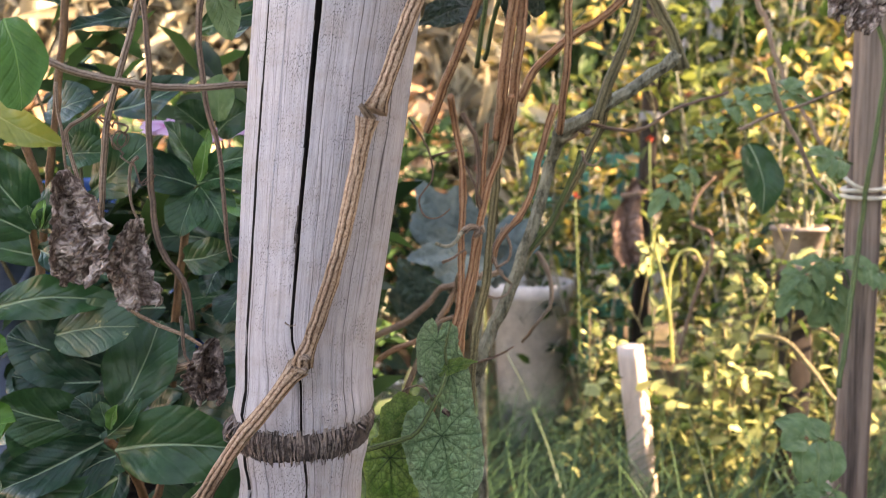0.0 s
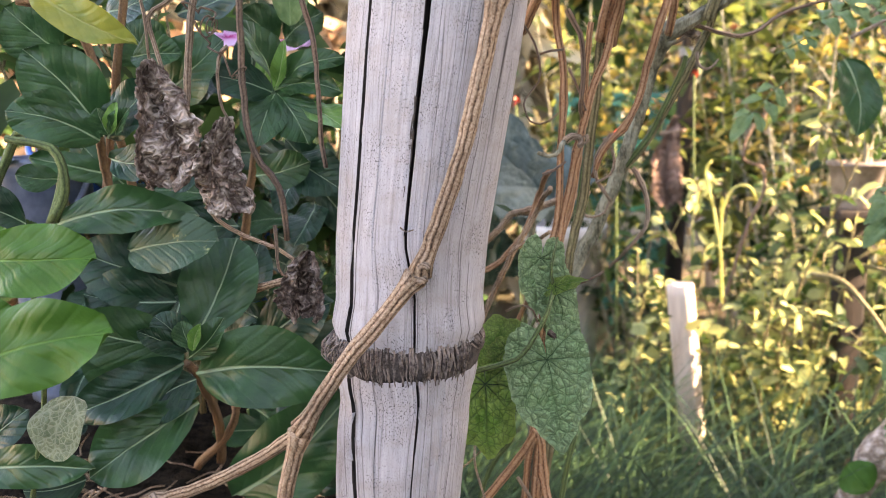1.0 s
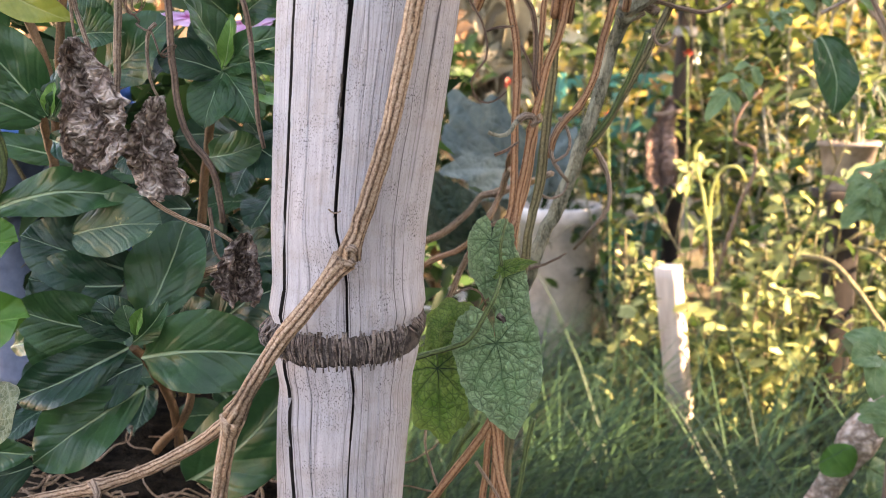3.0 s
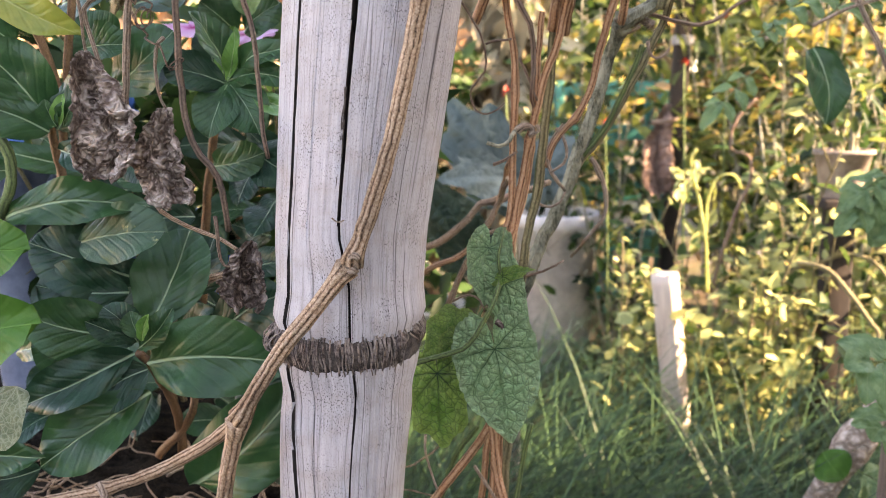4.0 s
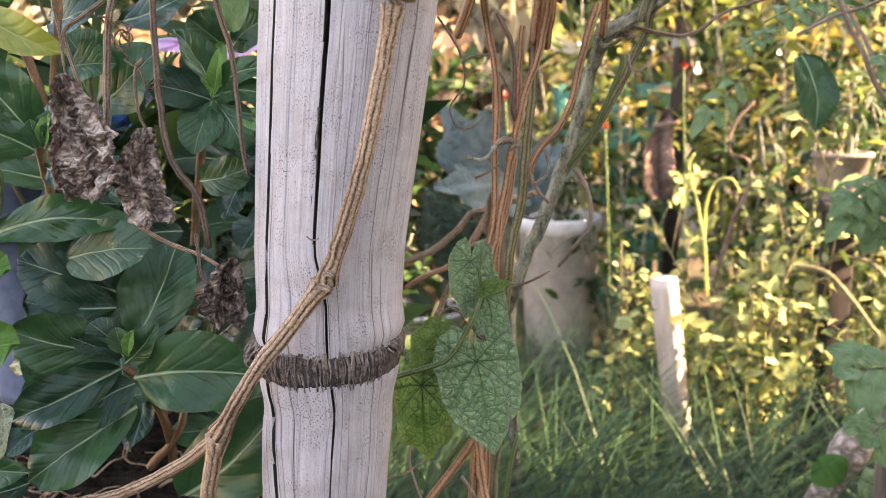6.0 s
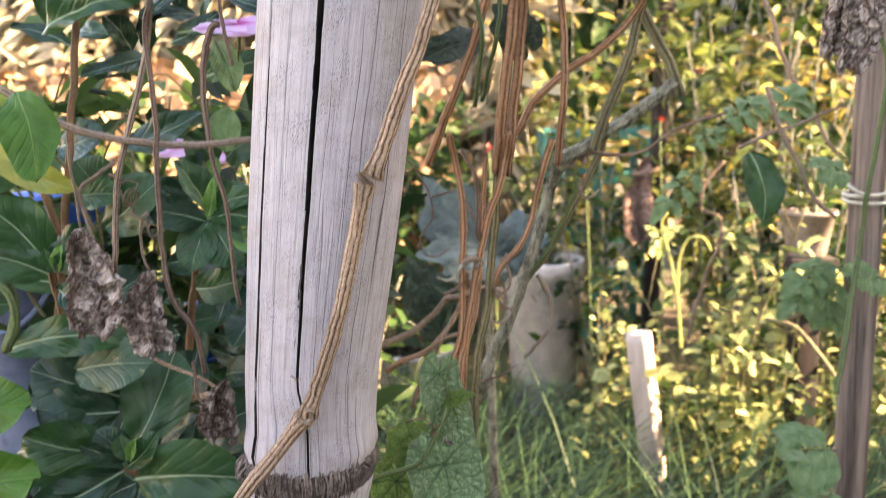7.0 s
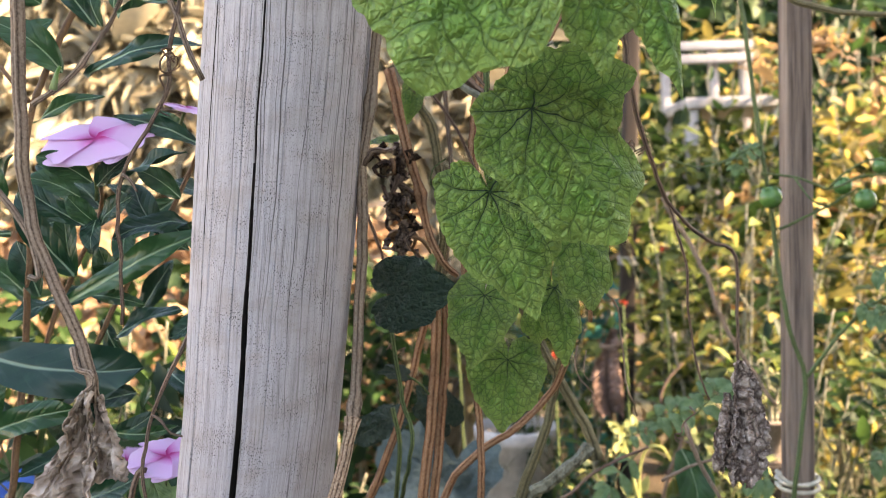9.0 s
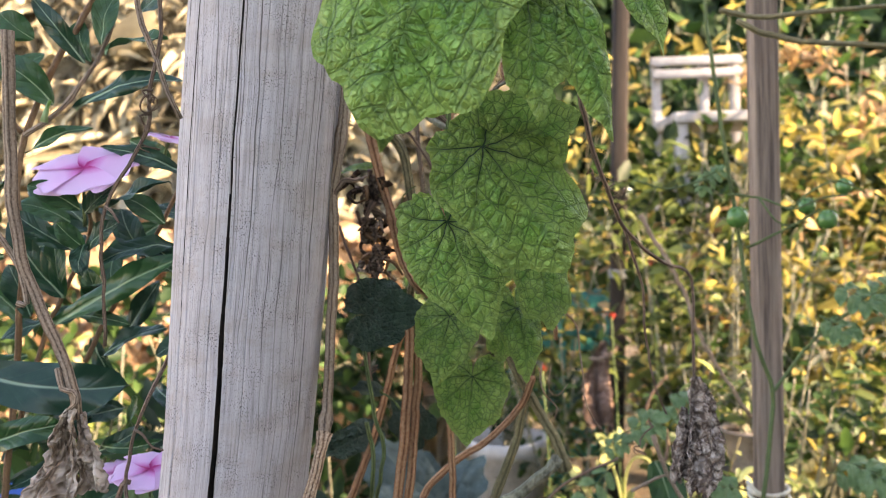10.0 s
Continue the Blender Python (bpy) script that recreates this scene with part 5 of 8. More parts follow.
stem(gv, "stem", [(0.1240, 0.4900, 1.2063), (0.1168, 0.4900, 1.1694), (0.1116, 0.4900, 1.1323), (0.1120, 0.4900, 1.1033), (0.1130, 0.5000, 1.0743)], 0.0018, 0.0016, "red", rib=0.16, ribs=5, sides=16)
stem(gv, "stem", [(0.1766, 0.4800, 1.0640), (0.1700, 0.4800, 1.0438), (0.1654, 0.4800, 1.0235), (0.1697, 0.4900, 0.9894)], 0.0018, 0.0014, "red", rib=0.16, ribs=5, sides=16)
stem(gv, "petiole", [(0.0991, 0.3600, 1.1504), (0.0963, 0.3600, 1.1312), (0.0926, 0.3600, 1.0958), (0.0953, 0.3100, 1.0805)], 0.0017, 0.0009, "greenstem", rib=0.1, sides=14)
stem(gv, "petiole", [(0.0925, 0.3500, 1.1047), (0.0981, 0.3500, 1.1124), (0.1093, 0.3500, 1.1161), (0.1154, 0.2820, 1.1095)], 0.0008, 0.0007, "greenstem")
stem(gv, "branch", [(0.0711, 0.4200, 1.1539), (0.0807, 0.4200, 1.1474), (0.0879, 0.4200, 1.1410), (0.0989, 0.4200, 1.1315), (0.1087, 0.4200, 1.1297), (0.1168, 0.3200, 1.1161)], 0.0020, 0.0016, "bark", rib=0.2, jitter=0.004, sides=14, knots=(0.3, 0.62))
stem(gv, "branch", [(0.1103, 0.3500, 1.1205), (0.1151, 0.3500, 1.1339), (0.1212, 0.3500, 1.1454), (0.1314, 0.3500, 1.1529)], 0.0013, 0.0008, "bark", jitter=0.002, knots=(0.4,))
stem(gv, "branch", [(0.1022, 0.3600, 1.1246), (0.0891, 0.3600, 1.1411), (0.0787, 0.3800, 1.1548)], 0.0010, 0.0007, "brown", jitter=0.002)
stem(gv, "stem", [(0.0609, 0.4900, 1.0090), (0.0607, 0.4900, 0.9756), (0.0576, 0.4900, 0.9422), (0.0536, 0.4900, 0.9087), (0.0486, 0.4900, 0.8668), (0.0444, 0.5100, 0.8252)], 0.0033, 0.0035, "red", rib=0.16, ribs=5, sides=16)
stem(gv, "stem", [(0.0681, 0.4950, 1.0083), (0.0675, 0.4950, 0.9746), (0.0644, 0.4950, 0.9409), (0.0612, 0.4950, 0.9072), (0.0562, 0.4950, 0.8649), (0.0518, 0.5150, 0.8230)], 0.0028, 0.0032, "red", rib=0.16, ribs=5, sides=16)
stem(gv, "stem", [(0.0805, 0.4900, 0.9960), (0.0859, 0.4900, 0.9540), (0.0892, 0.4900, 0.9246), (0.0898, 0.4900, 0.8743), (0.0877, 0.5200, 0.8291)], 0.0024, 0.0024, "red", rib=0.16, ribs=5, sides=16)
stem(gv, "stem", [(0.0598, 0.5200, 0.8518), (0.0714, 0.5200, 0.8728), (0.0895, 0.5200, 0.8900), (0.1163, 0.5200, 0.9070), (0.1411, 0.5200, 0.9302), (0.1523, 0.4900, 0.9607)], 0.0027, 0.0023, "red", rib=0.16, ribs=5, sides=16)
stem(gv, "stem", [(0.1156, 0.5300, 0.8382), (0.1224, 0.5300, 0.8604), (0.1368, 0.5300, 0.8959), (0.1491, 0.5300, 0.9394), (0.1514, 0.5000, 0.9717)], 0.0036, 0.0032, "olive", rib=0.16, ribs=5, sides=16)
stem(gv, "stem", [(0.0555, 0.5000, 0.9954), (0.0500, 0.5000, 0.9807), (0.0413, 0.5000, 0.9490), (0.0272, 0.5000, 0.9066), (0.0115, 0.5000, 0.8684), (-0.0049, 0.5200, 0.8311)], 0.0026, 0.0028, "red", rib=0.16, ribs=5, sides=16)
stem(gv, "stem", [(0.0120, 0.4900, 1.0772), (0.0271, 0.4900, 1.0267), (0.0320, 0.5000, 0.9492)], 0.0013, 0.0011, "brown")
stem(gv, "petiole", [(0.0358, 0.4300, 0.9932), (0.0376, 0.4300, 0.9762), (0.0409, 0.4300, 0.9498), (0.0466, 0.4300, 0.9282), (0.0429, 0.4300, 0.9064), (0.0354, 0.4700, 0.8739)], 0.0014, 0.0014, "greenstem")
stem(gv, "petiole", [(0.0313, 0.4600, 0.9381), (0.0348, 0.4600, 0.9213), (0.0351, 0.4600, 0.9053), (0.0297, 0.4800, 0.8706)], 0.0016, 0.0016, "greenstem")
stem(gv, "petiole", [(0.0380, 0.4500, 0.9630), (0.0476, 0.4500, 0.9588), (0.0570, 0.4500, 0.9488)], 0.0008, 0.0007, "greenstem")
stem(gv, "petiole", [(0.1140, 0.4200, 1.0201), (0.1054, 0.4200, 1.0149), (0.0965, 0.3900, 1.0164)], 0.0011, 0.0010, "greenstem")
stem(gv, "petiole", [(0.1244, 0.4400, 0.9818), (0.1159, 0.4400, 0.9763), (0.1061, 0.4200, 0.9751)], 0.0011, 0.0009, "greenstem")
# upper leaves
leaf(gv, "gourd", (0.1007, 0.2350, 1.1953), (0.0643, 0.2150, 1.1138), 0.0795, face=(-0.1, -1, 0.35), droop=0.2, ripple=0.07)
leaf(gv, "gourd", (0.1327, 0.2350, 1.1708), (0.1315, 0.2150, 1.1172), 0.0255, face=(-0.35, -1, 0.55), fold=-0.25, droop=0.25)
leaf(gv, "gourd", (0.1443, 0.2350, 1.1693), (0.1682, 0.2150, 1.1103), 0.0270, face=(0.2, -1, 0.35), fold=-0.3, droop=0.3, heart=True, lobes=0.02)
leaf(gv, "gourd", (0.1931, 0.3800, 1.2243), (0.2299, 0.3600, 1.1843), 0.0288, face=(0.0, -0.6, 0.9), droop=0.3)
leaf(gv, "gourd", (0.1131, 0.2820, 1.1093), (0.1521, 0.2650, 1.0540), 0.0554, face=(0.0, -1, 0.4), fold=-0.2, droop=0.2, lobes=0.05)
leaf(gv, "gourd", (0.1133, 0.2900, 1.1104), (0.1605, 0.2820, 1.1217), 0.0423, face=(0.35, -1, -0.3), fold=-0.1, droop=0.1, lobes=0.06)
stem(gv, "stem", [(0.0681, 0.4300, 1.1623), (0.0818, 0.4300, 1.1514), (0.0932, 0.4300, 1.1419), (0.1087, 0.4300, 1.1330), (0.1248, 0.4300, 1.1318)], 0.0034, 0.0019, "brown", rib=0.2, ribs=4, knots=(0.3, 0.7), jitter=0.003, sides=14)
stem(gv, "stem", [(0.1083, 0.4350, 1.1331), (0.1171, 0.4350, 1.1455), (0.1217, 0.4350, 1.1595), (0.1339, 0.4350, 1.1689)], 0.0017, 0.0013, "brown", rib=0.15, ribs=4, jitter=0.002)
stem(gv, "stem", [(0.1328, 0.4500, 1.1845), (0.1362, 0.4500, 1.1718), (0.1512, 0.4500, 1.1947)], 0.0013, 0.0008, "red", rib=0.1, ribs=4)
leaf(gv, "gourd", (0.0951, 0.3120, 1.0742), (0.1147, 0.2900, 1.0194), 0.0573, face=(-0.15, -1, 0.5), fold=-0.14, droop=0.22, heart=True, lobes=0.035)
leaf(gv, "gourd", (0.0931, 0.3920, 1.0187), (0.0827, 0.3700, 0.9826), 0.0430, face=(-0.2, -1, 0.4), fold=-0.12, droop=0.15, heart=True, lobes=0.03)
leaf(gv, "gourd", (0.1063, 0.4050, 0.9785), (0.1016, 0.3850, 0.9416), 0.0489, face=(0.1, -1, 0.4), fold=-0.1, droop=0.15, heart=True, lobes=0.03)
leaf(gv, "gourd", (0.1494, 0.4100, 1.0542), (0.1584, 0.3900, 1.0123), 0.0334, face=(0.25, -1, 0.35), fold=-0.2)
leaf(gv, "gourd", (0.1363, 0.4150, 1.0200), (0.1442, 0.3950, 0.9786), 0.0321, face=(0.3, -1, 0.45), fold=-0.25, heart=True, lobes=0.03)
leaf(gv, "gourd", (0.1316, 0.4300, 1.0131), (0.1229, 0.4200, 0.9850), 0.0213, face=(-0.3, -1, 0.3))
leaf(gv, "gourd", (0.0222, 0.4800, 1.1177), (0.0439, 0.4700, 1.1222), 0.0115, face=(0.0, -0.6, 1.0))
leaf(gv, "gourd", (0.0525, 0.4750, 1.1548), (0.0455, 0.4650, 1.1316), 0.0151, face=(0.0, -0.8, 0.6))
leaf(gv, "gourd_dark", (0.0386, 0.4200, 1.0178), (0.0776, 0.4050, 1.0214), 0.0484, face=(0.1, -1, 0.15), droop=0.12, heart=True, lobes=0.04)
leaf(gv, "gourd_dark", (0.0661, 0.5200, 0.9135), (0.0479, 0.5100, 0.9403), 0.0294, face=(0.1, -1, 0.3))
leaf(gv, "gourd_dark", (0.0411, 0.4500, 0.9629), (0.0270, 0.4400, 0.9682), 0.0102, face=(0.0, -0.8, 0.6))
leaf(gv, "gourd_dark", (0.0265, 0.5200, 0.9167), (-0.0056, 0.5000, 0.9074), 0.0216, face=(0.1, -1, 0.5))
# lower leaves
leaf(gv, "gourd_low", (0.0054, 0.4320, 0.6433), (0.0150, 0.4200, 0.5876), 0.0509, face=(0.0, -1, 0.3), fold=-0.1, droop=0.1, heart=True, lobes=0.02)
leaf(gv, "gourd_low", (0.0115, 0.4400, 0.6801), (0.0233, 0.4380, 0.6298), 0.0245, face=(0.25, -1, 0.2), fold=-0.15, heart=True, lobes=0.02, ripple=0.03)
leaf(gv, "gourd_low", (0.0031, 0.4450, 0.6997), (-0.0023, 0.4360, 0.6673), 0.0277, face=(-0.2, -1, 0.25), fold=-0.25, heart=True, lobes=0.02)
leaf(gv, "gourd", (0.0102, 0.4370, 0.6840), (0.0261, 0.4300, 0.6918), 0.0117, face=(0.0, -0.7, 0.8), heart=True)
leaf(gv, "gourd", (-0.0297, 0.4620, 0.6179), (-0.0288, 0.4520, 0.5690), 0.0334, face=(-0.15, -1, 0.35), fold=-0.15)
leaf(gv, "gourd", (-0.0148, 0.4680, 0.6375), (-0.0365, 0.4700, 0.6479), 0.0325, face=(0.0, -1, 0.2))
leaf(gv, "gourd", (-0.0157, 0.4670, 0.6386), (-0.0200, 0.4600, 0.6168), 0.0208, face=(0.1, -1, 0.3))
stem(gv, "petiole", [(-0.0486, 0.4100, 0.6397), (-0.0368, 0.4250, 0.6378), (-0.0177, 0.4250, 0.6437), (-0.0094, 0.4250, 0.6482), (-0.0018, 0.4250, 0.6599), (0.0045, 0.4250, 0.6718), (0.0102, 0.4400, 0.6827)], 0.0017, 0.0013, "greenstem")
stem(gv, "petiole", [(-0.0084, 0.4370, 0.6464), (-0.0037, 0.4370, 0.6578), (-0.0001, 0.4370, 0.6651), (0.0046, 0.4370, 0.6611), (0.0071, 0.4370, 0.6504), (0.0051, 0.4340, 0.6426)], 0.0011, 0.0010, "greenstem")
stem(gv, "petiole", [(0.0099, 0.4400, 0.6820), (0.0087, 0.4400, 0.6886), (0.0084, 0.4400, 0.6957), (0.0118, 0.4450, 0.7116)], 0.0010, 0.0007, "greenstem")
stem(gv, "tip", [(0.0072, 0.4360, 0.6574), (0.0113, 0.4360, 0.6533), (0.0090, 0.4360, 0.6453), (0.0058, 0.4340, 0.6446)], 0.0015, 0.0010, "dry_mid", rib=0.3, jitter=0.003)
# curling threads
stem(gv, "tendril", [(-0.0123, 0.4500, 0.8375), (-0.0081, 0.4500, 0.8309), (-0.0015, 0.4500, 0.8201), (0.0015, 0.4500, 0.8090), (0.0014, 0.4500, 0.7990), (-0.0062, 0.4500, 0.7895), (-0.0068, 0.4500, 0.7840), (-0.0038, 0.4500, 0.7771), (0.0025, 0.4500, 0.7758), (0.0081, 0.4500, 0.7781), (0.0119, 0.4500, 0.7818)], 0.0007, 0.0005, "brown", jitter=0.0008)
stem(gv, "tendril", [(0.0015, 0.4500, 0.8135), (0.0077, 0.4500, 0.8154), (0.0171, 0.4700, 0.8176)], 0.0007, 0.0007, "brown")
stem(gv, "tendril", [(0.1009, 0.5000, 0.8163), (0.1018, 0.5000, 0.8097), (0.1066, 0.5000, 0.8066), (0.1112, 0.5000, 0.8079), (0.1144, 0.5000, 0.8124)], 0.0011, 0.0007, "pale")
stem(gv, "tendril", [(-0.0680, 0.3400, 0.7333), (-0.0656, 0.3400, 0.7312), (-0.0622, 0.3350, 0.7325)], 0.0004, 0.0003, "pale")
stem(gv, "tendril", [(-0.0180, 0.4300, 0.6713), (-0.0086, 0.4300, 0.6748), (-0.0023, 0.4300, 0.6722), (0.0002, 0.4350, 0.6643)], 0.0007, 0.0005, "brown")
stem(gv, "tendril", [(0.0720, 0.4400, 1.1014), (0.0642, 0.4400, 1.0960), (0.0620, 0.4400, 1.0865), (0.0664, 0.4400, 1.0807)], 0.0005, 0.0003, "greenstem")
stem(gv, "tendril", [(0.1013, 0.4100, 0.9770), (0.1026, 0.4100, 0.9727), (0.1062, 0.4100, 0.9711), (0.1084, 0.4100, 0.9740), (0.1064, 0.4100, 0.9769)], 0.0006, 0.0004, "greenstem")
stem(gv, "tendril", [(0.1569, 0.4700, 0.9762), (0.1546, 0.4700, 0.9642), (0.1583, 0.4700, 0.9520), (0.1661, 0.4700, 0.9438), (0.1657, 0.4800, 0.9334)], 0.0007, 0.0005, "pale")
stem(gv, "tendril", [(0.1628, 0.4700, 0.9721), (0.1612, 0.4700, 0.9560), (0.1683, 0.4700, 0.9518), (0.1758, 0.4800, 0.9578)], 0.0005, 0.0003, "pale")
stem(gv, "tendril", [(0.1623, 0.4200, 1.0225), (0.1693, 0.4200, 1.0131), (0.1746, 0.4200, 1.0056), (0.1776, 0.4200, 0.9836), (0.1789, 0.4200, 0.9615), (0.1839, 0.4200, 0.9467), (0.2060, 0.5200, 0.9146)], 0.0006, 0.0004, "pale")
tendril(gv, (0.1878, 0.4400, 1.1092), (0.0029, 0.0000, -0.0047), 2.6, 0.0032, seed=22)
tendril(gv, (0.2071, 0.4600, 1.0985), (0.0037, 0.0000, -0.0060), 2.6, 0.0032, seed=23)
tendril(gv, (0.0321, 0.4400, 0.9842), (0.0029, 0.0000, -0.0047), 2.6, 0.0032, seed=24)

# thick woody stem with a swollen joint
wood = thing("woody_vine", (0.02, 0.55, 0.4), "grey-green woody vine stem with a swollen angular joint", "vine")
stem(wood, "stem", [(0.0093, 0.5800, 0.5252), (0.0204, 0.5800, 0.6160), (0.0336, 0.5550, 0.6605), (0.0438, 0.5550, 0.6889), (0.0535, 0.5550, 0.7088), (0.0630, 0.5550, 0.7323), (0.0723, 0.5550, 0.7591), (0.0794, 0.5550, 0.7855), (0.0865, 0.5550, 0.8114), (0.0913, 0.5400, 0.8300)], 0.0050, 0.0042, "bark", rib=0.14, ribs=7, sides=22, jitter=0.002, knots=(1.0,))
stem(wood, "stem", [(0.0894, 0.5380, 0.8320), (0.1121, 0.5380, 0.8425), (0.1325, 0.5380, 0.8543), (0.1528, 0.5380, 0.8679), (0.1756, 0.5500, 0.8839)], 0.0041, 0.0037, "bark", rib=0.2, ribs=6, knots=(0.0, 1.0), sides=20, jitter=0.002)
stem(wood, "stem", [(0.1805, 0.5500, 0.8747), (0.1764, 0.5500, 0.8896), (0.1700, 0.5500, 0.9072), (0.1512, 0.5500, 0.9399), (0.1356, 0.5500, 0.9725), (0.1253, 0.5500, 0.9967), (0.1141, 0.4600, 1.0304)], 0.0037, 0.0030, "olive", rib=0.22, ribs=5, knots=(0.0,), sides=20)
stem(wood, "stem", [(0.0419, 0.5600, 0.6800), (0.0575, 0.5600, 0.7161), (0.0690, 0.5600, 0.7388), (0.0811, 0.5600, 0.7542), (0.0923, 0.5600, 0.7732), (0.1033, 0.5600, 0.7926), (0.1168, 0.5600, 0.8213), (0.1255, 0.5600, 0.8401), (0.1233, 0.5300, 0.8573)], 0.0028, 0.0024, "olive", rib=0.16, ribs=5, sides=16)
stem(wood, "stem", [(0.0702, 0.5550, 0.7430), (0.0852, 0.5550, 0.7646), (0.0979, 0.5550, 0.7889), (0.1064, 0.5450, 0.8176)], 0.0018, 0.0016, "greenstem", rib=0.16, ribs=5, sides=16)
stem(wood, "burr", [(0.0884, 0.5450, 0.8358), (0.0950, 0.5450, 0.8314), (0.1015, 0.5450, 0.8348), (0.1090, 0.5450, 0.8297), (0.1119, 0.5300, 0.8321)], 0.0036, 0.0020, "pale", rib=0.3, jitter=0.006, sides=16)
stem(wood, "burr", [(0.0906, 0.5400, 0.8282), (0.0972, 0.5400, 0.8260), (0.1023, 0.5350, 0.8282)], 0.0018, 0.0010, "pale", rib=0.3, jitter=0.004)
stem(wood, "stem", [(0.0376, 0.5300, 0.7142), (0.0451, 0.5300, 0.7114), (0.0525, 0.5300, 0.7140), (0.0555, 0.5300, 0.7215)], 0.0010, 0.0008, "pale", jitter=0.002)

# thin trailing stems of the same kind further right
tw = thing("trailing_stem", (0.2, 0.6, 0.85), "thin dry stem trailing across the garden", "vine", "hanging dead stems")
stem(tw, "stem", [(0.1073, 0.5400, 0.8375), (0.1556, 0.5800, 0.8324), (0.1891, 0.6000, 0.8496), (0.2368, 0.6200, 0.8632)], 0.0015, 0.0012, "brown", rib=0.1)
stem(tw, "stem", [(0.2690, 0.6200, 0.8830), (0.2798, 0.6200, 0.8500), (0.2948, 0.6200, 0.8206), (0.3101, 0.6200, 0.7906), (0.3286, 0.6200, 0.7732)], 0.0020, 0.0016, "pale", rib=0.1)
stem(tw, "stem", [(0.2472, 0.6200, 0.8340), (0.2759, 0.6200, 0.8460), (0.3005, 0.6200, 0.8538), (0.3287, 0.6200, 0.8656)], 0.0014, 0.0012, "pale", rib=0.1)
stem(tw, "stem", [(0.3427, 0.9855, 1.0900), (0.3928, 0.9856, 0.9973), (0.4206, 0.9851, 0.9204), (0.4637, 0.9852, 0.8429), (0.4855, 0.9854, 0.8119)], 0.0032, 0.0026, "pale", rib=0.05, jitter=0.003)

# ---- periwinkle, lower plant ----
pw = thing("periwinkle", (-0.22, 0.47, 0.56), "leafy periwinkle with dark glossy leaves and pale midribs", "plant", "periwinkles")
stem(pw, "stem", [(-0.2170, 0.5200, 0.5399), (-0.2069, 0.4900, 0.5826), (-0.2042, 0.4600, 0.6177), (-0.2060, 0.4400, 0.6386)], 0.0034, 0.0026, "orange", rib=0.05)
stem(pw, "stem", [(-0.2343, 0.5200, 0.5353), (-0.2034, 0.5000, 0.5703), (-0.1979, 0.5000, 0.5912), (-0.2005, 0.4900, 0.6152)], 0.0034, 0.0024, "orange", rib=0.05)
stem(pw, "stem", [(-0.2809, 0.5400, 0.5442), (-0.2764, 0.5300, 0.6361), (-0.2679, 0.5000, 0.6998), (-0.2641, 0.4800, 0.7510), (-0.2611, 0.4700, 0.7729)], 0.0032, 0.0026, "orange", rib=0.05)
stem(pw, "stem", [(-0.2887, 0.6000, 0.5485), (-0.2730, 0.5400, 0.7220), (-0.2674, 0.5000, 0.7829), (-0.2731, 0.4900, 0.8222), (-0.2832, 0.4800, 0.8457), (-0.3049, 0.4700, 0.8517)], 0.0034, 0.0026, "orange", rib=0.05)
stem(pw, "stem", [(-0.2237, 0.5800, 0.5563), (-0.2027, 0.5600, 0.6977), (-0.1856, 0.5400, 0.7615), (-0.1731, 0.5200, 0.7926)], 0.0036, 0.0028, "orange", rib=0.05)
stem(pw, "stem", [(-0.2099, 0.5000, 0.6443), (-0.1854, 0.4800, 0.6689), (-0.1596, 0.4600, 0.6809), (-0.1420, 0.4500, 0.6866)], 0.0026, 0.0022, "tan", rib=0.08, knots=(0.6,))
stem(pw, "stem", [(-0.2688, 0.4200, 0.7267), (-0.2604, 0.4200, 0.7429), (-0.2615, 0.4200, 0.7621), (-0.2705, 0.4200, 0.7685), (-0.2898, 0.4200, 0.7719)], 0.0030, 0.0020, "greenstem")
leaf(pw, "peri", (-0.1979, 0.4300, 0.6352), (-0.1169, 0.4050, 0.6428), 0.0461, widest=0.55, arch=0.3)
leaf(pw, "peri", (-0.2043, 0.4300, 0.6412), (-0.2594, 0.4000, 0.6231), 0.0298, fold=0.5, arch=0.28)
leaf(pw, "peri", (-0.1993, 0.4350, 0.6299), (-0.2299, 0.4200, 0.6126), 0.0356, face=(0, -1, 0.5))
leaf(pw, "peri", (-0.1971, 0.4300, 0.6174), (-0.2497, 0.3950, 0.5875), 0.0415, widest=0.6)
leaf(pw, "peri", (-0.2067, 0.4500, 0.6454), (-0.1863, 0.4750, 0.7098), 0.0482, widest=0.6)
leaf(pw, "peri", (-0.1997, 0.4250, 0.6497), (-0.2160, 0.4200, 0.6710), 0.0210, face=(0.2, -1, 0.5), blunt=0.42)
leaf(pw, "peri_mid", (-0.1989, 0.4250, 0.6463), (-0.1787, 0.4200, 0.6708), 0.0165, fold=0.45)
leaf(pw, "peri", (-0.1957, 0.4200, 0.6537), (-0.2009, 0.4200, 0.6690), 0.0127, fold=0.4)
leaf(pw, "peri_light", (-0.1945, 0.4200, 0.6520), (-0.1885, 0.4150, 0.6679), 0.0076, fold=0.7)
leaf(pw, "peri", (-0.2020, 0.4250, 0.6487), (-0.2213, 0.4100, 0.6650), 0.0137, fold=0.5)
leaf(pw, "peri_spot", (-0.2394, 0.4500, 0.7040), (-0.1854, 0.4300, 0.7134), 0.0364, blunt=0.42)
leaf(pw, "peri", (-0.2160, 0.4700, 0.6768), (-0.2693, 0.4450, 0.7046), 0.0453, widest=0.55)
leaf(pw, "peri", (-0.2181, 0.4600, 0.6706), (-0.2648, 0.4400, 0.6812), 0.0399)
leaf(pw, "peri_mid", (-0.2180, 0.4500, 0.6455), (-0.2670, 0.4250, 0.6671), 0.0380, widest=0.5)
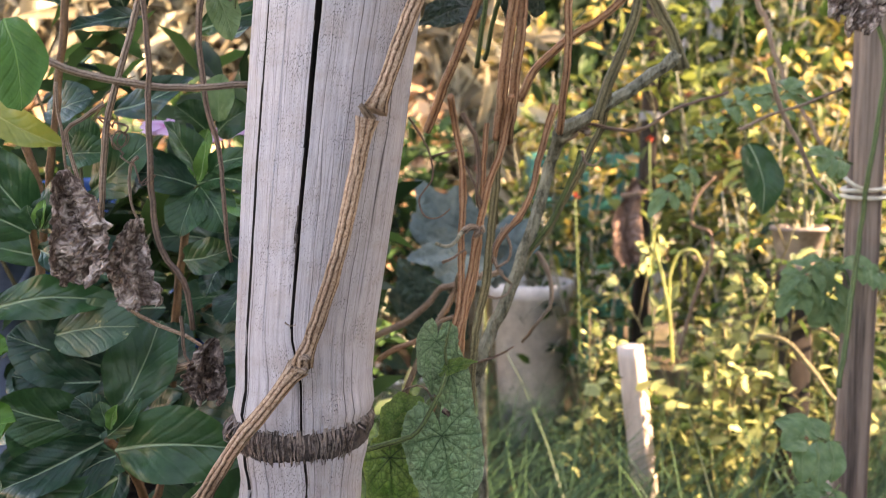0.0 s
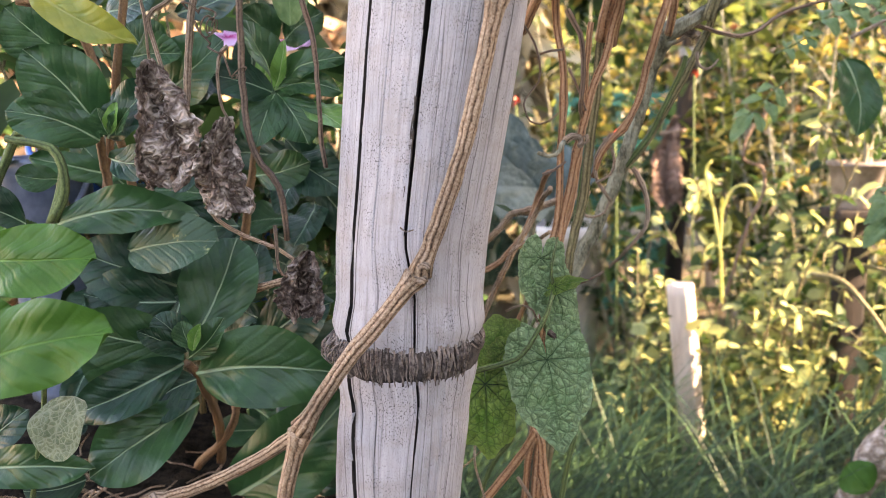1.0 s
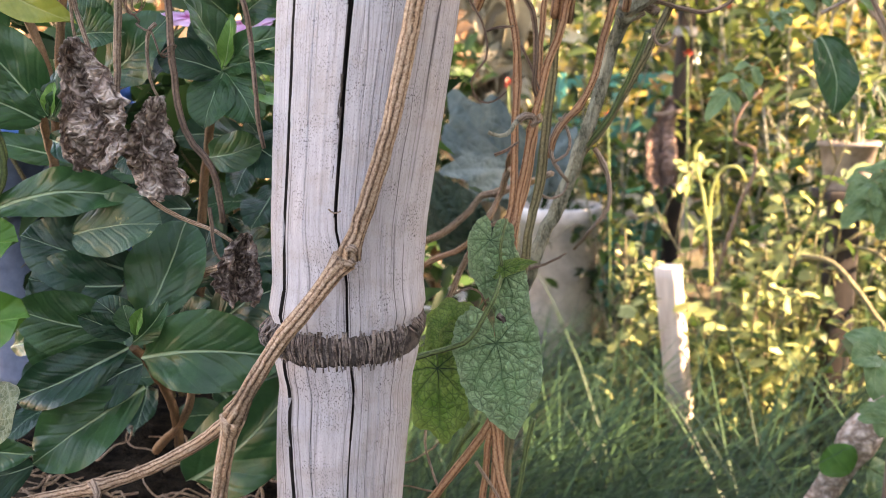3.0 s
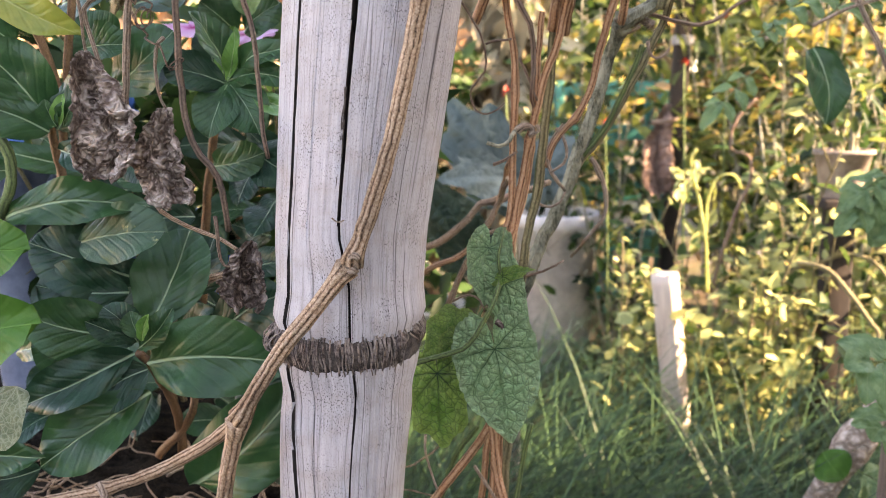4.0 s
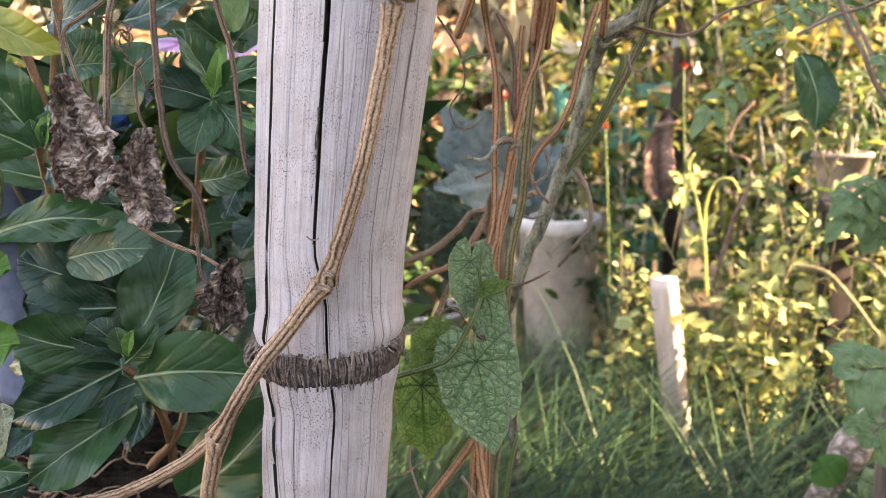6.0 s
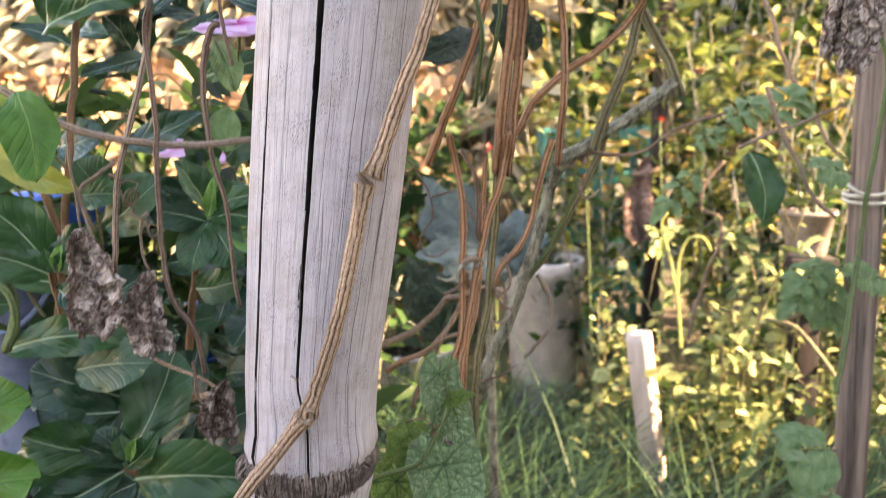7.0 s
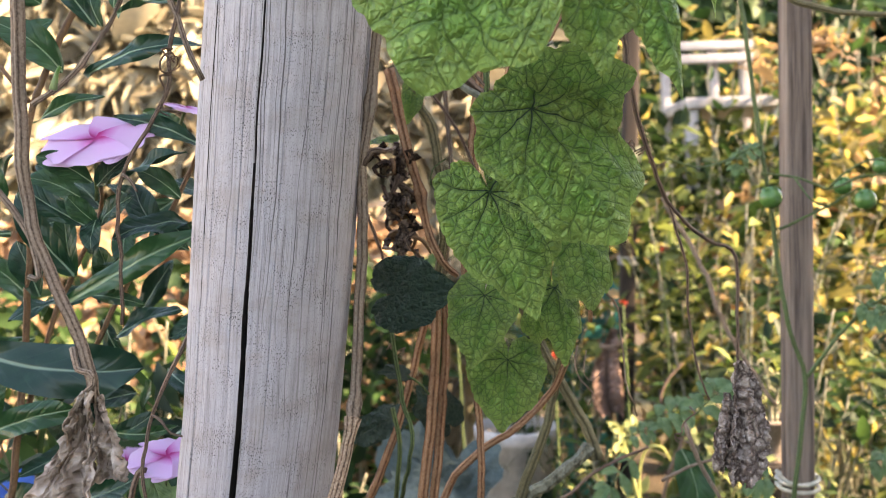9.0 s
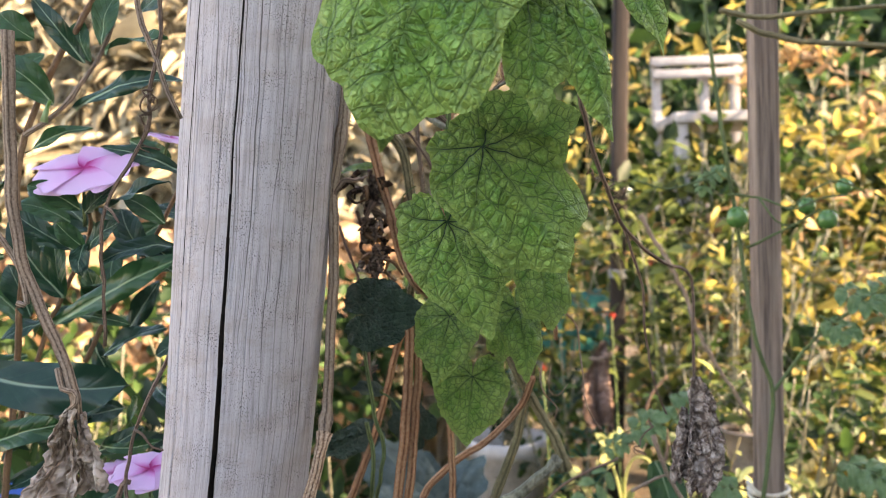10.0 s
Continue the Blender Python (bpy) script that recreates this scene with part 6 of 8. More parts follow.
leaf(pw, "peri_mid", (-0.2301, 0.4550, 0.6260), (-0.2670, 0.4350, 0.6505), 0.0345)
leaf(pw, "peri", (-0.1792, 0.5000, 0.6289), (-0.1293, 0.4800, 0.6629), 0.0433)
leaf(pw, "peri", (-0.1998, 0.5000, 0.6597), (-0.1788, 0.5000, 0.7008), 0.0412)
leaf(pw, "peri", (-0.1923, 0.4800, 0.5351), (-0.1210, 0.4500, 0.6118), 0.0560, widest=0.5)
leaf(pw, "peri", (-0.1612, 0.5000, 0.5329), (-0.1177, 0.4800, 0.5902), 0.0469)
leaf(pw, "peri", (-0.1701, 0.5200, 0.6020), (-0.1396, 0.5000, 0.5877), 0.0412)
leaf(pw, "peri_mid", (-0.3199, 0.4000, 0.5878), (-0.2473, 0.3850, 0.5946), 0.0246)
leaf(pw, "peri", (-0.3291, 0.4200, 0.5892), (-0.2931, 0.4100, 0.6194), 0.0280)
leaf(pw, "peri", (-0.2691, 0.4300, 0.5685), (-0.2952, 0.4100, 0.5719), 0.0280)
leaf(pw, "peri", (-0.2516, 0.4550, 0.7721), (-0.2829, 0.4300, 0.8182), 0.0429, widest=0.55)
leaf(pw, "peri", (-0.2522, 0.4500, 0.7692), (-0.2918, 0.4250, 0.7864), 0.0315, widest=0.55)
leaf(pw, "peri", (-0.2501, 0.4550, 0.7702), (-0.2204, 0.4400, 0.8023), 0.0279)
leaf(pw, "peri", (-0.2466, 0.4500, 0.7585), (-0.2109, 0.4300, 0.7612), 0.0208)
leaf(pw, "peri_light", (-0.2408, 0.4400, 0.7728), (-0.2357, 0.4350, 0.7904), 0.0085, fold=0.7)
leaf(pw, "peri_mid", (-0.2421, 0.4400, 0.7728), (-0.2454, 0.4350, 0.7875), 0.0112, fold=0.6)
leaf(pw, "peri_mid", (-0.2382, 0.4400, 0.7727), (-0.2284, 0.4350, 0.7873), 0.0112, fold=0.6)
leaf(pw, "peri", (-0.2864, 0.4500, 0.7172), (-0.2026, 0.4300, 0.7294), 0.0273, arch=0.35)
leaf(pw, "peri", (-0.3128, 0.4700, 0.7181), (-0.3407, 0.4500, 0.7317), 0.0305)
leaf(pw, "peri_mid", (-0.2888, 0.4700, 0.7455), (-0.3105, 0.4600, 0.7502), 0.0180)
leaf(pw, "yellow", (-0.2918, 0.4600, 0.8572), (-0.2252, 0.4400, 0.8269), 0.0219, fold=0.5)
leaf(pw, "peri", (-0.2343, 0.5000, 0.7941), (-0.1915, 0.4800, 0.8286), 0.0415)
leaf(pw, "peri", (-0.2271, 0.5100, 0.7946), (-0.1902, 0.5000, 0.8112), 0.0375)
leaf(pw, "peri_mid", (-0.2440, 0.5200, 0.8164), (-0.2580, 0.5100, 0.8406), 0.0382)
leaf(pw, "peri", (-0.2417, 0.4800, 0.8182), (-0.2105, 0.4700, 0.8203), 0.0247, fold=0.45)
leaf(pw, "peri_mid", (-0.1632, 0.5100, 0.7998), (-0.1757, 0.4900, 0.8398), 0.0243, fold=0.5, face=(0.0, -0.6, 0.9))
leaf(pw, "peri_mid", (-0.1608, 0.5000, 0.7997), (-0.1164, 0.4800, 0.8164), 0.0173)
leaf(pw, "peri_mid", (-0.1609, 0.5000, 0.7976), (-0.1188, 0.4800, 0.7968), 0.0180)
leaf(pw, "peri", (-0.1627, 0.5000, 0.7963), (-0.1929, 0.4800, 0.8074), 0.0260)
leaf(pw, "peri_light", (-0.1609, 0.5000, 0.7976), (-0.1535, 0.4900, 0.8268), 0.0096, fold=0.7)
leaf(pw, "peri", (-0.1610, 0.5000, 0.7952), (-0.1698, 0.4800, 0.7652), 0.0303)
leaf(pw, "peri", (-0.1592, 0.5000, 0.7952), (-0.1388, 0.4800, 0.7664), 0.0303)
leaf(pw, "peri_light", (-0.1436, 0.5000, 0.7880), (-0.1112, 0.4800, 0.7744), 0.0260, face=(0, -0.5, 1))
leaf(pw, "peri", (-0.1572, 0.5300, 0.7525), (-0.1243, 0.5100, 0.7355), 0.0344)
leaf(pw, "peri", (-0.1845, 0.5300, 0.7416), (-0.1455, 0.5100, 0.7540), 0.0267)
leaf(pw, "peri", (-0.2222, 0.5300, 0.7534), (-0.2464, 0.5200, 0.7396), 0.0350)
leaf(pw, "peri", (-0.1952, 0.5200, 0.7087), (-0.2299, 0.5000, 0.7087), 0.0300)
leaf(pw, "peri_mid", (-0.3067, 0.5200, 0.8248), (-0.3294, 0.5000, 0.8514), 0.0412)
leaf(pw, "peri", (-0.2836, 0.5400, 0.8510), (-0.2440, 0.5200, 0.8620), 0.0350)
leaf(pw, "peri", (-0.2376, 0.5500, 0.8509), (-0.1768, 0.5300, 0.8757), 0.0277, fold=0.3)

fill = random.Random(77)
for _ in range(60):
    q = Vector((fill.uniform(-0.36, -0.10), fill.uniform(0.55, 0.64), fill.uniform(0.53, 0.745)))
    d = Vector((fill.uniform(-1, 1), fill.uniform(-1.0, -0.1), fill.uniform(-0.6, 0.9))).normalized() * fill.uniform(0.035, 0.065)
    leaf(pw, "peri", q, q + d, fill.uniform(0.020, 0.032), face=(fill.uniform(-0.4, 0.4), -0.8, fill.uniform(0.3, 1.0)))

lime1 = thing("broad_leaf_plant", (-0.30, 0.43, 0.5), "young plant with broad lime-green rounded leaves", "plant")
stem(lime1, "stem", [(-0.3054, 0.4200, 0.5305), (-0.2611, 0.3800, 0.6322), (-0.2416, 0.3500, 0.6894), (-0.2402, 0.3450, 0.7016)], 0.0016, 0.0012, "greenstem")
stem(lime1, "stem", [(-0.3348, 0.4600, 0.7200), (-0.3196, 0.4500, 0.7381), (-0.2945, 0.4400, 0.7748), (-0.2852, 0.4400, 0.7709), (-0.2738, 0.4400, 0.7651), (-0.2706, 0.4400, 0.7517), (-0.2742, 0.4400, 0.7357), (-0.2880, 0.4500, 0.7178)], 0.0027, 0.0024, "greenstem")
leaf(lime1, "lime", (-0.2602, 0.3450, 0.7180), (-0.2046, 0.3250, 0.7241), 0.0346, widest=0.5, blunt=0.42, fold=0.1)
leaf(lime1, "lime", (-0.2587, 0.3150, 0.6737), (-0.1859, 0.2920, 0.6974), 0.0392, widest=0.5, blunt=0.42, fold=0.1)
leaf(lime1, "lime", (-0.3000, 0.3700, 0.6865), (-0.2621, 0.3600, 0.6865), 0.0262, widest=0.5, blunt=0.42, fold=0.1)
leaf(lime1, "withered_web", (-0.2333, 0.3600, 0.6471), (-0.2390, 0.3450, 0.6193), 0.0278, widest=0.5, blunt=0.4, fold=0.1)
leaf(lime1, "lime", (-0.2821, 0.3600, 0.7306), (-0.2530, 0.3500, 0.7308), 0.0134, widest=0.5, blunt=0.45)

leaf(lime1, "lime", (-0.2004, 0.3450, 0.8823), (-0.1880, 0.3250, 0.8385), 0.0281, widest=0.5, blunt=0.45, fold=0.1)

# ---- periwinkle, upper plant in flower ----
pu = thing("periwinkle", (-0.24, 0.46, 0.56), "tall flowering periwinkle with narrow dark leaves and pink blooms", "plant", "periwinkles")
stem(pu, "stem", [(-0.2726, 0.4900, 0.7240), (-0.2355, 0.4700, 0.8798), (-0.2211, 0.4700, 0.9861), (-0.1978, 0.4400, 1.0713), (-0.1987, 0.4400, 1.1098), (-0.1923, 0.4400, 1.1450), (-0.1732, 0.4400, 1.1857), (-0.1567, 0.4400, 1.2119), (-0.1423, 0.4400, 1.2342), (-0.1232, 0.4200, 1.2496)], 0.0026, 0.0020, "orange", rib=0.05, knots=(0.62,))
stem(pu, "stem", [(-0.1868, 0.4300, 1.1428), (-0.1653, 0.4300, 1.1560), (-0.1455, 0.4300, 1.1782), (-0.1306, 0.4300, 1.2009), (-0.1229, 0.4300, 1.2231), (-0.1140, 0.4200, 1.2456)], 0.0017, 0.0012, "pale", rib=0.05, knots=(0.3,))
stem(pu, "stem", [(-0.1950, 0.4400, 1.1451), (-0.2090, 0.4400, 1.1647), (-0.2301, 0.4500, 1.1819)], 0.0016, 0.0013, "orange")
stem(pu, "stem", [(-0.2287, 0.4800, 0.9347), (-0.2051, 0.4800, 1.0041), (-0.1924, 0.4800, 1.0294), (-0.1753, 0.4800, 1.0600), (-0.1686, 0.4800, 1.0825), (-0.1429, 0.4200, 1.0995)], 0.0020, 0.0012, "orange", rib=0.05)
stem(pu, "stem", [(-0.1813, 0.4900, 0.9819), (-0.1586, 0.4900, 1.0214), (-0.1307, 0.4900, 1.0647), (-0.1173, 0.4900, 1.0861), (-0.1054, 0.4900, 1.1100), (-0.0806, 0.4400, 1.1253)], 0.0019, 0.0014, "orange", rib=0.05)
stem(pu, "stem", [(-0.1406, 0.4150, 1.1174), (-0.1420, 0.4150, 1.0992), (-0.1443, 0.4200, 1.0810)], 0.0009, 0.0012, "greenstem")
leaf(pu, "peri", (-0.1427, 0.4250, 1.1883), (-0.1688, 0.4100, 1.2281), 0.0137)
leaf(pu, "peri", (-0.1721, 0.4400, 1.1646), (-0.2074, 0.4200, 1.1939), 0.0225, widest=0.5)
leaf(pu, "peri", (-0.1471, 0.4200, 1.1564), (-0.0734, 0.4000, 1.1720), 0.0145, widest=0.5)
leaf(pu, "peri_mid", (-0.1861, 0.4300, 1.1307), (-0.1411, 0.4200, 1.1467), 0.0085, fold=0.4)
leaf(pu, "peri", (-0.1271, 0.4200, 1.1940), (-0.0814, 0.4050, 1.2011), 0.0106, fold=0.5, face=(0.0, -0.5, 1.0))
leaf(pu, "peri", (-0.1288, 0.4200, 1.1985), (-0.1181, 0.4200, 1.2348), 0.0170)
leaf(pu, "peri_mid", (-0.1458, 0.4400, 1.1924), (-0.1524, 0.4400, 1.2231), 0.0127)
leaf(pu, "peri", (-0.0848, 0.4400, 1.1155), (-0.1319, 0.4200, 1.1338), 0.0122, widest=0.45)
leaf(pu, "peri", (-0.1421, 0.4100, 1.0910), (-0.1678, 0.3950, 1.1068), 0.0155)
leaf(pu, "peri", (-0.1392, 0.4100, 1.0887), (-0.1195, 0.4050, 1.1066), 0.0147, fold=0.4)
leaf(pu, "peri", (-0.1237, 0.4100, 1.0911), (-0.0809, 0.3950, 1.1111), 0.0126, fold=0.5, face=(0.0, -0.6, 1.0))
leaf(pu, "peri", (-0.0987, 0.4400, 1.0814), (-0.1224, 0.4300, 1.1001), 0.0149)
leaf(pu, "peri", (-0.1573, 0.4300, 1.0657), (-0.1905, 0.4150, 1.0926), 0.0150)
leaf(pu, "peri", (-0.1703, 0.4400, 1.0343), (-0.1947, 0.4200, 1.0870), 0.0195, widest=0.5)
leaf(pu, "peri_mid", (-0.1704, 0.4400, 1.0327), (-0.1773, 0.4400, 1.0765), 0.0165)
leaf(pu, "peri", (-0.1448, 0.4200, 1.0662), (-0.1578, 0.4100, 1.0831), 0.0137)
leaf(pu, "peri", (-0.1430, 0.4200, 1.0643), (-0.1193, 0.4100, 1.0819), 0.0131)
leaf(pu, "peri", (-0.1447, 0.4200, 1.0699), (-0.1437, 0.4050, 1.0520), 0.0117)
leaf(pu, "peri", (-0.1758, 0.4400, 1.0148), (-0.0760, 0.4100, 1.0658), 0.0184, widest=0.5)
leaf(pu, "peri_deep", (-0.2259, 0.4100, 0.9927), (-0.1125, 0.3920, 0.9857), 0.0330, widest=0.62, fold=0.12, blunt=0.45)
leaf(pu, "peri_mid", (-0.1648, 0.4500, 1.0200), (-0.1283, 0.4400, 1.0146), 0.0095)
leaf(pu, "peri", (-0.2464, 0.4600, 0.9239), (-0.1764, 0.4400, 0.9463), 0.0204)
leaf(pu, "peri", (-0.1706, 0.4800, 0.9167), (-0.1364, 0.4700, 0.9370), 0.0136)
leaf(pu, "peri_mid", (-0.1616, 0.4700, 0.9233), (-0.1164, 0.4600, 0.9309), 0.0086)
leaf(pu, "peri", (-0.1440, 0.4600, 0.8933), (-0.0896, 0.4500, 0.9091), 0.0195)
leaf(pu, "peri", (-0.2179, 0.4500, 1.0856), (-0.2306, 0.4400, 1.1108), 0.0191)
leaf(pu, "peri", (-0.2041, 0.4600, 1.0193), (-0.2151, 0.4500, 1.0560), 0.0195)
leaf(pu, "peri_mid", (-0.1627, 0.4800, 1.0162), (-0.1693, 0.4700, 1.0499), 0.0190)
leaf(pu, "peri", (-0.1373, 0.4800, 1.1433), (-0.1049, 0.4700, 1.1310), 0.0149)
leaf(pu, "peri", (-0.1273, 0.4800, 1.0730), (-0.1035, 0.4700, 1.0561), 0.0149)
leaf(pu, "peri_mid", (-0.2179, 0.4700, 1.1771), (-0.1910, 0.4600, 1.2042), 0.0166)
leaf(pu, "peri", (-0.1999, 0.4700, 1.2169), (-0.2180, 0.4600, 1.2349), 0.0199)
leaf(pu, "peri", (-0.1295, 0.4900, 1.2401), (-0.1042, 0.4800, 1.2568), 0.0194)
leaf(pu, "peri", (-0.2303, 0.4700, 0.9618), (-0.1959, 0.4600, 0.9669), 0.0199)
leaf(pu, "soft", (-0.1246, 0.4300, 0.9139), (-0.1121, 0.4200, 0.8830), 0.0182)
flower(pu, (-0.1413, 0.4150, 1.1175), 0.0310, (0.03, -0.66, 1), 0.2)
flower(pu, (-0.0972, 0.4500, 1.1404), 0.0150, (0.35, -0.15, 1), 0.9)
stem(pu, "bud", [(-0.1686, 0.4200, 1.1501), (-0.1657, 0.4200, 1.1593), (-0.1629, 0.4200, 1.1636)], 0.0021, 0.0009, "peri_light", rib=0.2)
for _ in range(45):
    q = Vector((fill.uniform(-0.27, -0.08), fill.uniform(0.47, 0.56), fill.uniform(0.90, 1.09)))
    d = Vector((fill.uniform(-1, 1), fill.uniform(-0.8, 0.1), fill.uniform(-0.5, 0.9))).normalized() * fill.uniform(0.035, 0.06)
    leaf(pu, "peri", q, q + d, fill.uniform(0.014, 0.022), face=(fill.uniform(-0.4, 0.4), -0.8, fill.uniform(0.3, 1.0)))
low_fl = thing("periwinkle", (-0.17, 0.62, 0.5), "periwinkle with open pink flowers behind the pole", "plant", "periwinkles")
stem(low_fl, "stem", [(-0.2134, 0.6600, 0.5792), (-0.2007, 0.6400, 0.7330), (-0.1966, 0.6200, 0.8154), (-0.1972, 0.6100, 0.8280)], 0.0030, 0.0022, "orange", rib=0.05)
flower(low_fl, (-0.2405, 0.6700, 0.8452), 0.0250, (0.15, -0.3, 1), 0.3)
flower(low_fl, (-0.1972, 0.6760, 0.8397), 0.0270, (-0.1, -0.3, 1), 0.7)
flower(low_fl, (-0.1071, 0.4200, 0.9198), 0.0230, (0.1, -0.3, 1), 1.0)
leaf(low_fl, "peri", (-0.1977, 0.5900, 0.8035), (-0.1967, 0.5800, 0.8433), 0.0264)
leaf(low_fl, "peri", (-0.1956, 0.5900, 0.7990), (-0.1671, 0.5800, 0.8172), 0.0264)
leaf(low_fl, "peri_light", (-0.1900, 0.5800, 0.7997), (-0.1793, 0.5800, 0.8390), 0.0175)
leaf(low_fl, "peri", (-0.2022, 0.5900, 0.8035), (-0.2379, 0.5800, 0.8174), 0.0264)
leaf(low_fl, "peri", (-0.1818, 0.6000, 0.8351), (-0.2011, 0.5800, 0.8563), 0.0327)
leaf(low_fl, "peri", (-0.1771, 0.6000, 0.8359), (-0.1467, 0.5800, 0.8547), 0.0327)
leaf(low_fl, "soft", (-0.1624, 0.5600, 0.8431), (-0.1559, 0.5500, 0.8764), 0.0265)

# ---- planter under the periwinkles ----
def pot(name, at, r_top, r_bot, height, material, label, soil=True, soil_at=0.86, group="pots"):
    t = thing(name, at, label, "pot", group)
    lip = height * 0.10
    prof = [(r_bot * 0.96, 0.0), (r_bot, 0.006), (r_top * 0.97, height - lip), (r_top * 1.05, height - lip * 0.95), (r_top * 1.06, height - 0.004),
            (r_top * 1.03, height), (r_top * 0.97, height - 0.002), (r_top * 0.93, height - lip), (r_bot * 0.93 + (r_top - r_bot) * soil_at * 0.5, height * 0.5)]
    part("shell", moved(lathe(prof), at), material, t)
    if soil:
        bm = bmesh.new()
        rings = []
        for i in range(9):
            r = r_top * 0.95 * i / 8
            rings.append([bm.verts.new((at[0] + r * math.cos(k * math.pi / 16), at[1] + r * math.sin(k * math.pi / 16),
                                        at[2] + height * soil_at + 0.006 * noise.noise(Vector((r * 60 * math.cos(k * math.pi / 16), r * 60 * math.sin(k * math.pi / 16), 0))))) for k in range(32)])
        for a, b in zip(rings, rings[1:]):
            for k in range(32):
                bm.faces.new((a[k], b[k], b[(k + 1) % 32], a[(k + 1) % 32]))
        bmesh.ops.remove_doubles(bm, verts=bm.verts, dist=1e-5)
        part("soil", bm, "soil", t)
    return t


def trough():
    t = thing("planter_trough", (-0.36, 0.65, 0.0), "dark planter box of soil under the periwinkles", "planter")
    for size, at in (((0.50, 0.02, 0.50), (-0.36, 0.47, 0.25)), ((0.50, 0.02, 0.50), (-0.36, 0.83, 0.25)), ((0.02, 0.336, 0.50), (-0.60, 0.65, 0.25)), ((0.02, 0.336, 0.50), (-0.12, 0.65, 0.25))):
        part("board", box(bmesh.new(), size, Matrix.Translation(at)), "darkpot", t)
    bm = bmesh.new()
    n = 40
    rows = [[bm.verts.new((-0.588 + 0.458 * i / n, 0.48 + 0.34 * j / n, 0.485 + 0.012 * noise.noise(Vector((i * 0.35, j * 0.35, 0))) + 0.006 * noise.noise(Vector((i * 0.9, j * 0.9, 3))))) for j in range(n + 1)] for i in range(n + 1)]
    for i in range(n):
        for j in range(n):
            bm.faces.new((rows[i][j], rows[i + 1][j], rows[i + 1][j + 1], rows[i][j + 1]))
    part("soil", bm, "soil", t)
    g = random.Random(21)
    bm = bmesh.new()
    for k in range(70):
        c = Vector((g.uniform(-0.36, -0.08), g.uniform(0.485, 0.60), 0.497))
        pts, h = [], g.uniform(0, 6.28)
        for i in range(7):
            c = c + Vector((math.cos(h) * 0.010, math.sin(h) * 0.008, g.uniform(-0.004, 0.009)))
            c.z = min(max(c.z, 0.492), 0.54)
            h += g.uniform(-1.0, 1.0)
            pts.append(c.copy())
        sweep(bm, smooth_path(pts, 0.004), g.uniform(0.0006, 0.0014), 0.0006, 5)
    tagged(part("root_mat", bm, "tan", t, "wiry brown surface roots"), kind="stuff")
    return t


trough()


# ---- blue tub and jar behind the leaves ----
def tub(name, at, r, height, material, label, category):
    t = thing(name, at, label, category)
    prof = [(r * 0.80, 0), (r * 0.82, 0.01), (r * 0.98, height * 0.93), (r * 1.05, height * 0.935), (r * 1.06, height * 0.985), (r * 1.03, height), (r * 0.98, height * 0.99), (r * 0.78, height * 0.3)]
    part("body", moved(lathe(prof), at), material, t)
    bm = bmesh.new()
    sweep(bm, smooth_path([Vector(at) + Vector((r * 1.05 * math.cos(a / 8 * math.pi), -r * 1.05 * math.sin(a / 8 * math.pi), height * 0.93 - 0.05 * math.sin(a / 8 * math.pi))) for a in range(9)], 0.02), 0.003, 0.003, 8)
    part("handle", bm, material, t)
    return t


tub("blue_pot", (-0.262, 0.795, 0.500), 0.030, 0.178, "blue", "small blue plastic pot among the leaves", "pot")
tub("blue_tub", (-0.405, 0.775, 0.500), 0.062, 0.300, "blue", "deep blue plastic tub standing behind the leaves", "tub")
tub("storage_jar", (-0.40, 0.66, 0.54), 0.036, 0.21, "jar", "slate blue rounded jar among the leaves", "jar")

# ---- pots, stakes and posts ----
pot("flower_pot", (0.222, 2.33, -0.02), 0.118, 0.095, 0.475, "pot", "chalky white round flower pot with a dark rim shadow")
pot("flower_pot", (-0.19, 2.50, -0.02), 0.13, 0.11, 0.16, "pot", "dusty white flower pot behind the vine stems")
pot("flower_pot", (0.640, 1.44, 0.600), 0.048, 0.034, 0.085, "dim_pot", "pale bowl-shaped flower pot on a plant stand")
stand = thing("plant_stand", (0.640, 1.44, 0.0), "dark narrow wooden stand carrying a flower pot", "stand")
part("foot_board", box(bmesh.new(), (0.14, 0.14, 0.025), Matrix.Translation((0.640, 1.44, 0.0025))), "darkpost", stand)
part("upright", box(bmesh.new(), (0.045, 0.045, 0.568), Matrix.Translation((0.640, 1.44, 0.299))), "darkpost", stand)
part("top_board", box(bmesh.new(), (0.085, 0.085, 0.017), Matrix.Translation((0.640, 1.44, 0.5915))), "darkpost", stand)


